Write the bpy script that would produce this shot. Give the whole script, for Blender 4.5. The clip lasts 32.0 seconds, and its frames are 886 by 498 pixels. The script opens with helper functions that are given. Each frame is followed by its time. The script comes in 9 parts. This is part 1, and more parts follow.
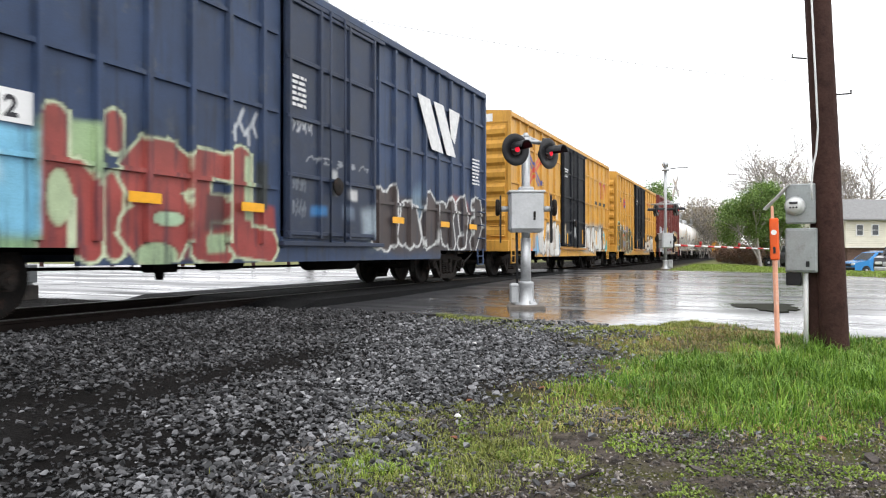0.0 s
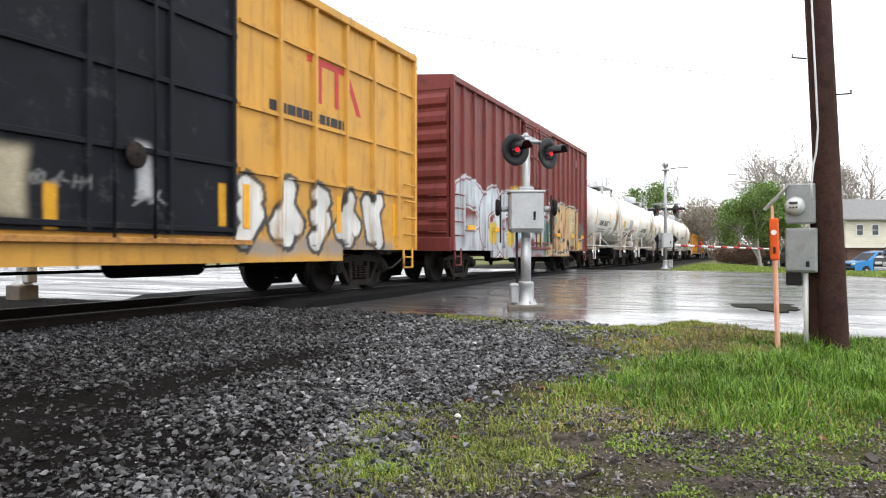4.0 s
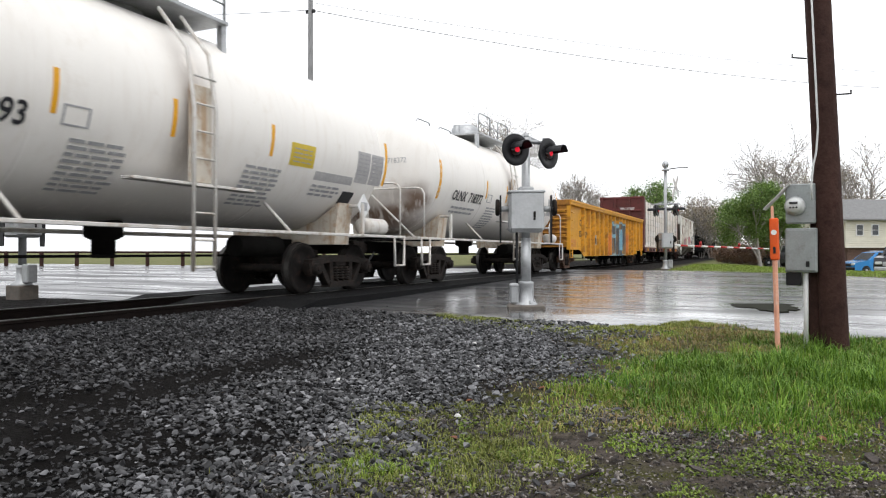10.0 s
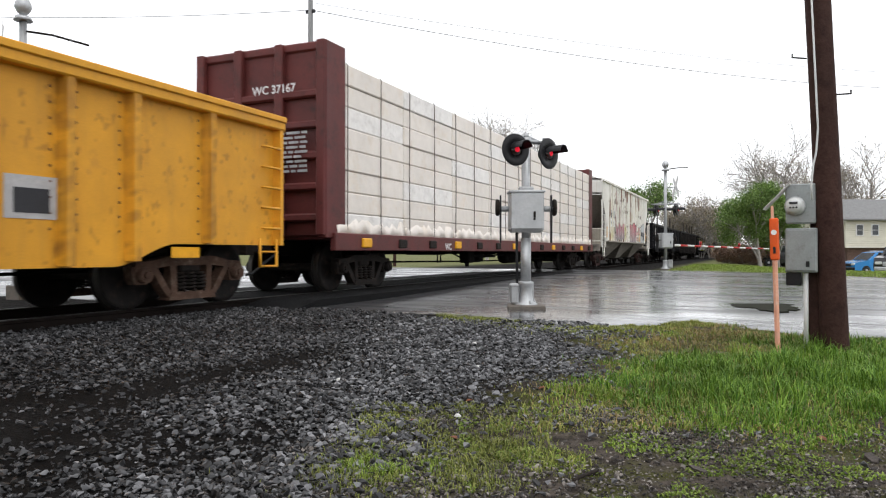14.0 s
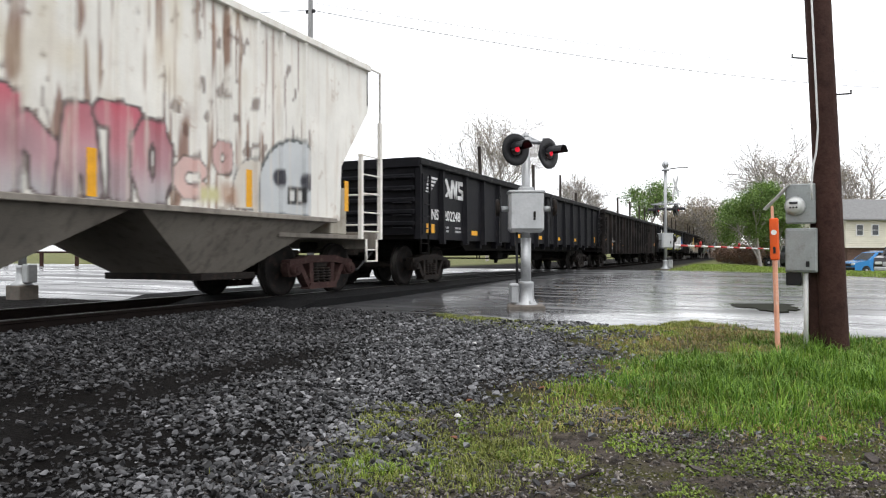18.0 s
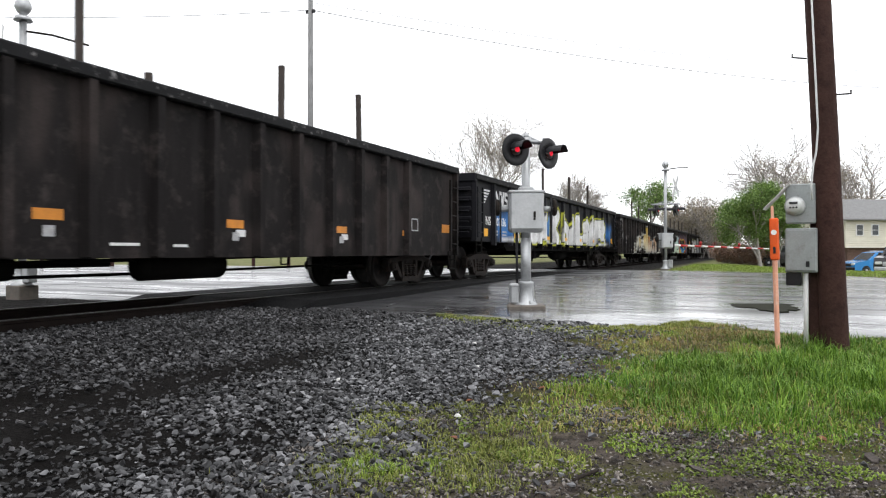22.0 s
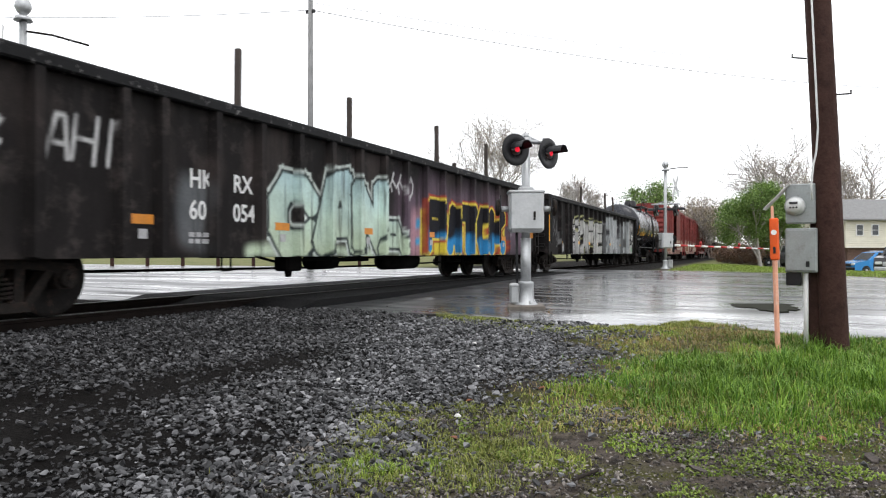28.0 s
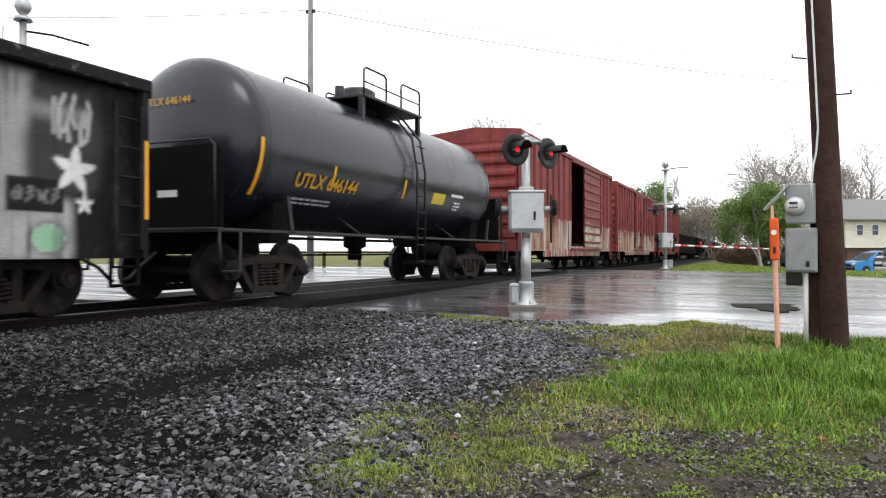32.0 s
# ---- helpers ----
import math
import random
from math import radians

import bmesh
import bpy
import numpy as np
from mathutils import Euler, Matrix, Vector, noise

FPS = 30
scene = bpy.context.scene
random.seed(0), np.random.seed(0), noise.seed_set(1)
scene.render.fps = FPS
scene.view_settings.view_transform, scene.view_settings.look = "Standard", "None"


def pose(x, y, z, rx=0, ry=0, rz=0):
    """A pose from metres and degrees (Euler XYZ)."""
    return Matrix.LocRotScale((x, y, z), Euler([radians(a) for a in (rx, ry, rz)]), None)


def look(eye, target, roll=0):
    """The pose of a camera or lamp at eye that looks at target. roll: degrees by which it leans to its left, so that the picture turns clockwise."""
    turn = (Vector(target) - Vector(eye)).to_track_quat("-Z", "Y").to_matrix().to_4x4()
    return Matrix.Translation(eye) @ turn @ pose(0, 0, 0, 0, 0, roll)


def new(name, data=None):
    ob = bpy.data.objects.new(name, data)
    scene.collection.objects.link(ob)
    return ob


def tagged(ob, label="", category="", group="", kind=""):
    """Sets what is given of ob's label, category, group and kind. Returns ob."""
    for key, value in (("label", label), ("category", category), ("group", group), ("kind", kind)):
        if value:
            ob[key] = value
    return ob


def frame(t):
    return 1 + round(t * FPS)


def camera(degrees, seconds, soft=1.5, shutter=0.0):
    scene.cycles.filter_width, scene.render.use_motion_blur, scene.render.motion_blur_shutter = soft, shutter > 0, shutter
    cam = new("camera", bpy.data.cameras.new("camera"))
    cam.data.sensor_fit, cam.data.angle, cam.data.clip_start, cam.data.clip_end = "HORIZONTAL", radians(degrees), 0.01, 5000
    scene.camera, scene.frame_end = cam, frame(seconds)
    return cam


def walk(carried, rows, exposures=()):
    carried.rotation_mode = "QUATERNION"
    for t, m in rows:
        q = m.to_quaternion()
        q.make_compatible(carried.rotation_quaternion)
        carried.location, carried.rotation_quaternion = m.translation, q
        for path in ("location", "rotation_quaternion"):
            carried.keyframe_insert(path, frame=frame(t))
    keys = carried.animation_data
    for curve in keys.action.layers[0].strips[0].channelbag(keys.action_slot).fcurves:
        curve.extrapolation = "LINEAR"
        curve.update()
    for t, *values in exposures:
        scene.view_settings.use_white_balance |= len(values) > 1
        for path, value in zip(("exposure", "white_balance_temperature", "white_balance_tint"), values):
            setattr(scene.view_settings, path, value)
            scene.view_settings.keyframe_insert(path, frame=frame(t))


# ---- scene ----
# ---------- camera: a tripod beside the track ----------
TURN = radians(23.98)                 # the track runs along +y; the camera looks this far to its left
FWD = Vector((-math.sin(TURN), math.cos(TURN), 0))
RGT = Vector((math.cos(TURN), math.sin(TURN), 0))
EYE = Vector((0, 0, 0.75))            # above the rail heads, which are z = 0
cam = camera(64.2, 32.0, soft=1.15, shutter=0.15)
SIGHT = look(EYE, EYE + FWD * 10 + Vector((0, 0, 0.048)))
walk(cam, [(0.0, SIGHT), (32.0, SIGHT)], [(0.0, 0.35), (3.5, 0.35), (6.0, 0.25), (6.5, 0.1), (7.0, -0.06), (9.0, -0.1), (12.0, -0.25), (14.0, -0.2), (19.0, 0.0), (25.0, 0.03), (32.0, 0.1)])

# ---------- overcast daylight ----------
world = bpy.data.worlds.new("overcast_sky")
scene.world = world
world.use_nodes = True
wn, wl = world.node_tree.nodes, world.node_tree.links
sky = wn.new("ShaderNodeTexSky")
sky.sky_type, sky.sun_disc = "NISHITA", False
sky.sun_elevation, sky.sun_rotation = radians(58), radians(150)
sky.air_density, sky.dust_density, sky.ozone_density = 1.0, 4.0, 1.0
grey = wn.new("ShaderNodeHueSaturation")
grey.inputs["Saturation"].default_value = 0.1
cloud = wn.new("ShaderNodeMix")
cloud.data_type = "RGBA"
cloud.inputs[0].default_value = 0.78
cloud.inputs[7].default_value = (11.3, 11.5, 11.9, 1)
wl.new(sky.outputs[0], grey.inputs["Color"])
wl.new(grey.outputs[0], cloud.inputs[6])
wl.new(cloud.outputs[2], wn["Background"].inputs[0])
wn["Background"].inputs[1].default_value = 0.155
sun = new("sun", bpy.data.lights.new("sun", "SUN"))
sun.data.energy, sun.data.angle, sun.data.color = 0.8, radians(25), (1, 0.97, 0.93)
sun.matrix_world = look((0, 0, 50), (0 - 22, 0 + 14, 0))

# ---------- small mesh builder ----------
class Shape:
    """Collects vertices and faces of one mesh."""

    def __init__(self):
        self.v, self.f, self.s = [], [], []

    def add(self, verts, faces, smooth=False):
        n = len(self.v)
        self.v += [tuple(p) for p in verts]
        self.f += [tuple(i + n for i in f) for f in faces]
        self.s += [smooth] * len(faces)
        return self

    def box(self, x0, x1, y0, y1, z0, z1, c=0.0):
        """A box; c chamfers its edges."""
        if c <= 0:
            p = [(x, y, z) for x in (x0, x1) for y in (y0, y1) for z in (z0, z1)]
            return self.add(p, [(0, 1, 3, 2), (4, 6, 7, 5), (0, 4, 5, 1), (2, 3, 7, 6), (0, 2, 6, 4), (1, 5, 7, 3)])
        c = min(c, abs(x1 - x0) * 0.45, abs(y1 - y0) * 0.45, abs(z1 - z0) * 0.45)
        bm = bmesh.new()
        for i in (0, 1):
            for j in (0, 1):
                for k in (0, 1):
                    sx, sy, sz = 1 - 2 * i, 1 - 2 * j, 1 - 2 * k
                    x, y, z = (x0, x1)[i], (y0, y1)[j], (z0, z1)[k]
                    bm.verts.new((x, y + sy * c, z + sz * c))
                    bm.verts.new((x + sx * c, y, z + sz * c))
                    bm.verts.new((x + sx * c, y + sy * c, z))
        bmesh.ops.convex_hull(bm, input=bm.verts)
        bmesh.ops.dissolve_limit(bm, angle_limit=0.02, verts=bm.verts, edges=bm.edges)
        bm.verts.index_update()
        self.add([v.co for v in bm.verts], [[v.index for v in f.verts] for f in bm.faces])
        bm.free()
        return self

    def tube(self, a, b, r0, r1=None, n=12, caps=True, smooth=True):
        """A cylinder or cone from a to b."""
        a, b = Vector(a), Vector(b)
        r1 = r0 if r1 is None else r1
        q = (b - a).to_track_quat("Z", "Y")
        p = []
        for i in range(n):
            u = q @ Vector((math.cos(i * math.tau / n), math.sin(i * math.tau / n), 0))
            p += [a + u * r0, b + u * r1]
        self.add(p, [(2 * i, 2 * ((i + 1) % n), 2 * ((i + 1) % n) + 1, 2 * i + 1) for i in range(n)], smooth)
        if caps:
            k = len(self.v) - 2 * n
            self.f += [tuple(k + 2 * i for i in reversed(range(n))), tuple(k + 2 * i + 1 for i in range(n))]
            self.s += [False, False]
        return self

    def pipe(self, pts, r, n=8):
        """A bent rod through the points, one skin from end to end."""
        pts = [Vector(p) for p in pts]
        m = len(pts)
        k = len(self.v)
        up = None
        for i, p in enumerate(pts):
            a = (pts[min(i + 1, m - 1)] - p).normalized() if i < m - 1 else Vector()
            b = (p - pts[i - 1]).normalized() if i else Vector()
            d = (a + b).normalized() if (a + b).length > 1e-4 else (a if i < m - 1 else b)
            if up is None:
                up = d.orthogonal().normalized()
            up = (up - d * up.dot(d)).normalized()
            side = d.cross(up)
            w = r / max(0.6, math.sqrt(max(0.0, (1 + (a.dot(b) if 0 < i < m - 1 else 1)) / 2)))
            self.v += [tuple(p + (up * math.cos(q * math.tau / n) + side * math.sin(q * math.tau / n)) * w) for q in range(n)]
        f = [(k + i * n + q, k + i * n + (q + 1) % n, k + (i + 1) * n + (q + 1) % n, k + (i + 1) * n + q) for i in range(m - 1) for q in range(n)]
        self.f += f + [tuple(k + q for q in reversed(range(n))), tuple(k + (m - 1) * n + q for q in range(n))]
        self.s += [True] * len(f) + [False, False]
        return self

    def lathe(self, prof, origin, axis="Y", n=32, smooth=True):
        """Turns (radius, along) pairs about an axis through origin."""
        p = []
        for r, h in prof:
            for i in range(n):
                c, s = r * math.cos(i * math.tau / n), r * math.sin(i * math.tau / n)
                q = {"X": (h, c, s), "Y": (s, h, c), "Z": (c, s, h)}[axis]
                p.append((q[0] + origin[0], q[1] + origin[1], q[2] + origin[2]))
        m = len(prof)
        f = [(j * n + i, j * n + (i + 1) % n, (j + 1) * n + (i + 1) % n, (j + 1) * n + i) for j in range(m - 1) for i in range(n)]
        self.add(p, f, smooth)
        return self

    def prism(self, poly, a0, a1, axis="X"):
        """Extrudes a polygon of (y, z), (x, z) or (x, y) pairs along an axis."""
        n = len(poly)
        at = {"X": lambda u, w, h: (h, u, w), "Y": lambda u, w, h: (u, h, w), "Z": lambda u, w, h: (u, w, h)}[axis]
        p = [at(u, w, h) for h in (a0, a1) for u, w in poly]
        return self.add(p, [tuple(reversed(range(n))), tuple(range(n, 2 * n))] + [(i, (i + 1) % n, n + (i + 1) % n, n + i) for i in range(n)])

    def mesh(self, name):
        me = bpy.data.meshes.new(name)
        me.from_pydata(self.v, [], self.f)
        me.polygons.foreach_set("use_smooth", self.s)
        bm = bmesh.new()
        bm.from_mesh(me)
        bmesh.ops.recalc_face_normals(bm, faces=bm.faces)
        bm.to_mesh(me)
        bm.free()
        return me


def part(name, shape, material, parent=None, label="", at=None):
    """One mesh object under a thing or a part."""
    me = shape.mesh(name) if isinstance(shape, Shape) else shape
    if material and not me.materials:
        me.materials.append(material)
    ob = new(name, me)
    ob.parent = parent
    if at is not None:
        ob.matrix_basis = at
    return tagged(ob, label) if label else ob


def thing(name, label, category, m=None, group="", kind=""):
    ob = new(name)
    ob.empty_display_size = 0.2
    if m is not None:
        ob.matrix_basis = m
    return tagged(ob, label, category, group, kind)


def lettering(text, size, material, parent, at, name="lettering", squeeze=1.0, bold=0.0):
    """Stencilled characters as a thin mesh; at is the pose of the first character's foot."""
    cu = bpy.data.curves.new("lettering", "FONT")
    cu.body, cu.size, cu.extrude, cu.offset, cu.resolution_u = text, size, 0.0015, bold, 3
    tmp = bpy.data.objects.new("lettering", cu)
    me = bpy.data.meshes.new_from_object(tmp)
    bpy.data.objects.remove(tmp)
    me.transform(Matrix.Diagonal((squeeze, 1, 1, 1)))
    me.materials.clear()
    return part(name, me, material, parent, at=at)


def on_side(x, y, z):
    """The pose of lettering on a side that faces +x."""
    return Matrix(((0, 0, 1, x), (1, 0, 0, y), (0, 1, 0, z), (0, 0, 0, 1)))


def on_end(x, y, z):
    """The pose of lettering on an end that faces -y."""
    return Matrix(((1, 0, 0, x), (0, 0, -1, y), (0, 1, 0, z), (0, 0, 0, 1)))


def step(a, b, x):
    t = np.clip((x - a) / (b - a), 0, 1)
    return t * t * (3 - 2 * t)


TRACK_X = -8.35
SIDE_X = 1.58


def ground_z(x, y):
    """The lie of the land: a gravel verge that rises to the crossing, then nearly level."""
    x, y = np.asarray(x, float), np.asarray(y, float)
    d = FWD.x * x + FWD.y * y
    h = -0.45 + 0.27 * np.clip((d - 4) / 6.5, 0, 1) + 0.13 * np.clip((d - 10.5) / 10, 0, 1) + 0.05 * np.clip((d - 20) / 20, 0, 1)
    h = h - 0.85 * step(25, 50, d) * step(-3, 8, x)
    t = step(-5.0, -7.0, x)
    h = h * (1 - t) + np.maximum(h, -0.14) * t
    b = step(-6.2, -7.2, x) * step(-18, -12, x) * (1 - step(9.2, 9.6, y) * (1 - step(31.5, 32.5, y)))
    return h * (1 - b) + np.minimum(h, -0.10) * b
# ---------- materials ----------
def material(name, color, rough=0.6, metal=0.0, vary=0.25, scale=3.0, bump=0.15, fine=60.0, second=None, mix=0.45, spec=0.3, painted=False, streak=None, coat=0.0):
    """A worn surface: two scales of noise in colour, grain in relief; second: the colour of stains; streak: colour of runs that hang down; painted: takes over sprayed colours."""
    m = bpy.data.materials.new(name)
    m.use_nodes = True
    n, l = m.node_tree.nodes, m.node_tree.links
    b = n["Principled BSDF"]
    b.inputs["Roughness"].default_value, b.inputs["Metallic"].default_value = rough, metal
    b.inputs["Specular IOR Level"].default_value = spec
    b.inputs["Coat Weight"].default_value = coat
    co = n.new("ShaderNodeTexCoord")
    big, small = n.new("ShaderNodeTexNoise"), n.new("ShaderNodeTexNoise")
    big.inputs["Scale"].default_value, big.inputs["Detail"].default_value = scale, 6
    big.inputs["Roughness"].default_value = 0.65
    small.inputs["Scale"].default_value, small.inputs["Detail"].default_value = fine, 3
    for t in (big, small):
        l.new(co.outputs["Object"], t.inputs["Vector"])
    ramp = n.new("ShaderNodeMapRange")
    ramp.inputs[1].default_value, ramp.inputs[2].default_value = 0.3, 0.7
    ramp.inputs[3].default_value, ramp.inputs[4].default_value = 1 - vary, 1 + vary
    l.new(big.outputs["Fac"], ramp.inputs[0])
    ramp2 = n.new("ShaderNodeMapRange")
    ramp2.inputs[1].default_value, ramp2.inputs[2].default_value = 0.3, 0.7
    ramp2.inputs[3].default_value, ramp2.inputs[4].default_value = 1 - vary * 0.5, 1 + vary * 0.5
    l.new(small.outputs["Fac"], ramp2.inputs[0])
    mul = n.new("ShaderNodeMath")
    mul.operation = "MULTIPLY"
    l.new(ramp.outputs[0], mul.inputs[0])
    l.new(ramp2.outputs[0], mul.inputs[1])

    def blend(fac, a, b_, mode="MIX"):
        x = n.new("ShaderNodeMix")
        x.data_type, x.blend_type = "RGBA", mode
        for sock, val in ((x.inputs[0], fac), (x.inputs[6], a), (x.inputs[7], b_)):
            if isinstance(val, (tuple, list)):
                sock.default_value = (*val, 1)
            elif isinstance(val, (int, float)):
                sock.default_value = val
            else:
                l.new(val, sock)
        return x.outputs[2]

    def band(value, lo, hi):
        x = n.new("ShaderNodeMapRange")
        x.inputs[1].default_value, x.inputs[2].default_value = lo, hi
        l.new(value, x.inputs[0])
        return x.outputs[0]

    def times(a, k):
        x = n.new("ShaderNodeMath")
        x.operation = "MULTIPLY"
        l.new(a, x.inputs[0])
        if isinstance(k, (int, float)):
            x.inputs[1].default_value = k
        else:
            l.new(k, x.inputs[1])
        return x.outputs[0]

    c = color
    if second:
        st = n.new("ShaderNodeTexNoise")
        st.inputs["Scale"].default_value, st.inputs["Detail"].default_value, st.inputs["Roughness"].default_value = scale * 2.3, 8, 0.7
        l.new(co.outputs["Object"], st.inputs["Vector"])
        c = blend(times(band(st.outputs["Fac"], 0.62 - mix * 0.3, 0.7), 0.85), c, second)
    if painted:
        at, am = n.new("ShaderNodeAttribute"), n.new("ShaderNodeAttribute")
        at.attribute_name, am.attribute_name = "spray", "spray_mask"
        c = blend(am.outputs["Fac"], c, at.outputs["Color"])
    if streak:
        mp = n.new("ShaderNodeMapping")
        mp.inputs["Scale"].default_value = (5.0, 5.0, 0.45)
        l.new(co.outputs["Object"], mp.inputs["Vector"])
        sn = n.new("ShaderNodeTexNoise")
        sn.inputs["Scale"].default_value, sn.inputs["Detail"].default_value = 1.6, 5
        l.new(mp.outputs[0], sn.inputs["Vector"])
        c = blend(times(band(sn.outputs["Fac"], 0.52, 0.72), 0.8), c, streak)
    comb = n.new("ShaderNodeCombineColor")
    for i in range(3):
        l.new(mul.outputs[0], comb.inputs[i])
    l.new(blend(1.0, c, comb.outputs[0], "MULTIPLY"), b.inputs["Base Color"])
    if metal < 0.5:
        rr = n.new("ShaderNodeMapRange")
        rr.inputs[3].default_value, rr.inputs[4].default_value = max(rough - 0.18, 0.02), min(rough + 0.18, 1)
        l.new(big.outputs["Fac"], rr.inputs[0])
        l.new(rr.outputs[0], b.inputs["Roughness"])
    bp = n.new("ShaderNodeBump")
    bp.inputs["Strength"].default_value, bp.inputs["Distance"].default_value = bump, 0.01
    l.new(small.outputs["Fac"], bp.inputs["Height"])
    l.new(bp.outputs[0], b.inputs["Normal"])
    return m


def glow(name, color, strength):
    m = bpy.data.materials.new(name)
    m.use_nodes = True
    b = m.node_tree.nodes["Principled BSDF"]
    b.inputs["Base Color"].default_value = (*color, 1)
    b.inputs["Emission Color"].default_value, b.inputs["Emission Strength"].default_value = (*color, 1), strength
    return m


RUST = (0.10, 0.045, 0.025)
M_blue = material("blue_car_paint", (0.026, 0.045, 0.095), 0.5, vary=0.3, scale=1.2, second=(0.06, 0.07, 0.09), mix=0.2, painted=True, streak=(0.018, 0.024, 0.04))
M_bluedoor = material("dark_blue_door_paint", (0.020, 0.030, 0.058), 0.5, vary=0.3, scale=1.5, second=(0.04, 0.045, 0.06), mix=0.25, painted=True)
M_yellow = material("yellow_car_paint", (0.56, 0.29, 0.048), 0.5, vary=0.16, scale=1.0, second=(0.40, 0.19, 0.035), mix=0.2, painted=True, streak=(0.38, 0.19, 0.04))
M_blackdoor = material("black_door_paint", (0.011, 0.012, 0.016), 0.6, spec=0.12, vary=0.3, scale=1.5, second=(0.05, 0.05, 0.055), mix=0.15, painted=True)
M_maroon = material("maroon_car_paint", (0.165, 0.034, 0.029), 0.55, vary=0.18, scale=1.0, second=(0.08, 0.02, 0.018), mix=0.25, painted=True, streak=(0.11, 0.027, 0.023))
M_red = material("faded_red_car_paint", (0.20, 0.034, 0.030), 0.6, vary=0.25, scale=1.3, second=(0.07, 0.02, 0.018), mix=0.4, painted=True, streak=(0.10, 0.022, 0.019))
M_tankwhite = material("white_tank_paint", (0.83, 0.80, 0.76), 0.4, vary=0.03, scale=0.7, second=(0.74, 0.69, 0.63), mix=0.12, streak=(0.78, 0.74, 0.69), bump=0.03, painted=True)
M_tankblack = material("black_tank_paint", (0.010, 0.011, 0.017), 0.24, vary=0.25, scale=1.0, second=(0.018, 0.019, 0.025), mix=0.25, bump=0.03, spec=0.42)
M_gonyellow = material("yellow_gondola_paint", (0.66, 0.31, 0.024), 0.5, vary=0.14, scale=1.1, second=(0.54, 0.25, 0.03), mix=0.10, painted=True, streak=(0.57, 0.275, 0.03))
M_gonblack = material("black_gondola_paint", (0.010, 0.010, 0.0125), 0.6, spec=0.11, vary=0.3, scale=1.2, second=(0.022, 0.020, 0.021), mix=0.25, painted=True)
M_gonbrown = material("weathered_black_gondola_paint", (0.013, 0.0115, 0.0115), 0.7, spec=0.08, vary=0.28, scale=1.2, second=(0.05, 0.042, 0.04), mix=0.35, painted=True, streak=(0.02, 0.018, 0.018))
M_hopper = material("weathered_white_hopper_paint", (0.76, 0.74, 0.69), 0.55, vary=0.10, scale=1.0, second=(0.45, 0.36, 0.29), mix=0.12, painted=True, streak=(0.62, 0.56, 0.49))
M_hopperlow = material("grimy_hopper_chute_paint", (0.25, 0.225, 0.195), 0.7, vary=0.2, scale=0.9, second=(0.12, 0.095, 0.08), mix=0.25, streak=(0.15, 0.13, 0.115))
M_hopperend = material("grimy_hopper_end_paint", (0.40, 0.37, 0.31), 0.65, vary=0.2, scale=1.2, second=(0.20, 0.13, 0.09), mix=0.3, streak=(0.26, 0.22, 0.17))
M_beam = material("maroon_flatcar_paint", (0.11, 0.026, 0.024), 0.55, vary=0.25, scale=1.4, second=(0.05, 0.02, 0.018), mix=0.35)
M_wrap = material("cream_lumber_wrap", (0.76, 0.70, 0.64), 0.4, vary=0.07, scale=0.9, second=(0.70, 0.60, 0.49), mix=0.35, bump=0.5, fine=5)
M_lashing = material("grey_brown_lashing", (0.16, 0.13, 0.11), 0.7, vary=0.2, scale=5)
M_wrapwhite = material("white_plastic_wrap", (0.80, 0.77, 0.74), 0.35, vary=0.08, scale=2.5, second=(0.64, 0.60, 0.57), mix=0.35, bump=0.9, fine=7)
M_steel = material("grimy_truck_steel", (0.019, 0.0162, 0.0148), 0.75, vary=0.4, scale=5, second=(0.048, 0.032, 0.024), mix=0.4, bump=0.3, spec=0.12)
M_wheel = material("wheel_steel", (0.013, 0.0115, 0.011), 0.75, vary=0.4, scale=4, second=(0.045, 0.028, 0.022), mix=0.35, spec=0.12)
M_tread = material("polished_tread", (0.09, 0.085, 0.08), 0.5, metal=0.8, vary=0.3)
M_under = material("underframe_grime", (0.007, 0.0065, 0.006), 0.9, vary=0.4, scale=4, bump=0.3, spec=0.05)
M_rail = material("rail_steel", (0.012, 0.009, 0.008), 0.8, vary=0.3, scale=4, spec=0.06)
M_railtop = material("worn_rail_head", (0.07, 0.066, 0.062), 0.5, metal=0.8, vary=0.3)
M_tie = material("creosoted_tie", (0.012, 0.010, 0.009), 0.9, vary=0.35, scale=6, bump=0.5, fine=40, spec=0.05)
M_galv = material("galvanised_steel", (0.42, 0.43, 0.44), 0.45, metal=0.55, vary=0.18, scale=4, second=(0.30, 0.31, 0.32), mix=0.3, bump=0.06)
M_case = material("aluminium_case_paint", (0.46, 0.47, 0.48), 0.42, metal=0.35, vary=0.14, scale=3, second=(0.34, 0.35, 0.36), mix=0.3, bump=0.05)
M_concrete = material("concrete", (0.13, 0.115, 0.10), 0.8, vary=0.25, scale=7, second=(0.15, 0.12, 0.10), mix=0.4, bump=0.4)
M_black = material("black_signal_paint", (0.012, 0.012, 0.014), 0.45, vary=0.3, scale=5)
M_lens = glow("lit_red_lens", (0.80, 0.006, 0.03), 0.75)
M_lensoff = material("dark_red_lens", (0.02, 0.002, 0.003), 0.15, vary=0.1, spec=0.8)
M_pole = material("brown_pole_wood", (0.050, 0.026, 0.021), 0.8, vary=0.3, scale=3, spec=0.12, second=(0.022, 0.010, 0.009), mix=0.5, streak=(0.04, 0.02, 0.016), bump=0.6, fine=35)
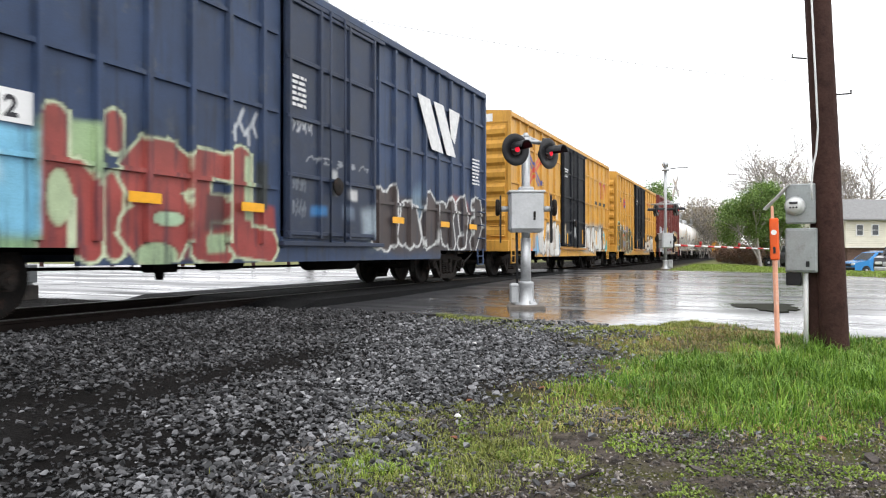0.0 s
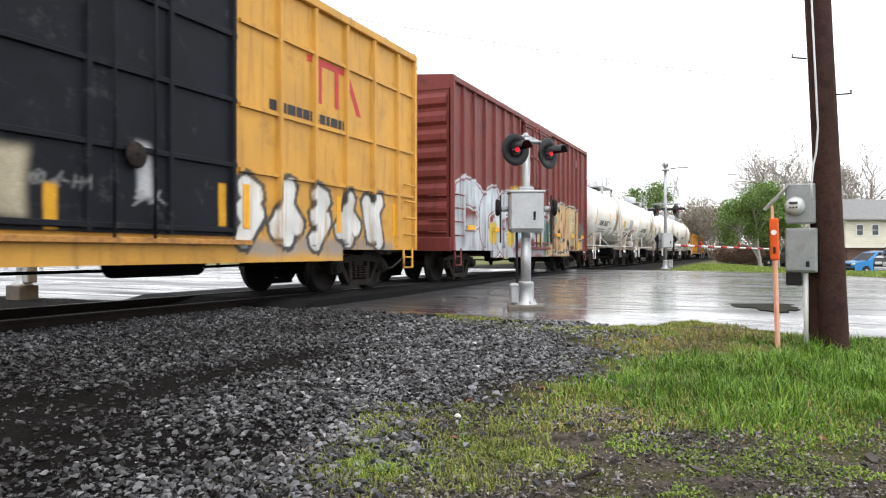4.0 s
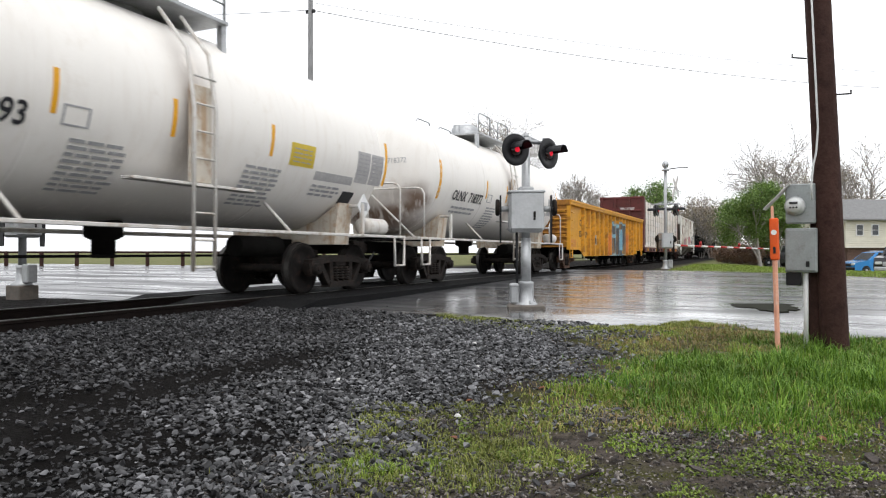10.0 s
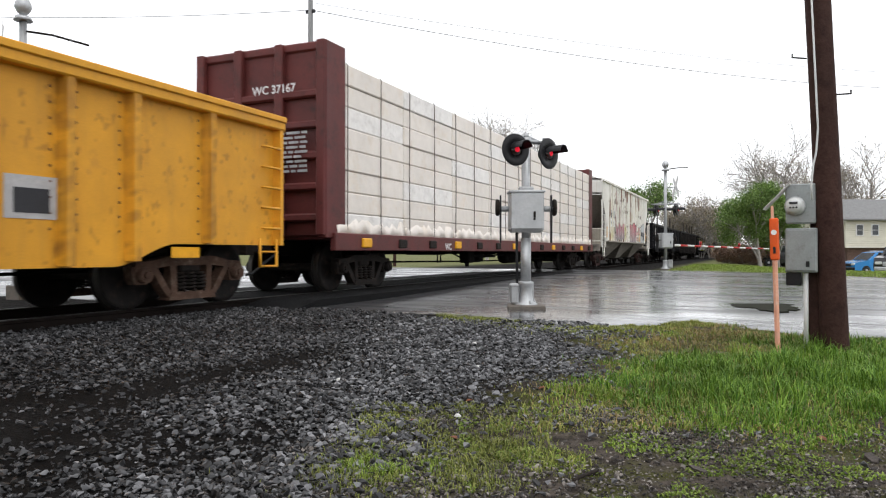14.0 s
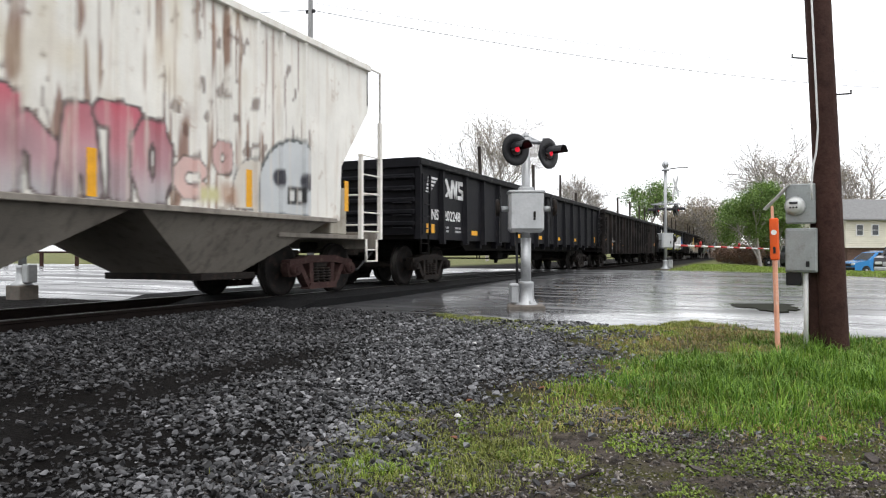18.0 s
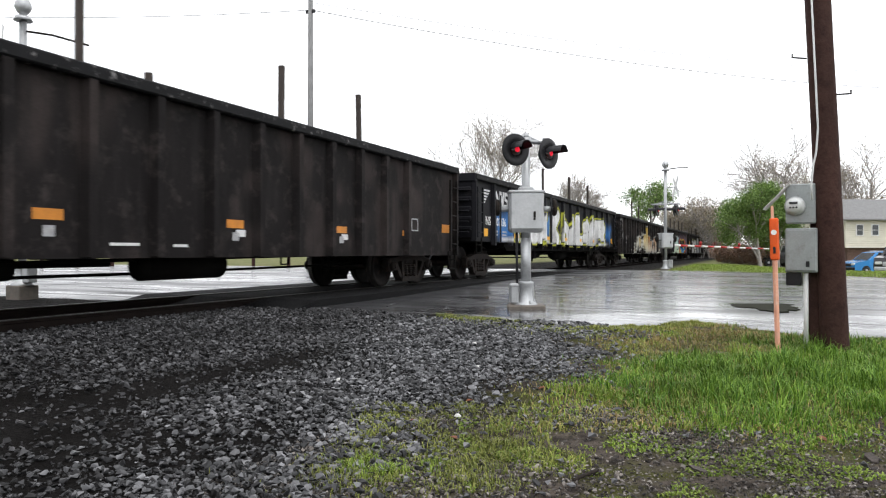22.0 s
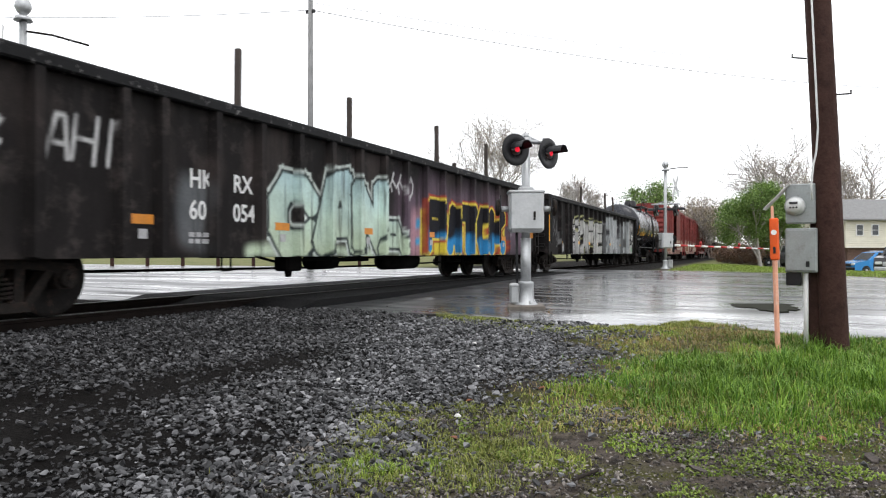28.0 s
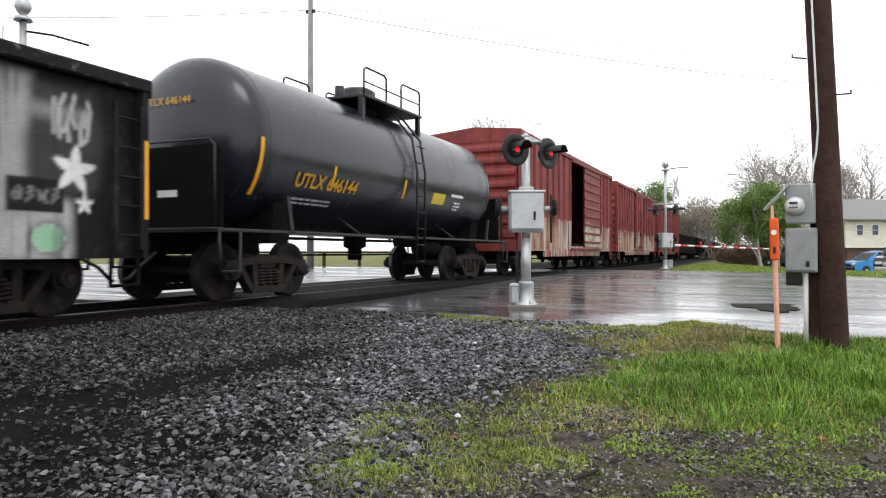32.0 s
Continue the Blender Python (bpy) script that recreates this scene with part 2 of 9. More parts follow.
M_polegrey = material("grey_pole_wood", (0.20, 0.20, 0.20), 0.8, vary=0.2, scale=3, bump=0.4)
M_orange = material("orange_marker_plastic", (0.72, 0.10, 0.015), 0.4, vary=0.1, scale=6, bump=0.03)
M_orangefade = material("faded_orange_post", (0.74, 0.36, 0.25), 0.55, vary=0.12, scale=7, second=(0.74, 0.52, 0.42), mix=0.4, bump=0.05)
M_meterbox = material("grey_box_enamel", (0.28, 0.30, 0.30), 0.45, vary=0.12, scale=5, second=(0.20, 0.20, 0.19), mix=0.25, bump=0.04)
M_metalroof = material("pale_sheet_metal", (0.60, 0.58, 0.55), 0.4, vary=0.12, scale=6)
M_plastic = material("pale_grey_plastic", (0.60, 0.61, 0.60), 0.35, vary=0.08, scale=8, bump=0.02)
M_white = material("white_paint", (0.72, 0.72, 0.72), 0.5, vary=0.08, scale=4, bump=0.04)
M_redpaint = material("red_paint", (0.45, 0.03, 0.03), 0.5, vary=0.12, scale=4)
M_reflect = material("yellow_reflector_tape", (0.75, 0.36, 0.01), 0.4, vary=0.12, scale=6, bump=0.02)
M_reflectdim = material("orange_reflector_tape", (0.55, 0.21, 0.03), 0.5, vary=0.2, scale=6, bump=0.02)
M_textwhite = material("white_stencil", (0.66, 0.66, 0.66), 0.6, vary=0.15, scale=8)
M_textblack = material("black_stencil", (0.03, 0.03, 0.035), 0.6, vary=0.2, scale=8)
M_textgrey = material("faint_grey_stencil", (0.36, 0.36, 0.37), 0.6, vary=0.25, scale=9)
M_textyellow = material("yellow_stencil", (0.60, 0.32, 0.03), 0.6, vary=0.2, scale=8)
M_placard = material("yellow_placard", (0.62, 0.46, 0.05), 0.5, vary=0.1, scale=6)
M_cable = material("black_cable", (0.02, 0.02, 0.022), 0.6)
M_carglass = material("dark_car_glass", (0.008, 0.010, 0.012), 0.2, vary=0.1, spec=0.25, bump=0.0)
M_glass = material("dark_glass", (0.02, 0.025, 0.03), 0.08, vary=0.1, spec=0.8, bump=0.0)
M_tyre = material("tyre_rubber", (0.02, 0.02, 0.02), 0.8, vary=0.2, scale=9)
M_bluecar = material("bright_blue_car_paint", (0.03, 0.22, 0.55), 0.25, vary=0.05, scale=2, bump=0.0, coat=0.6)
M_blackcar = material("black_car_paint", (0.015, 0.015, 0.017), 0.25, vary=0.05, scale=2, bump=0.0, coat=0.6)
M_whitecar = material("white_car_paint", (0.72, 0.73, 0.74), 0.25, vary=0.04, scale=2, bump=0.0, coat=0.6)
M_siding = material("cream_siding", (0.66, 0.63, 0.54), 0.65, vary=0.06, scale=2, bump=0.1)
M_shingle = material("grey_shingles", (0.20, 0.20, 0.20), 0.85, vary=0.2, scale=5, bump=0.5)
M_brickdark = material("dark_brick", (0.12, 0.075, 0.06), 0.8, vary=0.3, scale=6, bump=0.4)
# bark made paler: haze over the distant trees is put into its colour
M_hazybark = material("bark", (0.34, 0.315, 0.30), 0.85, vary=0.3, scale=6, bump=0.5)


def leafy(name, color, second, rough=0.6, power=1.0, spec=0.25):
    m = bpy.data.materials.new(name)
    m.use_nodes = True
    n, l = m.node_tree.nodes, m.node_tree.links
    b = n["Principled BSDF"]
    b.inputs["Roughness"].default_value = rough
    b.inputs["Specular IOR Level"].default_value = spec
    geo, mixc = n.new("ShaderNodeNewGeometry"), n.new("ShaderNodeMix")
    mixc.data_type = "RGBA"
    mixc.inputs[6].default_value, mixc.inputs[7].default_value = (*color, 1), (*second, 1)
    pw = n.new("ShaderNodeMath")
    pw.operation = "POWER"
    pw.inputs[1].default_value = power
    l.new(geo.outputs["Random Per Island"], pw.inputs[0])
    l.new(pw.outputs[0], mixc.inputs[0])
    co, ns = n.new("ShaderNodeTexCoord"), n.new("ShaderNodeTexNoise")
    ns.inputs["Scale"].default_value = 1.3
    l.new(co.outputs["Object"], ns.inputs["Vector"])
    hs = n.new("ShaderNodeHueSaturation")
    mr = n.new("ShaderNodeMapRange")
    mr.inputs[1].default_value, mr.inputs[2].default_value, mr.inputs[3].default_value, mr.inputs[4].default_value = 0.3, 0.7, 0.7, 1.3
    l.new(ns.outputs["Fac"], mr.inputs[0])
    l.new(mr.outputs[0], hs.inputs["Value"])
    l.new(mixc.outputs[2], hs.inputs["Color"])
    l.new(hs.outputs[0], b.inputs["Base Color"])
    return m


M_grass = leafy("lush_grass", (0.038, 0.110, 0.010), (0.18, 0.29, 0.035))
M_moss = leafy("yellow_green_sprouts", (0.11, 0.145, 0.028), (0.28, 0.29, 0.075))
M_leafgreen = leafy("spring_leaves", (0.062, 0.125, 0.028), (0.20, 0.29, 0.075))
M_leafpale = leafy("pale_buds", (0.22, 0.19, 0.12), (0.34, 0.28, 0.20))
M_leafbrush = leafy("brown_brush", (0.17, 0.105, 0.075), (0.26, 0.17, 0.12))
M_stone = leafy("ballast_stone", (0.026, 0.0265, 0.028), (0.225, 0.225, 0.235), 0.45, 2.0, 0.32)
# darker copy of the stone: train shade and lens fall-off in the colour
M_stonedark = leafy("shade_dark_ballast_stone", (0.014, 0.0135, 0.014), (0.12, 0.12, 0.126), 0.5, 2.3, 0.26)
M_pebble = leafy("small_wet_gravel", (0.03, 0.026, 0.024), (0.30, 0.27, 0.245), 0.6, 2.4, 0.2)
M_mossgreen = leafy("bright_moss", (0.11, 0.19, 0.02), (0.25, 0.32, 0.055))
M_straw = leafy("dead_straw", (0.19, 0.14, 0.05), (0.38, 0.29, 0.12))
# ---------- ground ----------
def grid_mesh(name, xs, ys, lift=0.0, rough=0.0, inside=None):
    """A sheet that follows the land."""
    xx, yy = np.meshgrid(xs, ys)
    zz = ground_z(xx, yy) + (lift(xx, yy) if callable(lift) else lift)
    if rough:
        rng = np.random.default_rng(3)
        zz = zz + rng.uniform(-rough, rough, zz.shape)
    n = len(xs)
    keep = inside(xx, yy) if inside is not None else np.ones(xx.shape, bool)
    faces = []
    for j in range(len(ys) - 1):
        for i in range(n - 1):
            if keep[j, i] and keep[j + 1, i] and keep[j, i + 1] and keep[j + 1, i + 1]:
                faces.append((j * n + i, j * n + i + 1, (j + 1) * n + i + 1, (j + 1) * n + i))
    me = bpy.data.meshes.new(name)
    me.from_pydata(np.stack([xx, yy, zz], -1).reshape(-1, 3).tolist(), [], faces)
    me.polygons.foreach_set("use_smooth", [True] * len(faces))
    return me


def ground_material():
    """Dark grit near the track, soil and thin grass further off."""
    m = bpy.data.materials.new("grit_and_soil")
    m.use_nodes = True
    n, l = m.node_tree.nodes, m.node_tree.links
    b = n["Principled BSDF"]
    geo = n.new("ShaderNodeNewGeometry")
    sep = n.new("ShaderNodeSeparateXYZ")
    l.new(geo.outputs["Position"], sep.inputs[0])

    def noise_at(scale, detail=6, rough=0.6):
        t = n.new("ShaderNodeTexNoise")
        t.inputs["Scale"].default_value, t.inputs["Detail"].default_value, t.inputs["Roughness"].default_value = scale, detail, rough
        l.new(geo.outputs["Position"], t.inputs["Vector"])
        return t.outputs["Fac"]

    def rng(v, a, b_, c=0.0, d=1.0):
        t = n.new("ShaderNodeMapRange")
        for i, k in enumerate((a, b_, c, d)):
            t.inputs[i + 1].default_value = k
        l.new(v, t.inputs[0])
        return t.outputs[0]

    def mixed(f, a, b_):
        t = n.new("ShaderNodeMix")
        t.data_type = "RGBA"
        l.new(f, t.inputs[0])
        for s, v in ((t.inputs[6], a), (t.inputs[7], b_)):
            if isinstance(v, tuple):
                s.default_value = (*v, 1)
            else:
                l.new(v, s)
        return t.outputs[2]

    def op(kind, a, b_):
        t = n.new("ShaderNodeMath")
        t.operation = kind
        for s, v in ((t.inputs[0], a), (t.inputs[1], b_)):
            if isinstance(v, (int, float)):
                s.default_value = v
            else:
                l.new(v, s)
        return t.outputs[0]

    # near-black mud, with the train's shade also put into this colour
    grit = mixed(rng(noise_at(45, 4), 0.35, 0.65), (0.006, 0.0055, 0.0055), (0.026, 0.024, 0.023))
    grit = mixed(rng(noise_at(1.6), 0.42, 0.62), grit, (0.010, 0.009, 0.0085))
    soil = mixed(rng(noise_at(9), 0.35, 0.65), (0.040, 0.034, 0.030), (0.15, 0.125, 0.105))
    soil = mixed(rng(noise_at(2.2), 0.45, 0.6), soil, (0.085, 0.085, 0.032))
    wob = op("ADD", sep.outputs["X"], op("MULTIPLY", op("SUBTRACT", noise_at(1.1), 0.5), 1.4))
    right = rng(wob, -2.4, -1.5)
    lawn = mixed(rng(noise_at(0.7), 0.35, 0.65), (0.11, 0.13, 0.05), (0.20, 0.19, 0.10))
    far = rng(sep.outputs["Y"], 30.0, 31.0)
    left = rng(sep.outputs["X"], -15.0, -17.0)
    c = mixed(right, grit, soil)
    c = mixed(op("MULTIPLY", far, rng(sep.outputs["X"], -4.5, -3.0)), c, lawn)
    c = mixed(left, c, lawn)
    l.new(c, b.inputs["Base Color"])
    b.inputs["Roughness"].default_value = 0.95
    b.inputs["Specular IOR Level"].default_value = 0.05
    bp = n.new("ShaderNodeBump")
    bp.inputs["Strength"].default_value, bp.inputs["Distance"].default_value = 1.0, 0.04
    l.new(noise_at(38, 6, 0.75), bp.inputs["Height"])
    l.new(bp.outputs[0], b.inputs["Normal"])
    return m


def asphalt_material():
    """Old asphalt under a film of rain, with puddles and sealed cracks."""
    m = bpy.data.materials.new("wet_asphalt")
    m.use_nodes = True
    n, l = m.node_tree.nodes, m.node_tree.links
    b = n["Principled BSDF"]
    geo = n.new("ShaderNodeNewGeometry")
    mp = n.new("ShaderNodeMapping")
    mp.inputs["Scale"].default_value = (0.22, 1.0, 1.0)
    l.new(geo.outputs["Position"], mp.inputs["Vector"])

    def noise_at(scale, detail=5, vec=None):
        t = n.new("ShaderNodeTexNoise")
        t.inputs["Scale"].default_value, t.inputs["Detail"].default_value = scale, detail
        l.new(vec or geo.outputs["Position"], t.inputs["Vector"])
        return t.outputs["Fac"]

    def rng(v, a, b_, c=0.0, d=1.0):
        t = n.new("ShaderNodeMapRange")
        for i, k in enumerate((a, b_, c, d)):
            t.inputs[i + 1].default_value = k
        l.new(v, t.inputs[0])
        return t.outputs[0]

    mixc = n.new("ShaderNodeMix")
    mixc.data_type = "RGBA"
    mixc.inputs[6].default_value, mixc.inputs[7].default_value = (0.045, 0.045, 0.048, 1), (0.085, 0.085, 0.090, 1)
    l.new(rng(noise_at(1.2), 0.35, 0.65), mixc.inputs[0])
    # sealed cracks and rolled joints that run across the road
    mp2 = n.new("ShaderNodeMapping")
    mp2.inputs["Scale"].default_value, mp2.inputs["Rotation"].default_value = (0.12, 1.5, 1.0), (0, 0, radians(6))
    l.new(geo.outputs["Position"], mp2.inputs["Vector"])
    tar = rng(noise_at(1.5, 7, mp2.outputs[0]), 0.58, 0.62)
    mixt = n.new("ShaderNodeMix")
    mixt.data_type = "RGBA"
    mixt.inputs[7].default_value = (0.014, 0.014, 0.015, 1)
    l.new(mixc.outputs[2], mixt.inputs[6])
    # thin open cracks that wander across the lanes
    gap = n.new("ShaderNodeMath")
    gap.operation = "COMPARE"
    gap.inputs[1].default_value, gap.inputs[2].default_value = 0.5, 0.006
    l.new(noise_at(0.55, 6, mp2.outputs[0]), gap.inputs[0])
    broken = n.new("ShaderNodeMath")
    broken.operation = "MULTIPLY"
    l.new(gap.outputs[0], broken.inputs[0])
    l.new(rng(noise_at(0.45, 3), 0.44, 0.52), broken.inputs[1])
    cracked = n.new("ShaderNodeMath")
    cracked.operation = "MAXIMUM"
    l.new(tar, cracked.inputs[0])
    l.new(broken.outputs[0], cracked.inputs[1])
    tar = cracked.outputs[0]
    l.new(tar, mixt.inputs[0])
    wet = rng(noise_at(0.8, 7, mp.outputs[0]), 0.40, 0.60, 0.14, 0.45)
    add = n.new("ShaderNodeMath")
    add.operation = "MULTIPLY_ADD"
    add.inputs[1].default_value = 0.22
    l.new(tar, add.inputs[0])
    l.new(wet, add.inputs[2])
    # a darker, rougher strip along the rails, with a thinner film
    sep = n.new("ShaderNodeSeparateXYZ")
    l.new(geo.outputs["Position"], sep.inputs[0])
    off = n.new("ShaderNodeMath")
    off.operation = "MULTIPLY_ADD"
    off.inputs[1].default_value = 1.1
    l.new(noise_at(0.5, 4), off.inputs[0])
    l.new(sep.outputs["X"], off.inputs[2])
    near = rng(off.outputs[0], -5.4, -4.2, 1.0, 0.0)
    beyond = rng(off.outputs[0], -9.4, -9.0, 0.0, 1.0)
    strip = n.new("ShaderNodeMath")
    strip.operation = "MULTIPLY"
    l.new(near, strip.inputs[0])
    l.new(beyond, strip.inputs[1])
    coarse = n.new("ShaderNodeMath")
    coarse.operation = "MULTIPLY_ADD"
    coarse.inputs[1].default_value = 0.3
    l.new(strip.outputs[0], coarse.inputs[0])
    l.new(add.outputs[0], coarse.inputs[2])
    l.new(coarse.outputs[0], b.inputs["Roughness"])
    strip_tone = n.new("ShaderNodeMix")
    strip_tone.data_type = "RGBA"
    strip_tone.inputs[7].default_value = (0.022, 0.022, 0.024, 1)
    l.new(mixt.outputs[2], strip_tone.inputs[6])
    l.new(strip.outputs[0], strip_tone.inputs[0])
    l.new(strip_tone.outputs[2], b.inputs["Base Color"])
    l.new(rng(strip.outputs[0], 0.0, 1.0, 0.60, 0.26), b.inputs["Specular IOR Level"])
    film = n.new("ShaderNodeMath")
    film.operation = "MULTIPLY"
    l.new(rng(strip.outputs[0], 0.0, 1.0, 1.0, 0.25), film.inputs[0])
    # beyond the rails the film ends; noise thins it elsewhere
    worn = rng(sep.outputs["X"], -10.6, -9.4, 0.0, 1.0)
    dips = n.new("ShaderNodeMath")
    dips.operation = "MULTIPLY"
    l.new(rng(noise_at(1.5, 8, mp.outputs[0]), 0.42, 0.60, 1.0, 0.42), dips.inputs[0])
    l.new(worn, dips.inputs[1])
    l.new(dips.outputs[0], film.inputs[1])
    shed = n.new("ShaderNodeMath")
    shed.operation = "MULTIPLY"
    l.new(film.outputs[0], shed.inputs[0])
    l.new(rng(tar, 0.0, 1.0, 1.0, 0.3), shed.inputs[1])
    l.new(shed.outputs[0], b.inputs["Coat Weight"])
    b.inputs["Coat Roughness"].default_value = 0.13
    bp = n.new("ShaderNodeBump")
    bp.inputs["Strength"].default_value, bp.inputs["Distance"].default_value = 0.16, 0.01
    l.new(noise_at(70, 3), bp.inputs["Height"])
    l.new(bp.outputs[0], b.inputs["Normal"])
    return m


M_ground, M_asphalt = ground_material(), asphalt_material()


def spread(a, b, fine_a, fine_b, small, big):
    """Coordinates that are dense between fine_a and fine_b."""
    return np.concatenate([np.linspace(a, fine_a, big)[:-1], np.arange(fine_a, fine_b, small), np.linspace(fine_b, b, big)])


tagged(part("ground", grid_mesh("ground", spread(-900, 900, -20, 14, 0.3, 24), spread(-60, 1800, 0, 60, 0.4, 30)), M_ground),
       "dark gritty verge with thin grass and soil", "ground", kind="structure")


def road_depth(x, y):
    """How far inside the asphalt's edge a place lies."""
    edge = 9.45 + 0.35 * np.sin(x * 0.9) * step(-6, -3, x) + 0.9 * step(-2.2, -0.8, x) * (1 - step(-0.6, 0.6, x)) + 0.06 * np.sin(x * 5.1) + 0.04 * np.sin(x * 11.3)
    far = 31.0 - 7.0 * step(-2, 6, x)
    return np.minimum(y - edge, far - y)


def road_inside(x, y):
    return (road_depth(x, y) > -0.4) & ((x > TRACK_X + 1.85) | (x < TRACK_X - 1.85))


rx = np.concatenate([np.linspace(-70, -20, 30)[:-1], np.arange(-20, TRACK_X - 1.9, 0.3), [TRACK_X - 1.9], np.linspace(TRACK_X + 1.9, TRACK_X + 2.2, 2), np.arange(-6, 8, 0.15), np.linspace(8, 60, 30)])
tagged(part("road", grid_mesh("road", rx, np.arange(9.0, 32, 0.15), lift=lambda x, y: np.clip(road_depth(x, y) * 0.2, -0.06, 0.016), inside=road_inside), M_asphalt),
       "wide wet asphalt road at the level crossing", "road", kind="structure")
# near-black: oily dirt and the train's shadow are both in this colour
M_infill = material("shaded_infill_asphalt", (0.010, 0.010, 0.0105), 0.8, vary=0.35, scale=2, bump=0.8, spec=0.06)
# planks of asphalt between and beside the rails
cross = thing("crossing_surface", "near-black asphalt fill between the rails, train's shadow in its colour", "crossing", kind="structure")
for a, b in ((-1.9, -0.80), (-0.66, 0.66), (0.80, 1.9)):
    part("infill", Shape().prism([(8.7, -0.16), (9.6, -0.014), (31.0, -0.014), (31.6, -0.16)], TRACK_X + a, TRACK_X + b), M_infill, cross)

pud = []
mid = FWD * 11.7 + RGT * 5.35
for i in range(64):
    a = i * math.tau / 64
    k = 1 + 0.16 * math.sin(3 * a + 1) + 0.12 * math.sin(5 * a) + 0.09 * math.sin(9 * a) + 0.06 * math.sin(17 * a)
    p = mid + FWD * (0.85 * k * math.sin(a) + 0.25 * math.cos(a)) + RGT * (0.50 * k * math.cos(a))
    pud.append((p.x, p.y))
# the water's dark reflection of pole and trees, as a matt colour
M_puddle = material("dark_puddle_reflection", (0.022, 0.023, 0.016), 0.85, vary=0.3, scale=3, bump=0.2, spec=0.04)
pz = float(ground_z(mid.x, mid.y)) + 0.021
tagged(part("puddle", Shape().prism(pud, pz - 0.04, pz + 0.003, "Z"), M_puddle), "dark puddle in a dip of the asphalt", "puddle", kind="structure")

# ---------- track ----------
track = thing("railway_track", "worn steel rails on dark creosoted ties in ballast", "railway", kind="structure")
for side in (-1, 1):
    x = TRACK_X + side * 0.755
    s = Shape()
    for y0 in range(-60, 900, 60):
        s.prism([(x - 0.07, -0.17), (x + 0.07, -0.17), (x + 0.07, -0.155), (x + 0.01, -0.13), (x + 0.01, -0.05), (x + 0.036, -0.04), (x + 0.036, -0.012), (x - 0.036, -0.012), (x - 0.036, -0.04), (x - 0.01, -0.05), (x - 0.01, -0.13), (x - 0.07, -0.155)], y0, y0 + 59.995, "Y")
    rail = part("rail", s, M_rail, track)
    part("rail_head", Shape().box(x - 0.034, x + 0.034, -60, 900, -0.011, 0.0, 0.006), M_railtop, rail, "polished running surface")
tie_me = Shape().box(-1.3, 1.3, -0.115, 0.115, -0.33, -0.165, 0.012).mesh("tie")
tie_me.materials.append(M_tie)
for i in range(46):
    y = -8 + i * 0.53
    if y < 9.3:
        part("tie", tie_me, None, track, at=pose(TRACK_X + random.uniform(-0.04, 0.04), y, random.uniform(-0.01, 0.008), 0, 0, random.uniform(-1, 1)))

# ---------- ballast stones ----------
def stone_bed(name, count, place, size, seed, mat):
    """Broken stones strewn over the land, joined into one mesh."""
    rng = np.random.default_rng(seed)
    kinds = []
    for _ in range(14):
        bm = bmesh.new()
        for p in rng.normal(0, 1, (8, 3)):
            p = p / np.linalg.norm(p) * rng.uniform(0.8, 1.15)
            bm.verts.new(tuple(p))
        bmesh.ops.convex_hull(bm, input=bm.verts)
        bm.verts.index_update()
        kinds.append((np.array([v.co[:] for v in bm.verts]), np.array([[v.index for v in f.verts] for f in bm.faces])))
        bm.free()
    xy = place(rng, count)
    count = len(xy)
    zs = ground_z(xy[:, 0], xy[:, 1])
    verts, faces, at = [], [], 0
    for k, (bv, bf) in enumerate(kinds):
        sel = np.arange(k, count, 14)
        m = len(sel)
        r = size * (0.38 + 0.95 * rng.uniform(0, 1, m) ** 1.8)
        a, t = rng.uniform(0, math.tau, m), rng.uniform(-0.7, 0.7, m)
        v = bv[None] * np.stack([r, r * rng.uniform(0.5, 0.9, m), r * rng.uniform(0.4, 0.8, m)], -1)[:, None]
        c, s, ct, st = (q[:, None] for q in (np.cos(a), np.sin(a), np.cos(t), np.sin(t)))
        x, y, z = v[..., 0], v[..., 1] * ct - v[..., 2] * st, v[..., 1] * st + v[..., 2] * ct
        lift = (r * rng.uniform(-0.2, 1.0, m) + zs[sel])[:, None]
        verts.append(np.stack([x * c - y * s + xy[sel, 0][:, None], x * s + y * c + xy[sel, 1][:, None], z + lift], -1).reshape(-1, 3))
        faces.append((bf[None] + (at + np.arange(m) * len(bv))[:, None, None]).reshape(-1, 3))
        at += m * len(bv)
    verts, faces = np.concatenate(verts), np.concatenate(faces)
    me = bpy.data.meshes.new(name)
    me.vertices.add(len(verts))
    me.vertices.foreach_set("co", verts.ravel())
    me.loops.add(faces.size)
    me.loops.foreach_set("vertex_index", faces.ravel())
    me.polygons.add(len(faces))
    me.polygons.foreach_set("loop_start", np.arange(len(faces)) * 3)
    me.update(calc_edges=True)
    me.polygons.foreach_set("use_smooth", np.zeros(len(faces), bool))
    return part(name, me, mat)


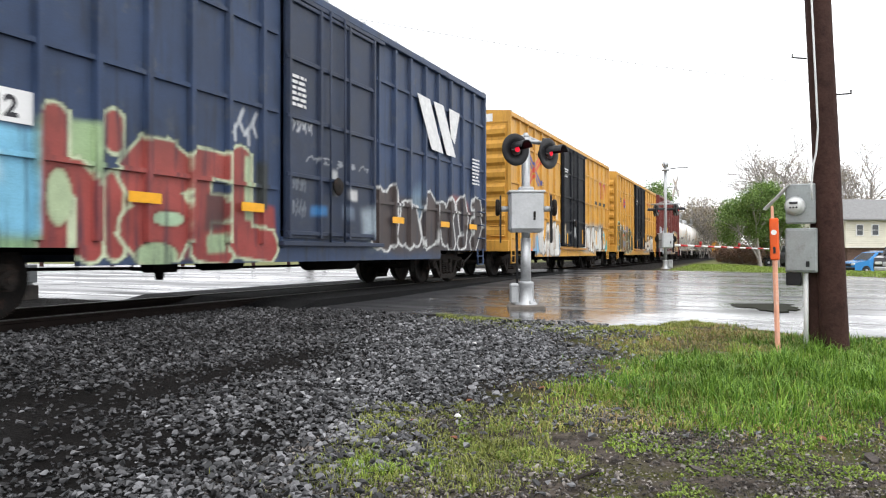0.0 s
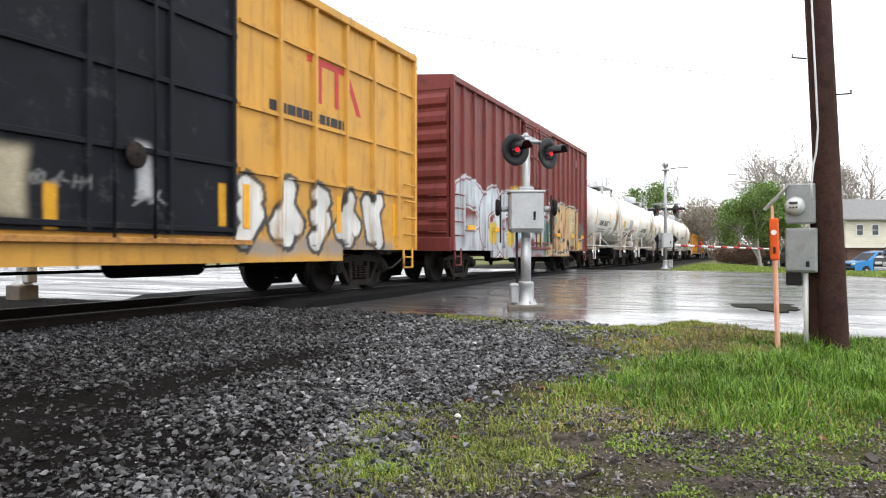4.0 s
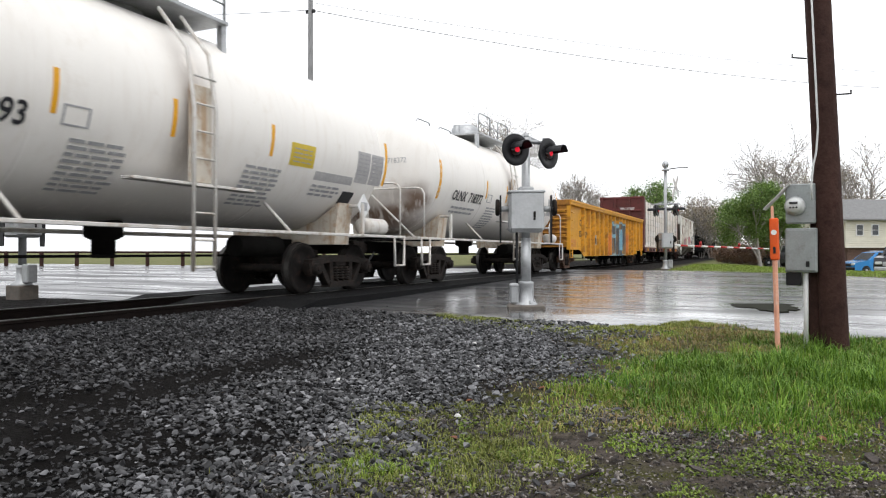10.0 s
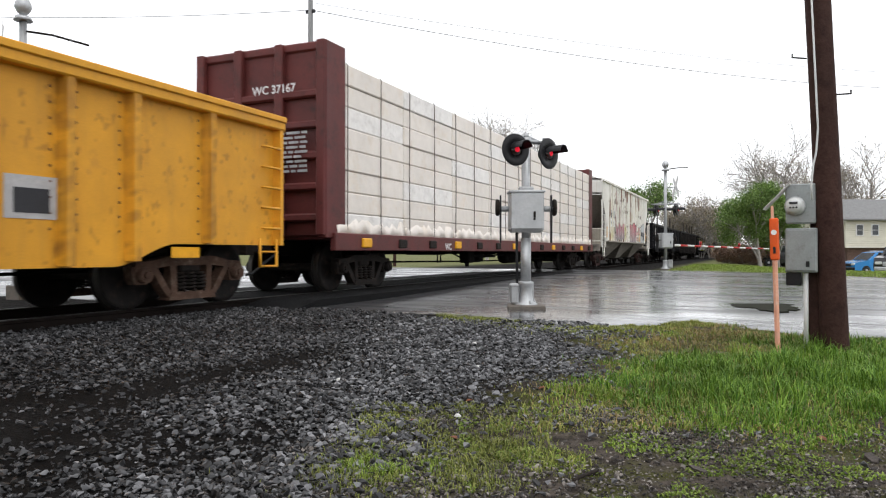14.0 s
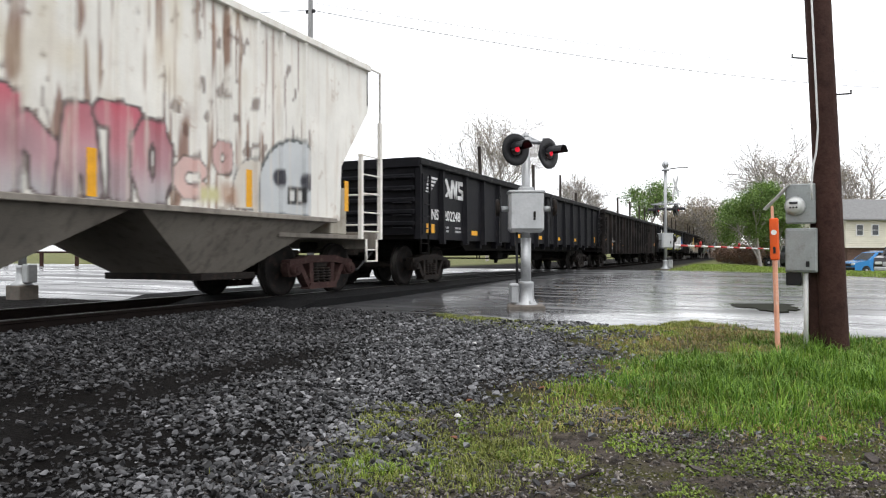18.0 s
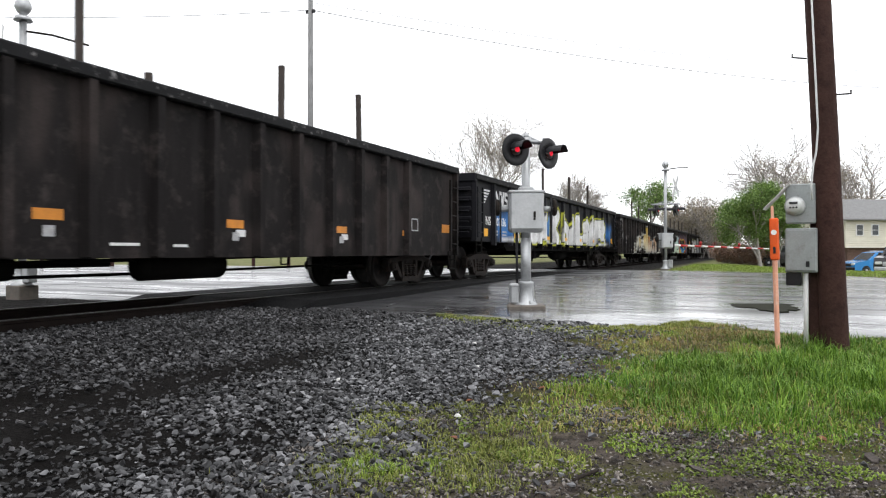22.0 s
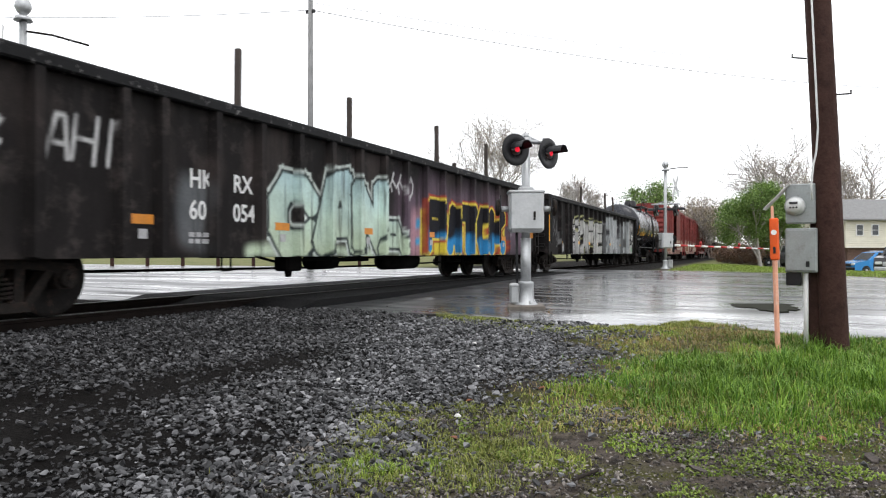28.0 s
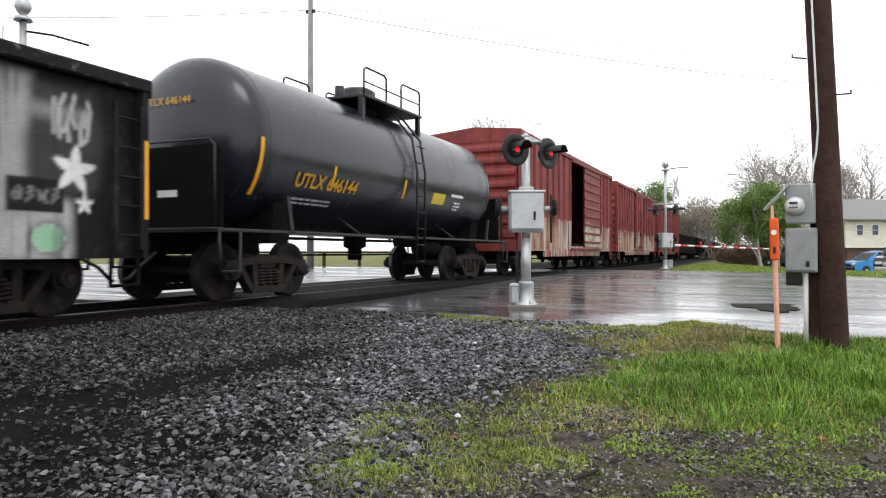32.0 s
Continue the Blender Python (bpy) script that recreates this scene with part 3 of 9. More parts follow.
def gravel_place(rng, n):
    """The loose ballast between the track and the grass, thin on the worn muddy path."""
    x, y = rng.uniform(-7.5, 0.6, n), rng.uniform(1.6, 9.7, n)
    d = FWD.x * x + FWD.y * y
    edge = -1.5 - 0.6 * np.exp(-((y - 4.0) / 0.6) ** 2) + 0.30 * np.sin(y * 2.1) + 0.2 * np.sin(y * 5.3)
    inside = (x < edge) & (d > 2.5)
    path = np.exp(-((x + 4.75 - 0.16 * (y - 3)) / 0.46) ** 2) * (1 - step(5.9, 7.2, y))
    mud = 0.55 * step(-2.3, -3.2, x - 0.5 * (y - 3)) * step(4.4, 3.3, y)
    lump = np.array([noise.noise((a * 1.6, b * 1.6, 0.3)) for a, b in zip(x, y)])
    keep = rng.uniform(0, 1, n) < np.clip(1.0 - 1.0 * path - mud + 0.35 * lump, 0.10, 1) * (1 - 0.75 * step(edge - 0.7, edge, x))
    sparse = (x >= edge) & (x < edge + 0.8) & (rng.uniform(0, 1, n) < 0.07) & (d > 2.5)
    right = (x >= edge + 0.8) & (y < 5.5) & (rng.uniform(0, 1, n) < 0.006) & (d > 2.5)
    ok = (inside & keep) | sparse | right
    ok &= y < 9.35 + 0.2 * np.sin(x * 2.0)
    return np.stack([x[ok], y[ok]], -1)


def pale_place(rng, n):
    p = gravel_place(rng, n)
    return p[rng.uniform(0, 1, len(p)) < step(-4.9, -2.7, p[:, 0] + 0.25 * (p[:, 1] - 6))]


# stones with shade in their colour, thickest towards the rail
def shaded_place(rng, n):
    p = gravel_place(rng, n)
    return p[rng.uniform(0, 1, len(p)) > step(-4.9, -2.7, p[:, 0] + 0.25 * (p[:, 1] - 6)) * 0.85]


def pebble_place(rng, n):
    """Fine gravel trodden into the soil beside the camera."""
    x, y = rng.uniform(-2.6, 1.8, n), rng.uniform(2.6, 6.2, n)
    d = FWD.x * x + FWD.y * y
    lump = np.array([noise.noise((a * 1.3, b * 1.3, 4.0)) for a, b in zip(x, y)])
    ok = (d > 3.0) & (d < 5.2) & (rng.uniform(0, 1, n) < np.clip(0.55 + lump * 1.1, 0.12, 1))
    return np.stack([x[ok], y[ok]], -1)


def road_place(rng, n):
    """Stray stones kicked onto the asphalt."""
    x, y = rng.uniform(-6.2, -2.6, n), 9.5 + np.abs(rng.normal(0, 0.55, n))
    return np.stack([x, y], -1)


tagged(stone_bed("gravel", 100000, pale_place, 0.029, 11, M_stone), "wet dark grey crushed ballast stones", "gravel", kind="stuff")
tagged(stone_bed("shade_dark_gravel", 95000, shaded_place, 0.028, 12, M_stonedark), "dark ballast stones beside the rail, shade put into their colour", "gravel", kind="stuff")
tagged(stone_bed("fine_gravel", 80000, pebble_place, 0.014, 13, M_pebble), "fine wet gravel trodden into dark soil", "gravel", kind="stuff")
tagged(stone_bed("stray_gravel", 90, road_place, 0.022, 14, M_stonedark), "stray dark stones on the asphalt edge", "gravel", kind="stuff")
# ---------- sprayed lettering on the cars ----------
def seg_dist(y, z, a, b):
    ay, az, by, bz = a[0], a[1], b[0], b[1]
    dy, dz = by - ay, bz - az
    t = np.clip(((y - ay) * dy + (z - az) * dz) / (dy * dy + dz * dz + 1e-9), 0, 1)
    return np.hypot(y - ay - t * dy, z - az - t * dz)


def curve(pts, per=4):
    """A smooth line through the points."""
    out = []
    n = len(pts)
    for i in range(n - 1):
        p0, p1, p2, p3 = (np.array(pts[min(max(k, 0), n - 1)]) for k in (i - 1, i, i + 1, i + 2))
        for t in np.arange(per) / per:
            out.append(0.5 * (2 * p1 + (p2 - p0) * t + (2 * p0 - 5 * p1 + 4 * p2 - p3) * t ** 2 + (3 * p1 - p0 - 3 * p2 + p3) * t ** 3))
    return out + [np.array(pts[-1])]


# abstract fat shapes in a unit box: hooks, loops, bolts and forks
FORMS = (
    [[(0.35, 1.0), (0.75, 0.92), (0.3, 0.52), (0.8, 0.46), (0.25, 0.0)]],
    [[(0.1, 0.9), (0.6, 1.0), (0.95, 0.6), (0.7, 0.1), (0.25, 0.05)], [(0.35, 0.6), (0.5, 0.4)]],
    [[(0.0, 0.25), (0.22, 0.95), (0.48, 0.1), (0.7, 0.85), (0.98, 0.15)]],
    [[(0.1, 0.05), (0.15, 0.95)], [(0.5, 0.0), (0.48, 0.85)], [(0.9, 0.05), (0.85, 1.0)], [(0.1, 0.4), (0.5, 0.55), (0.9, 0.35)]],
    [[(0.0, 0.2), (0.4, 0.55), (0.6, 1.0)], [(0.45, 0.6), (0.98, 0.3)], [(0.2, 0.4), (0.5, 0.0)]],
    [[(0.5, 0.45), (0.65, 0.62), (0.4, 0.8), (0.15, 0.5), (0.35, 0.08), (0.85, 0.2), (0.9, 0.8), (0.55, 1.0)]],
    [[(0.0, 0.0), (0.2, 0.7), (0.5, 1.0), (0.55, 0.5), (0.95, 0.65), (0.8, 0.0)]],
    [[(0.05, 0.9), (0.35, 0.2), (0.6, 0.75), (0.9, 0.05)], [(0.6, 0.75), (0.9, 1.0)]],
)


# block letters as strokes in a unit box
GLYPHS = {
    "A": [[(0, 0), (0.32, 1), (0.68, 1), (1, 0)], [(0.2, 0.33), (0.8, 0.33)]],
    "B": [[(0, 0), (0, 1), (0.8, 1), (0.92, 0.76), (0.6, 0.53), (1, 0.28), (0.8, 0), (0, 0)], [(0, 0.53), (0.6, 0.53)]],
    "C": [[(1, 0.8), (0.75, 1), (0.25, 1), (0, 0.7), (0, 0.3), (0.25, 0), (0.75, 0), (1, 0.2)]],
    "D": [[(0, 0), (0, 1), (0.65, 1), (1, 0.7), (1, 0.3), (0.65, 0), (0, 0)]],
    "E": [[(1, 1), (0, 1), (0, 0), (1, 0)], [(0, 0.5), (0.8, 0.5)]],
    "F": [[(0, 0), (0, 1), (1, 1)], [(0, 0.5), (0.8, 0.5)]],
    "G": [[(1, 0.85), (0.7, 1), (0.25, 1), (0, 0.7), (0, 0.3), (0.25, 0), (0.8, 0), (1, 0.2), (1, 0.45), (0.55, 0.45)]],
    "h": [[(0, 1), (0, 0)], [(0, 0.52), (0.55, 0.62), (1, 0.45), (1, 0)]],
    "H": [[(0, 1), (0, 0)], [(1, 1), (1, 0)], [(0, 0.5), (1, 0.5)]],
    "i": [[(0.5, 0), (0.5, 0.55)], [(0.5, 0.82), (0.5, 1)]],
    "I": [[(0.5, 0), (0.5, 1)]],
    "J": [[(0.2, 1), (1, 1), (1, 0.25), (0.7, 0), (0.2, 0), (0, 0.2)]],
    "K": [[(0, 0), (0, 1)], [(1, 1), (0.15, 0.45), (1, 0)]],
    "k": [[(0, 0), (0, 1)], [(1, 0.62), (0.15, 0.35), (1, 0)]],
    "L": [[(0, 1), (0, 0), (1, 0)]],
    "M": [[(0, 0), (0, 1), (0.5, 0.4), (1, 1), (1, 0)]],
    "N": [[(0, 0), (0, 1), (1, 0), (1, 1)]],
    "O": [[(0.3, 0), (0, 0.3), (0, 0.7), (0.3, 1), (0.7, 1), (1, 0.7), (1, 0.3), (0.7, 0), (0.3, 0)]],
    "P": [[(0, 0), (0, 1), (0.75, 1), (1, 0.76), (0.75, 0.5), (0, 0.5)]],
    "R": [[(0, 0), (0, 1), (0.75, 1), (1, 0.76), (0.75, 0.5), (0, 0.5)], [(0.5, 0.5), (1, 0)]],
    "S": [[(1, 0.85), (0.7, 1), (0.25, 1), (0, 0.78), (0.2, 0.57), (0.8, 0.43), (1, 0.22), (0.75, 0), (0.25, 0), (0, 0.15)]],
    "T": [[(0, 1), (1, 1)], [(0.5, 1), (0.5, 0)]],
    "U": [[(0, 1), (0, 0.2), (0.25, 0), (0.75, 0), (1, 0.2), (1, 1)]],
    "V": [[(0, 1), (0.5, 0), (1, 1)]],
    "W": [[(0, 1), (0.25, 0), (0.5, 0.7), (0.75, 0), (1, 1)]],
    "X": [[(0, 0), (1, 1)], [(0, 1), (1, 0)]],
    "Y": [[(0, 1), (0.5, 0.5), (1, 1)], [(0.5, 0.5), (0.5, 0)]],
    "Z": [[(0, 1), (1, 1), (0, 0), (1, 0)]],
}


# the abstract forms go by digits
GLYPHS.update({str(i): form for i, form in enumerate(FORMS)})


def bar_dist(y, z, a, b, w, cap):
    """Distance to the rim of a bar with squared ends."""
    dy, dz = b[0] - a[0], b[1] - a[1]
    n = math.hypot(dy, dz) + 1e-9
    along = np.abs(((y - a[0]) * dy + (z - a[1]) * dz) / n - n / 2) - n / 2 - w * cap
    across = np.abs((y - a[0]) * dz - (z - a[1]) * dy) / n - w
    return np.maximum(along, across)


def spray_letters(shapes, y0, y1, z0, z1, fill, fill2, line, halo, rim, cloud, seed, shade=0.07, cap=0.9, cut=None):
    """Paints fat shapes in turn, each lapping over the one before, with an outline, a cast shade, a halo and a cloud of colour; cut: below this share of the height the first fill, above it the second."""
    fill, fill2, line = (np.array(c) for c in (fill, fill2, line))
    reach = 0.7 if cloud else 0.35

    def f(y, z):
        col, mask = np.zeros((len(y), 3)), np.zeros(len(y))
        near = (y > y0 - reach) & (y < y1 + reach) & (z < z1 + reach)
        yy, zz = y[near], z[near]
        if not len(yy):
            return col, mask
        wob = 0.02 * np.sin(yy * 7 + seed) + 0.015 * np.sin(zz * 11 + yy * 3)
        edge = 0.014 * (vnoise(yy * 9, zz * 9, seed) - 0.5)
        dists = []
        for segs, wd in shapes:
            d, sh = np.full(len(yy), 9.0), np.full(len(yy), 9.0)
            ys = [p[0] for q in segs for p in q]
            k = (yy > min(ys) - wd - reach) & (yy < max(ys) + wd + reach)
            py, pz = yy[k], zz[k]
            dd, ss = d[k], sh[k]
            for a, b in segs:
                dd = np.minimum(dd, np.minimum(bar_dist(py, pz, a, b, wd, cap * 0.55), seg_dist(py, pz, a, b) - wd))
                if shade:
                    ss = np.minimum(ss, bar_dist(py - shade, pz + shade * 0.8, a, b, wd, cap))
            d[k], sh[k] = dd, ss
            dists.append((d + edge, sh))
        allof = np.min([d for d, _ in dists], 0)
        c, m = np.zeros((len(yy), 3)), np.zeros(len(yy))

        def lay(k, paint):
            nonlocal c, m
            c = c * (1 - k[:, None]) + np.asarray(paint) * k[:, None]
            m = np.maximum(m, k)

        if cloud:
            lay(step(0.45, 0.10, allof + wob * 5) * 0.9, cloud)
        if halo:
            lay(step(rim + 0.075, rim + 0.035, allof), halo)
        g = np.clip((zz - z0) / (z1 - z0) + wob * 3, 0, 1)
        g = (step(cut - 0.1, cut + 0.1, g) if cut is not None else g)[:, None]
        shine = (0.82 + 0.36 * vnoise(yy * 2.3, zz * 2.6, seed + 3))[:, None]
        for d, sh in dists:
            if shade:
                lay(step(0.02, -0.01, sh), line * 0.8)
            lay(step(rim + 0.012, rim - 0.012, d), line)
            lay(step(0.012, -0.012, d), (fill * (1 - g) + fill2 * g) * shine)
        col[near], mask[near] = c, m
        return col, mask

    return f


def word(text, cells, fill, fill2, line, halo=None, fat=0.2, rim=0.045, cloud=None, seed=0, shade=0.07, lean=0.0, soft=False, cap=0.9, cut=None):
    """Block letters, each in its own cell (y0, y1, z0, z1); four numbers in a row spread the letters evenly."""
    rng = np.random.default_rng(seed)
    if np.isscalar(cells[0]):
        a, b, c, d = cells
        n = len(text)
        cells = [(a + (b - a) * i / n, a + (b - a) * (i + 0.96) / n, c + rng.uniform(-0.03, 0.03) * (d - c), d + rng.uniform(-0.07, 0.04) * (d - c)) for i in range(n)]
    shapes = []
    for ch, (a, b, c, d) in zip(text, cells):
        if ch == " ":
            continue
        w = min(fat * (b - a), 0.17 * (d - c))
        segs = []
        for stroke in GLYPHS[ch]:
            pts = [np.array((a + w + u * (b - a - 2 * w) + lean * (v - 0.5) * (d - c), c + w + v * (d - c - 2 * w) + rng.uniform(-0.03, 0.03) * (d - c))) for u, v in stroke]
            pts = curve(pts, 3) if soft else pts
            segs += list(zip(pts, pts[1:]))
        shapes.append((segs, w))
    ys, zs = [q[0] for q in cells] + [q[1] for q in cells], [q[2] for q in cells] + [q[3] for q in cells]
    return spray_letters(shapes, min(ys), max(ys), min(zs), max(zs), fill, fill2, line, halo, rim, cloud, seed, shade, cap, cut)


def tag_line(text, y0, y1, z0, z1, color, width=0.022, lean=0.12, seed=0):
    """A tag written with one thin can: letters of single lines."""
    rng = np.random.default_rng(seed)
    n, pts = len(text), []
    for i, ch in enumerate(text):
        a, b = y0 + (y1 - y0) * i / n, y0 + (y1 - y0) * (i + 0.85) / n
        up = rng.uniform(-0.08, 0.08) * (z1 - z0)
        for stroke in GLYPHS.get(ch, []):
            q = [np.array((a + u * (b - a) + lean * (v - 0.5) * (z1 - z0), z0 + up + v * (z1 - z0) + rng.uniform(-0.04, 0.04) * (z1 - z0))) for u, v in stroke]
            pts += list(zip(q, q[1:]))

    def f(y, z):
        d = np.full(len(y), 9.0)
        k = (y > y0 - 0.4) & (y < y1 + 0.4)
        e = d[k]
        for a, b in pts:
            e = np.minimum(e, seg_dist(y[k], z[k], a, b))
        d[k] = e
        return np.tile(np.array(color), (len(y), 1)), step(width + 0.018, width - 0.012, d) * 0.9

    return f


def oval(y0, z0, ry, rz, color, rim=0.0, line=(0, 0, 0), soft=0.03, flat=None):
    """A sprayed oval with an outline; flat: cut off below this height."""
    def f(y, z):
        d = (np.hypot((y - y0) / ry, (z - z0) / rz) - 1) * min(ry, rz)
        if flat is not None:
            d = np.maximum(d, flat - z)
        col = np.where((d > -rim)[:, None], np.array(line), np.array(color))
        return col, step(soft, -soft, d)

    return f


def patch(y0, y1, z0, z1, color, soft=0.2, strength=1.0, wave=1.0):
    """A soft-edged field of sprayed colour."""
    def f(y, z):
        wob = wave * min(1.0, soft * 4) * (0.12 * np.sin(y * 3.1) + 0.08 * np.sin(z * 5 + y * 2))
        k = step(y0 - soft, y0 + soft, y + wob) * step(y1 + soft, y1 - soft, y + wob) * step(z0 - soft, z0 + soft, z + wob) * step(z1 + soft, z1 - soft, z + wob)
        return np.tile(np.array(color), (len(y), 1)), k * strength

    return f


def star(y0, z0, r, color, turn=0.0):
    def f(y, z):
        a, d = np.arctan2(z - z0, y - y0) + turn, np.hypot(y - y0, z - z0)
        a = np.abs((a - math.pi / 2) % (math.tau / 5) - math.pi / 5) / (math.pi / 5)
        return np.tile(np.array(color), (len(y), 1)), step(0.03, -0.03, d - r * (0.38 + 0.62 * a ** 1.4))

    return f


def vnoise(y, z, seed=0):
    """Smooth value noise on a unit lattice."""
    y0, z0 = np.floor(y), np.floor(z)
    fy, fz = y - y0, z - z0
    fy, fz = fy * fy * (3 - 2 * fy), fz * fz * (3 - 2 * fz)

    def h(a, b):
        v = np.sin(a * 127.1 + b * 311.7 + seed * 74.7) * 43758.5453
        return v - np.floor(v)

    return (h(y0, z0) * (1 - fy) + h(y0 + 1, z0) * fy) * (1 - fz) + (h(y0, z0 + 1) * (1 - fy) + h(y0 + 1, z0 + 1) * fy) * fz


def rusty(fy, fz, lo, hi, color, seed=0, strength=0.85, top=9.0):
    """Blotches or runs of rust; fy and fz set their spacing along and up the side."""
    def f(y, z):
        v = 0.6 * vnoise(y * fy, z * fz, seed) + 0.4 * vnoise(y * fy * 2.7, z * fz * 2.7, seed + 5)
        return np.tile(np.array(color), (len(y), 1)), step(lo, hi, v) * strength * (z < top)

    return f


def post_rust(posts, color, seed=0):
    """Rust that creeps out of the seams beside the posts, worst at their feet."""
    def f(y, z):
        d = np.full(len(y), 9.0)
        for p in posts:
            d = np.minimum(d, np.abs(y - p))
        v = vnoise(y * 14, z * 6, seed) * 0.6 + vnoise(y * 30, z * 18, seed + 2) * 0.4
        k = step(0.17, 0.07, d) * step(0.50, 0.66, v + 0.25 * step(1.1, 0.6, z) + 0.12 * step(2.2, 2.6, z))
        return np.tile(np.array(color), (len(y), 1)), k * 0.5

    return f


def bands(y0, y1, z0, z1):
    """A doubled blue and a doubled red band that cross."""
    def f(y, z):
        u, v = (y - y0) / (y1 - y0), (z - z0) / (z1 - z0)
        inside = (u > 0) & (u < 1) & (v > 0) & (v < 1)
        a, b = u - v, u + v - 1
        blue = (np.abs(np.abs(b) - 0.11) < 0.075) & inside
        red = (np.abs(np.abs(a) - 0.11) < 0.075) & inside
        col = np.where(red[:, None], (0.55, 0.07, 0.05), (0.05, 0.09, 0.33))
        return col, (blue | red) * 0.95

    return f


def spray_on(me, layers, shift_y=0.0):
    """Writes the sprayed colours on a mesh that stands along a side."""
    co = np.empty(len(me.vertices) * 3)
    me.vertices.foreach_get("co", co)
    co = co.reshape(-1, 3)
    col, mask = np.zeros((len(co), 3)), np.zeros(len(co))
    for f in layers:
        c, m = f(co[:, 1] + shift_y, co[:, 2])
        m = np.clip(m, 0, 1)
        out = m + mask * (1 - m)
        col = np.where(out[:, None] > 1e-4, (c * m[:, None] + col * (mask * (1 - m))[:, None]) / np.maximum(out, 1e-4)[:, None], col)
        mask = out
    a = me.attributes.new("spray", "FLOAT_COLOR", "POINT")
    a.data.foreach_set("color", np.concatenate([col, np.ones((len(co), 1))], 1).ravel())
    b = me.attributes.new("spray_mask", "FLOAT", "POINT")
    b.data.foreach_set("value", mask)


def sheet(name, x, y0, y1, z0, z1, mat, car, layers=(), thick=0.05, fine=0.03, low=None):
    """One upright steel sheet that faces +x; low: height of its bottom edge along y."""
    ny = max(2, int((y1 - y0) / fine)) if layers else 8
    if layers:
        mid = min(max(2.6, z0), z1)
        rows = np.concatenate([np.linspace(z0, mid, max(2, int((mid - z0) / fine) + 1)), np.linspace(mid, z1, max(2, int((z1 - mid) / 0.055) + 1))[1:] if z1 - mid > 0.03 else [z1] if z1 > mid else []])
    else:
        rows = np.linspace(z0, z1, 4)
    nz = len(rows)
    yy, zz = np.meshgrid(np.linspace(y0, y1, ny), rows)
    if low is not None:
        t = (zz - z0) / (z1 - z0)
        zz = low(yy) * (1 - t) + z1 * t
    v = np.stack([np.full(yy.shape, x), yy, zz], -1).reshape(-1, 3)
    f = [(j * ny + i, j * ny + i + 1, (j + 1) * ny + i + 1, (j + 1) * ny + i) for j in range(nz - 1) for i in range(ny - 1)]
    n = len(v)
    back = v - (thick, 0, 0)
    ring = [i for i in range(ny)] + [j * ny + ny - 1 for j in range(1, nz)] + [(nz - 1) * ny + i for i in range(ny - 2, -1, -1)] + [j * ny for j in range(nz - 2, 0, -1)]
    verts = v.tolist() + [back[i].tolist() for i in ring]
    m = len(ring)
    f += [(ring[(k + 1) % m], ring[k], n + k, n + (k + 1) % m) for k in range(m)]
    f.append(tuple(n + k for k in reversed(range(m))))
    me = bpy.data.meshes.new(name)
    me.from_pydata(verts, [], f)
    if layers:
        spray_on(me, layers)
    return part(name, me, mat, car)


def upright(name, x0, x1, y, w, z0, z1, mat, car, layers=(), taper=0.0):
    """A pressed steel post on a side: a hat section with sloped cheeks."""
    nz = max(2, int((z1 - z0) / 0.06)) if layers else 2
    prof = [(x0, -w), (x1, -w * 0.62), (x1, w * 0.62), (x0, w)]
    v, f = [], []
    for z in np.linspace(z0, z1, nz):
        k = 1 - taper * (z - z0) / (z1 - z0)
        v += [(x0 + (px - x0) * k, y + py, z) for px, py in prof]
    for j in range(nz - 1):
        f += [(j * 4 + i, j * 4 + i + 1, j * 4 + 5 + i, j * 4 + 4 + i) for i in range(3)]
    f += [(0, 3, 2, 1), tuple((nz - 1) * 4 + i for i in range(4))]
    me = bpy.data.meshes.new(name)
    me.from_pydata(v, [], f)
    if layers:
        spray_on(me, layers)
    return part(name, me, mat, car)


# ---------- trucks, couplers, brake gear ----------
def wheel_shape():
    prof = [(0.0, 0.075), (0.10, 0.075), (0.12, 0.05), (0.20, 0.015), (0.33, 0.02), (0.385, 0.06), (0.455, 0.065), (0.457, 0.06), (0.462, -0.04), (0.475, -0.05), (0.487, -0.062), (0.487, -0.078), (0.40, -0.08), (0.375, -0.05), (0.20, -0.045), (0.12, -0.075), (0.0, -0.08)]
    return Shape().lathe(prof, (0, 0, 0), "X", 36)


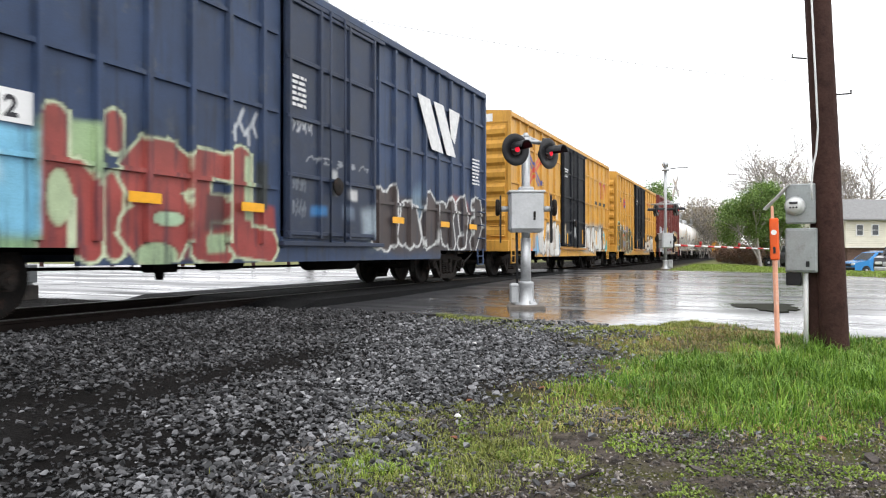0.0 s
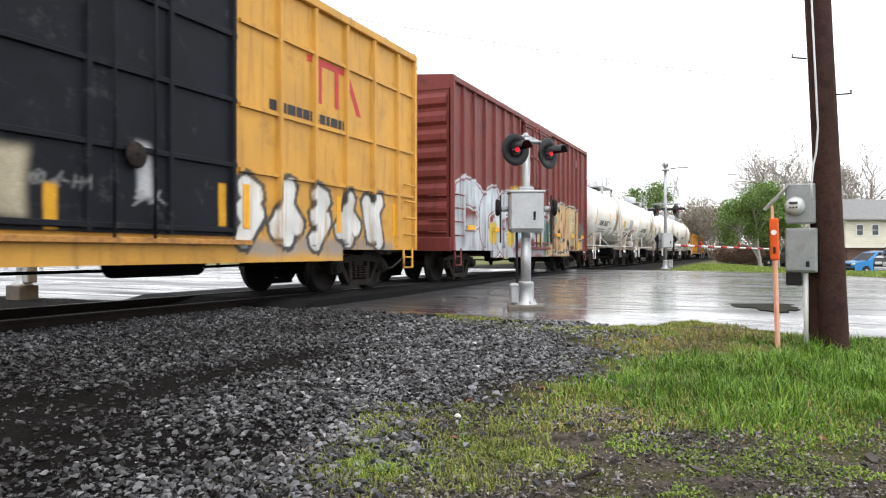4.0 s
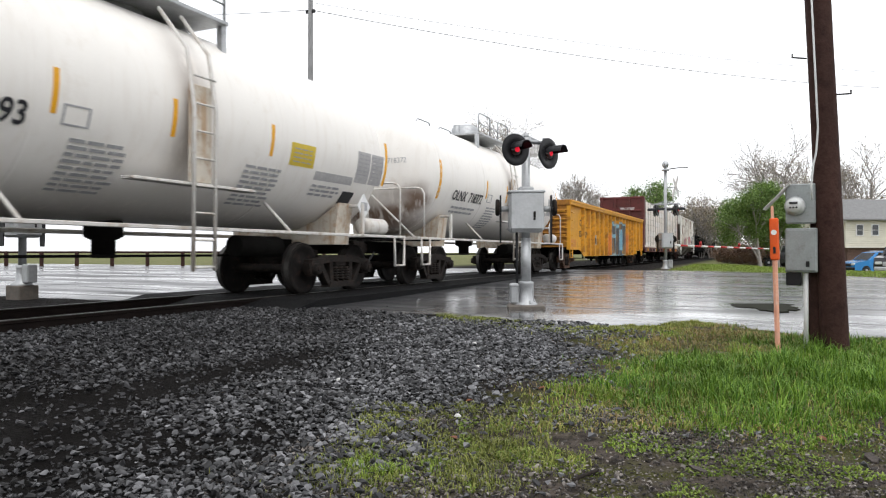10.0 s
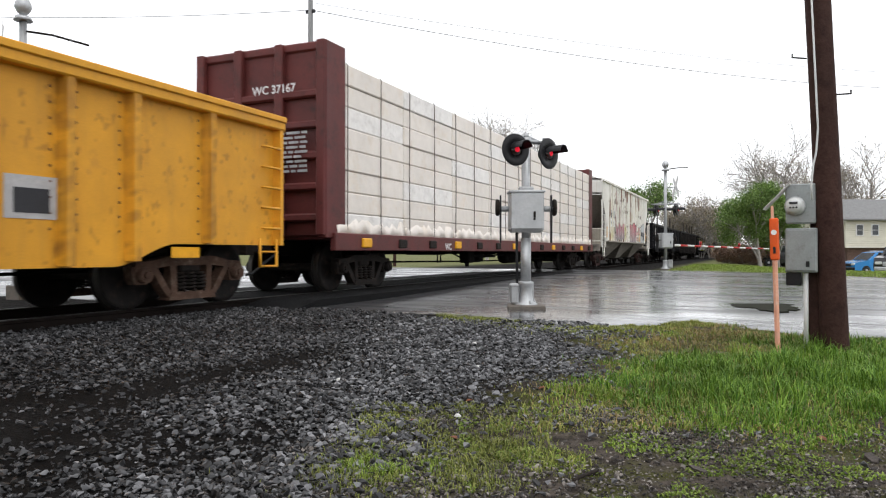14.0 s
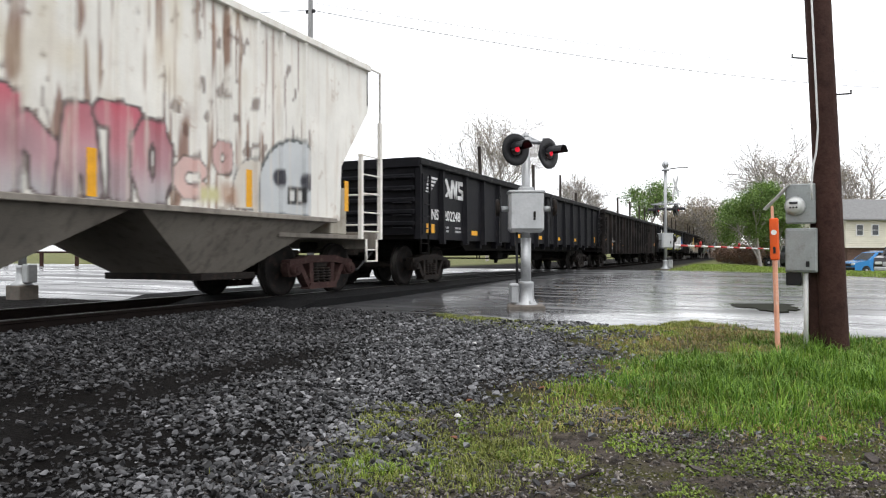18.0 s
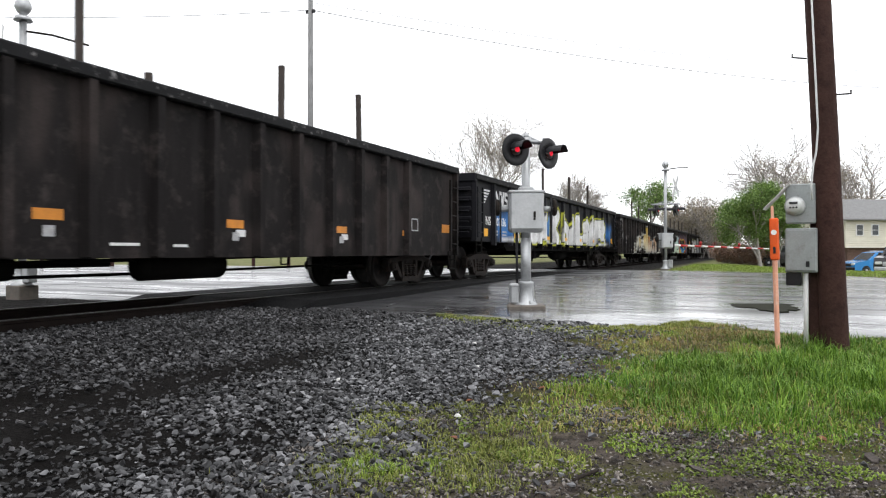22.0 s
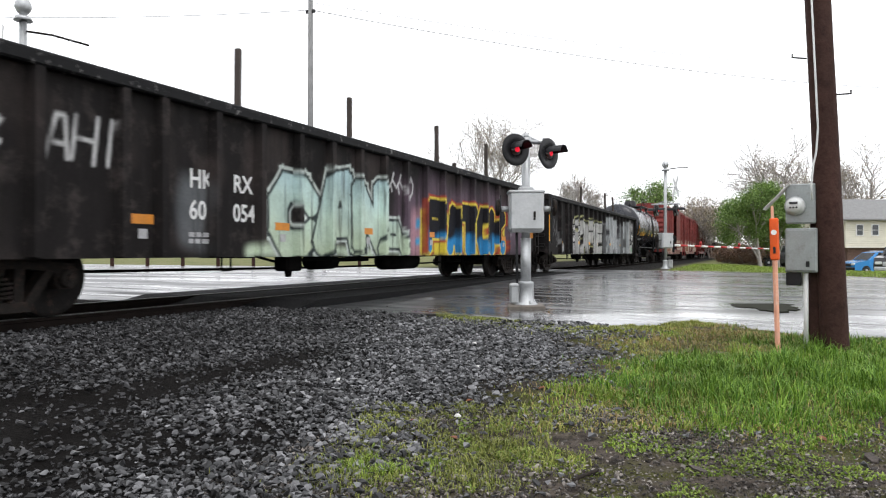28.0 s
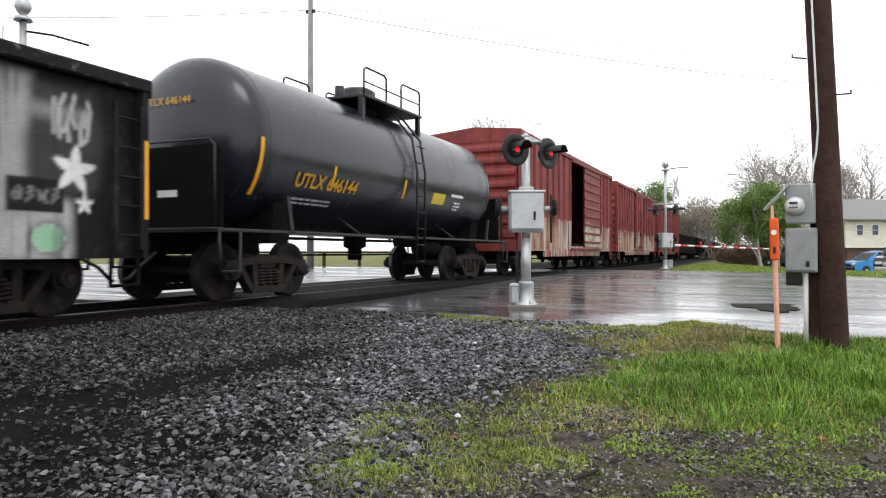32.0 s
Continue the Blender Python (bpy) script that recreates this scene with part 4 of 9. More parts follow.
def side_frame_shape():
    s = Shape()
    top = [(-1.02, 0.50), (-1.0, 0.62), (-0.72, 0.64), (-0.42, 0.70), (0.42, 0.70), (0.72, 0.64), (1.0, 0.62), (1.02, 0.50), (0.78, 0.46), (0.74, 0.53), (0.40, 0.57), (-0.40, 0.57), (-0.74, 0.53), (-0.78, 0.46)]
    s.prism(top, -0.09, 0.09)
    for d in (-1, 1):
        s.prism([(d * 0.76, 0.55), (d * 0.64, 0.55), (d * 0.40, 0.22), (d * 0.30, 0.12), (d * 0.42, 0.12), (d * 0.54, 0.24)], -0.08, 0.08)
        s.prism([(d * 0.40, 0.60), (d * 0.29, 0.60), (d * 0.27, 0.20), (d * 0.38, 0.20)], -0.07, 0.07)
        s.prism([(d * 1.06, 0.56), (d * 0.74, 0.56), (d * 0.76, 0.40), (d * 0.80, 0.33), (d * 1.0, 0.33), (d * 1.04, 0.40)], -0.07, 0.07)
        s.tube((0.02, d * 0.889, 0.455), (0.17, d * 0.889, 0.455), 0.115, 0.10, 14)
        s.tube((0.17, d * 0.889, 0.455), (0.195, d * 0.889, 0.455), 0.055, 0.05, 10)
        for k in (0.05, -0.05):
            s.tube((0.17, d * 0.889 + k, 0.455 + k), (0.19, d * 0.889 + k, 0.455 + k), 0.014, 0.014, 6)
    s.prism([(-0.45, 0.10), (0.45, 0.10), (0.40, 0.21), (-0.40, 0.21)], -0.10, 0.10)
    return s


def springs_shape():
    """One coil, wound as a single rod."""
    return Shape().pipe([(0.03 + 0.07 * math.cos(i * math.tau / 8), 0.07 * math.sin(i * math.tau / 8), 0.215 + i * 0.0062) for i in range(41)], 0.02, 5)


SH_wheel, SH_frame, SH_springs = wheel_shape().mesh("wheel"), side_frame_shape().mesh("side_frame"), springs_shape().mesh("spring")
SH_wheel.materials.append(M_wheel)
SH_tread = Shape().lathe([(0.4585, 0.058), (0.4635, -0.038)], (0, 0, 0), "X", 36).mesh("tread")
SH_tread.materials.append(M_tread)
SH_frame.materials.append(M_steel)
SH_springs.materials.append(M_steel)
SH_axle = Shape().lathe([(0.0, -0.95), (0.07, -0.95), (0.075, -0.80), (0.09, -0.72), (0.078, -0.3), (0.078, 0.3), (0.09, 0.72), (0.075, 0.80), (0.07, 0.95), (0.0, 0.95)], (0, 0, 0), "X", 14).mesh("wheelset")
SH_axle.materials.append(M_steel)
SH_bolster = Shape().box(-1.05, 1.05, -0.2, 0.2, 0.47, 0.70, 0.03).box(-0.35, 0.35, -0.28, 0.28, 0.60, 0.80, 0.02).box(-0.78, 0.78, -0.34, -0.27, 0.36, 0.44, 0.01).box(-0.78, 0.78, 0.27, 0.34, 0.36, 0.44, 0.01)
for _d in (-1, 1):
    for _k in (-1, 1):
        SH_bolster.box(_d * 0.72 - 0.05, _d * 0.72 + 0.05, _k * 0.36 - 0.05, _k * 0.36 + 0.05, 0.30, 0.58, 0.02)
SH_bolster = SH_bolster.mesh("truck")
SH_bolster.materials.append(M_steel)
WHEELSETS = []


M_rustytruck = material("rust_brown_truck_steel", (0.085, 0.050, 0.036), 0.8, vary=0.4, scale=4, second=(0.17, 0.13, 0.10), mix=0.35, bump=0.3, spec=0.12)
M_maroontruck = material("dull_maroon_truck_steel", (0.048, 0.026, 0.024), 0.8, vary=0.35, scale=4, second=(0.085, 0.06, 0.05), mix=0.35, bump=0.3, spec=0.12)


def add_trucks(car, half, mat=None):
    """Two four-wheeled trucks, half metres either side of the middle; mat: the paint of their side frames."""
    frame_me = SH_frame
    if mat:
        frame_me = SH_frame.copy()
        frame_me.materials.clear()
        frame_me.materials.append(mat)
    for d in (-1, 1):
        tr = part("truck", SH_bolster, None, car, at=pose(0, d * half, 0))
        for x in (-1, 1):
            part("side_frame", frame_me, None, tr, at=pose(x * 0.99, 0, 0, 0, 0, 0 if x > 0 else 180))
            for y in (-0.19, 0.0, 0.19):
                part("spring", SH_springs, None, tr, at=pose(x * 0.99, y, 0))
        for a in (-1, 1):
            ws = part("wheelset", SH_axle, None, car, at=pose(0, d * half + a * 0.889, 0.46))
            WHEELSETS.append((ws, d * half + a * 0.889))
            for x in (-1, 1):
                w = part("wheel", SH_wheel, None, ws, at=pose(x * 0.755, 0, 0, 0, 0, 0 if x > 0 else 180))
                part("tread", SH_tread, None, ws, at=pose(x * 0.755, 0, 0, 0, 0, 0 if x > 0 else 180))


def add_couplers(car, half, reach=0.6):
    for d in (-1, 1):
        s = Shape().box(-0.11, 0.11, min(d * (half - 0.5), d * (half + reach - 0.3)), max(d * (half - 0.5), d * (half + reach - 0.3)), 0.74, 0.96, 0.03)
        s.prism([(-0.17, d * (half + reach - 0.35)), (0.19, d * (half + reach - 0.3)), (0.22, d * (half + reach - 0.05)), (0.08, d * (half + reach)), (0.05, d * (half + reach - 0.12)), (-0.15, d * (half + reach - 0.02))], 0.70, 1.0, "Z")
        part("coupler", s, M_steel, car)
        part("air_hose", Shape().pipe([(0.3, d * (half - 0.1), 0.75), (0.34, d * (half + reach * 0.5), 0.55), (0.30, d * (half + reach * 0.85), 0.38), (0.25, d * (half + reach), 0.36)], 0.025, 6), M_cable, car)


def add_underframe(car, L, half, z=0.95, gear=True, deep=0.0):
    """Centre sill, cross bearers and the hanging brake gear."""
    part("centre_sill", Shape().box(-0.19, 0.19, -L / 2 + 0.15, L / 2 - 0.15, z - 0.28 - deep, z, 0.01).box(-0.3, 0.3, -L / 2 + 0.15, L / 2 - 0.15, z - 0.28 - deep, z - 0.26 - deep), M_under, car)
    if not gear:
        return
    part("brake_reservoir", Shape().tube((0.75, 0.6, z - 0.38), (0.75, 2.1, z - 0.38), 0.21, 0.21, 14).tube((0.75, 0.5, z - 0.38), (0.75, 0.6, z - 0.38), 0.08, 0.21, 14), M_under, car)
    part("brake_cylinder", Shape().tube((0.55, -1.9, z - 0.36), (0.55, -1.1, z - 0.36), 0.17, 0.17, 12).tube((0.55, -1.1, z - 0.36), (0.55, 0.3, z - 0.36), 0.03, 0.03, 8), M_under, car)
    part("control_valve", Shape().box(0.85, 1.15, -3.4, -2.95, z - 0.52, z - 0.1, 0.04).tube((1.0, -3.18, z - 0.52), (1.0, -3.18, z - 0.62), 0.07, 0.05, 10), M_under, car)
    part("brake_rod", Shape().pipe([(0.35, -half + 0.6, z - 0.44), (0.35, -1.2, z - 0.50), (0.35, 1.2, z - 0.50), (0.35, half - 0.6, z - 0.44)], 0.022, 6), M_under, car)
    part("train_line", Shape().pipe([(0.95, -half + 0.4, z - 0.22), (0.95, -4.2, z - 0.22), (0.85, -3.4, z - 0.35), (0.8, 0.4, z - 0.30), (0.95, half - 0.4, z - 0.22)], 0.026, 6), M_under, car)
    for k in range(5):
        y = -half + 1.2 + k * (2 * half - 2.4) / 4
        part("cross_bearer", Shape().prism([(-1.38, z - 0.02), (1.38, z - 0.02), (1.38, z - 0.14), (0.5, z - 0.30), (-0.5, z - 0.30), (-1.38, z - 0.14)], y - 0.06, y + 0.06, "Y"), M_under, car)
    for y, x, d in ((-half * 0.55, 0.9, 0.48), (half * 0.42, 1.05, 0.40), (half * 0.62, 0.8, 0.52)):
        part("hanger", Shape().pipe([(x, y - 0.1, z - 0.02), (x, y - 0.1, z - d), (x, y + 0.1, z - d), (x, y + 0.1, z - 0.02)], 0.014, 5), M_under, car)


def add_ladder(car, x, y0, y1, z0, z1, n, mat, along="y", rails=True, name="ladder"):
    """Rungs and stiles standing off a side (along y) or an end (along x, then x is the y of the end)."""
    if not rails:
        for i in range(n):
            z = z0 + (z1 - z0) * (i + 0.5) / n
            if along == "y":
                last = part("grab_iron", Shape().pipe([(x - 0.06, y0, z), (x, y0, z), (x, y1, z), (x - 0.06, y1, z)], 0.015, 6), mat, car)
            else:
                last = part("grab_iron", Shape().pipe([(y0, x + 0.06, z), (y0, x, z), (y1, x, z), (y1, x + 0.06, z)], 0.015, 6), mat, car)
        return last
    top = None
    for y in (y0, y1):
        st = Shape().box(x - 0.045, x + 0.005, y - 0.03, y + 0.03, z0, z1, 0.004) if along == "y" else Shape().box(y - 0.03, y + 0.03, x - 0.005, x + 0.045, z0, z1, 0.004)
        ob = part(name if top is None else "stile", st, mat, car if top is None else top)
        top = top or ob
    for i in range(n):
        z = z0 + (z1 - z0) * (i + 0.5) / n
        part("rung", Shape().pipe([(x - 0.02, y0, z), (x - 0.02, y1, z)] if along == "y" else [(y0, x + 0.02, z), (y1, x + 0.02, z)], 0.015, 6), mat, top)
    return top


def add_steps(car, x, y, z, mat):
    return part("step", Shape().pipe([(x, y - 0.2, z), (x, y - 0.2, z - 0.42), (x, y + 0.2, z - 0.42), (x, y + 0.2, z)], 0.02, 6).pipe([(x, y - 0.2, z - 0.2), (x, y + 0.2, z - 0.2)], 0.015, 6), mat, car)


def plate(car, y0, y1, z0, z1, mat, x=None, name="reflector", label=""):
    x = SIDE_X if x is None else x
    return part(name, Shape().box(x, x + 0.006, y0, y1, z0, z1), mat, car, label)


def small_print(car, y, z, rows, mat, w=0.5, h=0.05, x=None, gap=0.09, seed=0):
    """Lines too small to read, as bars."""
    rng = random.Random(seed)
    x = SIDE_X if x is None else x
    s = Shape()
    for i in range(rows):
        a = y
        while a < y + w * rng.uniform(0.75, 1.0):
            b = a + rng.uniform(0.08, 0.22)
            s.box(x, x + 0.004, a, min(b, y + w), z - i * gap - h, z - i * gap)
            a = b + 0.035
    return part("small_print", s, mat, car)
# ---------- cars ----------
CARS = []


def car_thing(name, label, front, rear, category="freight car"):
    car = thing(name, label, category, pose(TRACK_X, (front + rear) / 2, 0), group="cars of the passing freight train")
    CARS.append((car, (front + rear) / 2))
    return car, rear - front


M_trackorange = material("rusty_orange_track", (0.42, 0.20, 0.05), 0.6, vary=0.3, scale=4, second=(0.12, 0.06, 0.03), mix=0.5)


def boxcar(front, rear, label, paint, doorpaint, H, door, posts, girts, layers=(), doorlayers=(), ends="ribs", open_door=None, sill=0.60, roofmat=None):
    """A boxcar; y runs from its leading end at 0 to its trailing end, turned into the car's own space here."""
    car, L = car_thing("boxcar", label, front, rear)
    o = -L / 2
    lay = [lambda y, z, f=f: f(y - o, z) for f in layers]
    dlay = [lambda y, z, f=f: f(y - o, z) for f in doorlayers] or lay
    hw = SIDE_X - 0.08
    d0, d1 = door
    sheet("side_wall", hw, o, o + d0, 0.80, H, paint, car, lay)
    sheet("side_wall", hw, o + d1, o + L, 0.80, H, paint, car, lay)
    sheet("side_wall", hw, o + d0, o + d1, H - 0.22, H, paint, car)
    sheet("threshold", hw + 0.02, o + d0, o + d1, 0.80, 1.0, paint, car, lay)
    sheet("side_sill", hw + 0.012, o + 3.0, o + L - 2.9, sill, 0.83, paint, car, lay, 0.08)
    part("side_wall", Shape().box(-SIDE_X, -SIDE_X + 0.08, o, o + L, sill, H, 0.01), paint, car)
    part("floor", Shape().box(-hw + 0.05, hw - 0.05, o + 0.05, o + L - 0.05, 0.98, 1.10), M_under, car)
    for p in posts:
        upright("post", hw, SIDE_X - 0.01, o + p, 0.06, 0.88, H - 0.03, paint, car, lay)
    for p in (0.04, L - 0.04):
        upright("corner_post", hw, SIDE_X, o + p, 0.07, 0.80, H, paint, car, lay)
    for g in girts:
        for a, b in ((0.05, d0 - 0.1), (d1 + 0.1, L - 0.05)):
            sheet("girt", hw + 0.045, o + a, o + b, g - 0.03, g + 0.03, paint, car, lay if g < 2.6 else ())
    part("top_chord", Shape().box(hw, SIDE_X + 0.01, o, o + L, H - 0.12, H + 0.02, 0.012), paint, car)
    # roof with cross seams
    s = Shape()
    s.prism([(-SIDE_X, H - 0.02), (SIDE_X, H - 0.02), (SIDE_X, H + 0.03), (0, H + 0.17), (-SIDE_X, H + 0.03)], o, o + L, "Y")
    for i in range(13):
        y = o + 0.1 + i * (L - 0.2) / 12
        s.prism([(-SIDE_X, H + 0.03), (SIDE_X, H + 0.03), (SIDE_X, H + 0.06), (0, H + 0.2), (-SIDE_X, H + 0.06)], y - 0.04, y + 0.04, "Y")
    part("roof", s, roofmat or M_galv, car)
    # ends with deep pressed ribs
    for d in (-1, 1):
        y = d * L / 2
        ew = part("end_wall", Shape().box(-SIDE_X + 0.02, SIDE_X - 0.06, min(y, y - d * 0.05), max(y, y - d * 0.05), 0.8, H), paint, car)
        part("gable", Shape().prism([(-SIDE_X, H - 0.3), (SIDE_X - 0.02, H - 0.3), (SIDE_X - 0.02, H + 0.04), (0, H + 0.17), (-SIDE_X, H + 0.04)], min(y, y + d * 0.02), max(y, y + d * 0.02), "Y"), paint, ew)
        n = 8
        hh = (H - 1.5) / n
        for i in range(n):
            z0 = 1.15 + i * hh
            part("end_rib", Shape().prism([(y, z0 + 0.05), (y + d * 0.07, z0 + 0.14), (y + d * 0.07, z0 + hh - 0.16), (y, z0 + hh - 0.04)], -SIDE_X + 0.12, SIDE_X - 0.18, "X"), paint, ew)
        part("end_sill", Shape().box(-SIDE_X + 0.05, SIDE_X - 0.05, min(y, y + d * 0.12), max(y, y + d * 0.12), 0.78, 1.12, 0.015), M_under if d > 0 else paint, car)
    # plug door
    dx = SIDE_X + 0.015
    if open_door is None:
        dr = sheet("door", dx - 0.02, o + d0 + 0.05, o + d1 - 0.05, 0.98, H - 0.2, doorpaint, car, dlay)
        w = d1 - d0
        for k in (0.02, 0.33, 0.66, 0.98):
            upright("door_stile", dx - 0.02, dx + 0.04, o + d0 + 0.05 + (w - 0.1) * k, 0.045, 0.98, H - 0.2, doorpaint, dr, dlay)
        for z in np.linspace(1.06, H - 0.26, 5):
            part("door_rail", Shape().box(dx - 0.02, dx + 0.025, o + d0 + 0.05, o + d1 - 0.05, z - 0.035, z + 0.035, 0.008), doorpaint, dr)
        for k in (0.42, 0.58):
            part("lock_rod", Shape().tube((dx + 0.05, o + d0 + w * k, 0.92), (dx + 0.05, o + d0 + w * k, H - 0.15), 0.018, n=8), doorpaint, dr)
        part("door_handle", Shape().lathe([(0.02, 0), (0.14, 0.01), (0.16, 0.03), (0.14, 0.05), (0.02, 0.05)], (dx + 0.03, o + d0 + w * 0.5, 1.9), "X", 14), M_steel, dr)
    else:
        a, b = open_door
        dr = sheet("door", dx - 0.02, o + a, o + b, 0.98, H - 0.2, doorpaint, car, dlay)
        for z in np.linspace(1.2, H - 0.4, 9):
            part("door_rail", Shape().box(dx - 0.02, dx + 0.02, o + a, o + b, z - 0.05, z + 0.05, 0.02), doorpaint, dr)
    for z in (0.90, H - 0.17):
        a = d0 - 0.05
        part("door_track", Shape().box(hw, SIDE_X + (0.03 if z < 1 else 0.05), o + a, o + min(d1 + 0.3, L - 0.3), z - 0.045, z + 0.03, 0.008), M_trackorange if z < 1 and paint is M_yellow else doorpaint, car)
    add_ladder(car, SIDE_X + 0.03, o + 0.14, o + 0.58, 1.0, 2.35, 4, paint, rails=False, name="grab_irons")
    add_ladder(car, SIDE_X + 0.03, o + L - 0.58, o + L - 0.14, 0.95, 2.35, 4, paint, rails=False, name="grab_irons")
    add_ladder(car, -L / 2 - 0.06, SIDE_X - 0.65, SIDE_X - 0.2, 1.1, 2.3, 4, paint, along="x", rails=False, name="grab_irons")
    add_steps(car, SIDE_X - 0.04, o + 0.35, 0.85, paint)
    add_steps(car, SIDE_X - 0.04, o + L - 0.35, 0.85, paint)
    part("hand_brake", Shape().lathe([(0.03, 0), (0.19, 0.02), (0.21, 0.04), (0.19, 0.06), (0.03, 0.05)], (-0.6, -L / 2 - 0.14, 2.2), "Y", 16), paint, car)
    add_trucks(car, L / 2 - 1.55)
    add_couplers(car, L / 2, 0.95)
    add_underframe(car, L, L / 2 - 1.55, 1.0)
    return car, o, L


WHITE, PALE = (0.62, 0.62, 0.60), (0.40, 0.46, 0.44)

# dark blue boxcar
car, o, L = boxcar(2.5, 18.13, "dark blue steel boxcar with red graffiti, rolling past", M_blue, M_bluedoor, 5.05, (6.6, 9.5), (0.3, 1.03, 1.76, 2.5, 3.22, 3.95, 4.68, 5.4, 6.15, 9.7, 10.4, 11.1, 11.85, 12.55, 13.3, 14.05, 14.8), (4.17, 2.95, 1.75),
    layers=[patch(0.5, 2.6, 0.9, 2.05, (0.17, 0.42, 0.58), 0.06), patch(0.9, 2.1, 1.45, 1.75, (0.45, 0.62, 0.68), 0.1, 0.8), patch(0.3, 2.6, 0.72, 0.95, (0.22, 0.36, 0.20), 0.08), patch(2.5, 3.3, 0.7, 2.2, (0.26, 0.36, 0.20), 0.05), patch(3.1, 6.5, 0.7, 1.5, (0.24, 0.045, 0.04), 0.06),
            word("hiSEL", [(2.52, 3.30, 0.66, 2.30), (3.18, 3.75, 0.64, 2.40), (3.55, 4.75, 0.62, 2.16), (4.70, 5.50, 0.62, 2.10), (5.45, 6.52, 0.64, 2.28)], (0.25, 0.045, 0.04), (0.26, 0.06, 0.05), (0.44, 0.50, 0.34), None, 0.215, 0.05, seed=4, shade=0),
            oval(2.75, 1.35, 0.16, 0.32, (0.34, 0.42, 0.26)), oval(4.1, 0.72, 0.35, 0.16, (0.30, 0.40, 0.24)), patch(5.0, 5.35, 0.75, 1.0, (0.30, 0.40, 0.24), 0.04), patch(6.0, 6.3, 1.4, 2.1, (0.03, 0.035, 0.035), 0.05), patch(4.95, 5.3, 1.05, 1.55, (0.055, 0.03, 0.03), 0.06, 0.85), oval(4.3, 1.18, 0.28, 0.10, (0.30, 0.42, 0.28)), patch(5.75, 5.9, 1.2, 2.15, (0.34, 0.42, 0.26), 0.03),
            patch(9.6, 15.6, 0.74, 1.95, (0.045, 0.034, 0.032), 0.1, 0.9), patch(9.3, 10.0, 0.75, 1.6, (0.30, 0.38, 0.42), 0.15, 0.7), patch(11.2, 11.7, 1.3, 2.1, (0.22, 0.34, 0.44), 0.2, 0.5), patch(13.3, 14.6, 1.7, 2.1, (0.30, 0.07, 0.04), 0.12, 0.7),
            word("325710", [(9.4, 10.7, 0.8, 2.1), (10.6, 11.7, 0.75, 1.9), (11.6, 12.6, 0.75, 2.15), (12.6, 13.7, 0.75, 2.05), (13.7, 14.5, 0.78, 2.2), (14.5, 15.6, 0.78, 2.2)], (0.050, 0.038, 0.036), (0.060, 0.046, 0.044), (0.60, 0.61, 0.60), None, 0.2, 0.055, seed=6, shade=0), tag_line("44", 5.5, 6.1, 2.35, 2.85, (0.42, 0.44, 0.46), 0.03, 0.3)],
    doorlayers=[tag_line("1177", 6.75, 7.4, 2.7, 2.9, (0.45, 0.46, 0.48), 0.012), tag_line("1516", 6.8, 7.2, 1.75, 2.0, (0.16, 0.18, 0.21), 0.012), tag_line("2046", 6.8, 7.2, 1.35, 1.6, (0.16, 0.18, 0.21), 0.012), patch(7.3, 7.8, 1.35, 1.5, (0.04, 0.16, 0.36), 0.05), patch(7.98, 8.16, 1.75, 2.2, (0.38, 0.39, 0.40), 0.05), patch(8.5, 8.85, 1.72, 1.92, (0.5, 0.5, 0.5), 0.04), patch(8.3, 8.75, 1.35, 1.6, (0.10, 0.13, 0.18), 0.06), patch(9.0, 9.45, 1.0, 1.6, (0.32, 0.38, 0.42), 0.12, 0.7), tag_line("61006", 7.2, 9.3, 2.25, 2.36, (0.30, 0.32, 0.34), 0.01, 0)])
part("number_panel", Shape().box(SIDE_X - 0.072, SIDE_X - 0.068, o + 1.1, o + 2.48, 2.06, 2.40), M_white, car, "white panel with the car's number")
lettering("12", 0.30, M_textblack, car, on_side(SIDE_X - 0.066, o + 1.98, 2.12), bold=0.01)
s = Shape()
s.prism([(o + 11.35, 4.24), (o + 12.0, 4.22), (o + 12.75, 3.08), (o + 12.1, 3.10)], SIDE_X - 0.008, SIDE_X - 0.003)
s.prism([(o + 12.2, 4.22), (o + 12.75, 4.22), (o + 13.5, 3.08), (o + 12.95, 3.08)], SIDE_X - 0.008, SIDE_X - 0.003)
s.prism([(o + 13.1, 4.22), (o + 13.75, 4.20), (o + 13.45, 3.4), (o + 13.2, 3.55)], SIDE_X - 0.008, SIDE_X - 0.003)
part("emblem", s, M_textwhite, car, "white slanted emblem bars")
for y in (3.6, 5.6, 10.2, 12.6, 14.4):
    plate(car, o + y, o + y + 0.5, 1.35, 1.48, M_reflect)
small_print(car, o + 14.6, 3.2, 8, M_textwhite, 0.5, 0.045, seed=1)
small_print(car, o + 6.75, 3.6, 6, M_textwhite, 0.4, 0.05, x=SIDE_X + 0.02, seed=2)


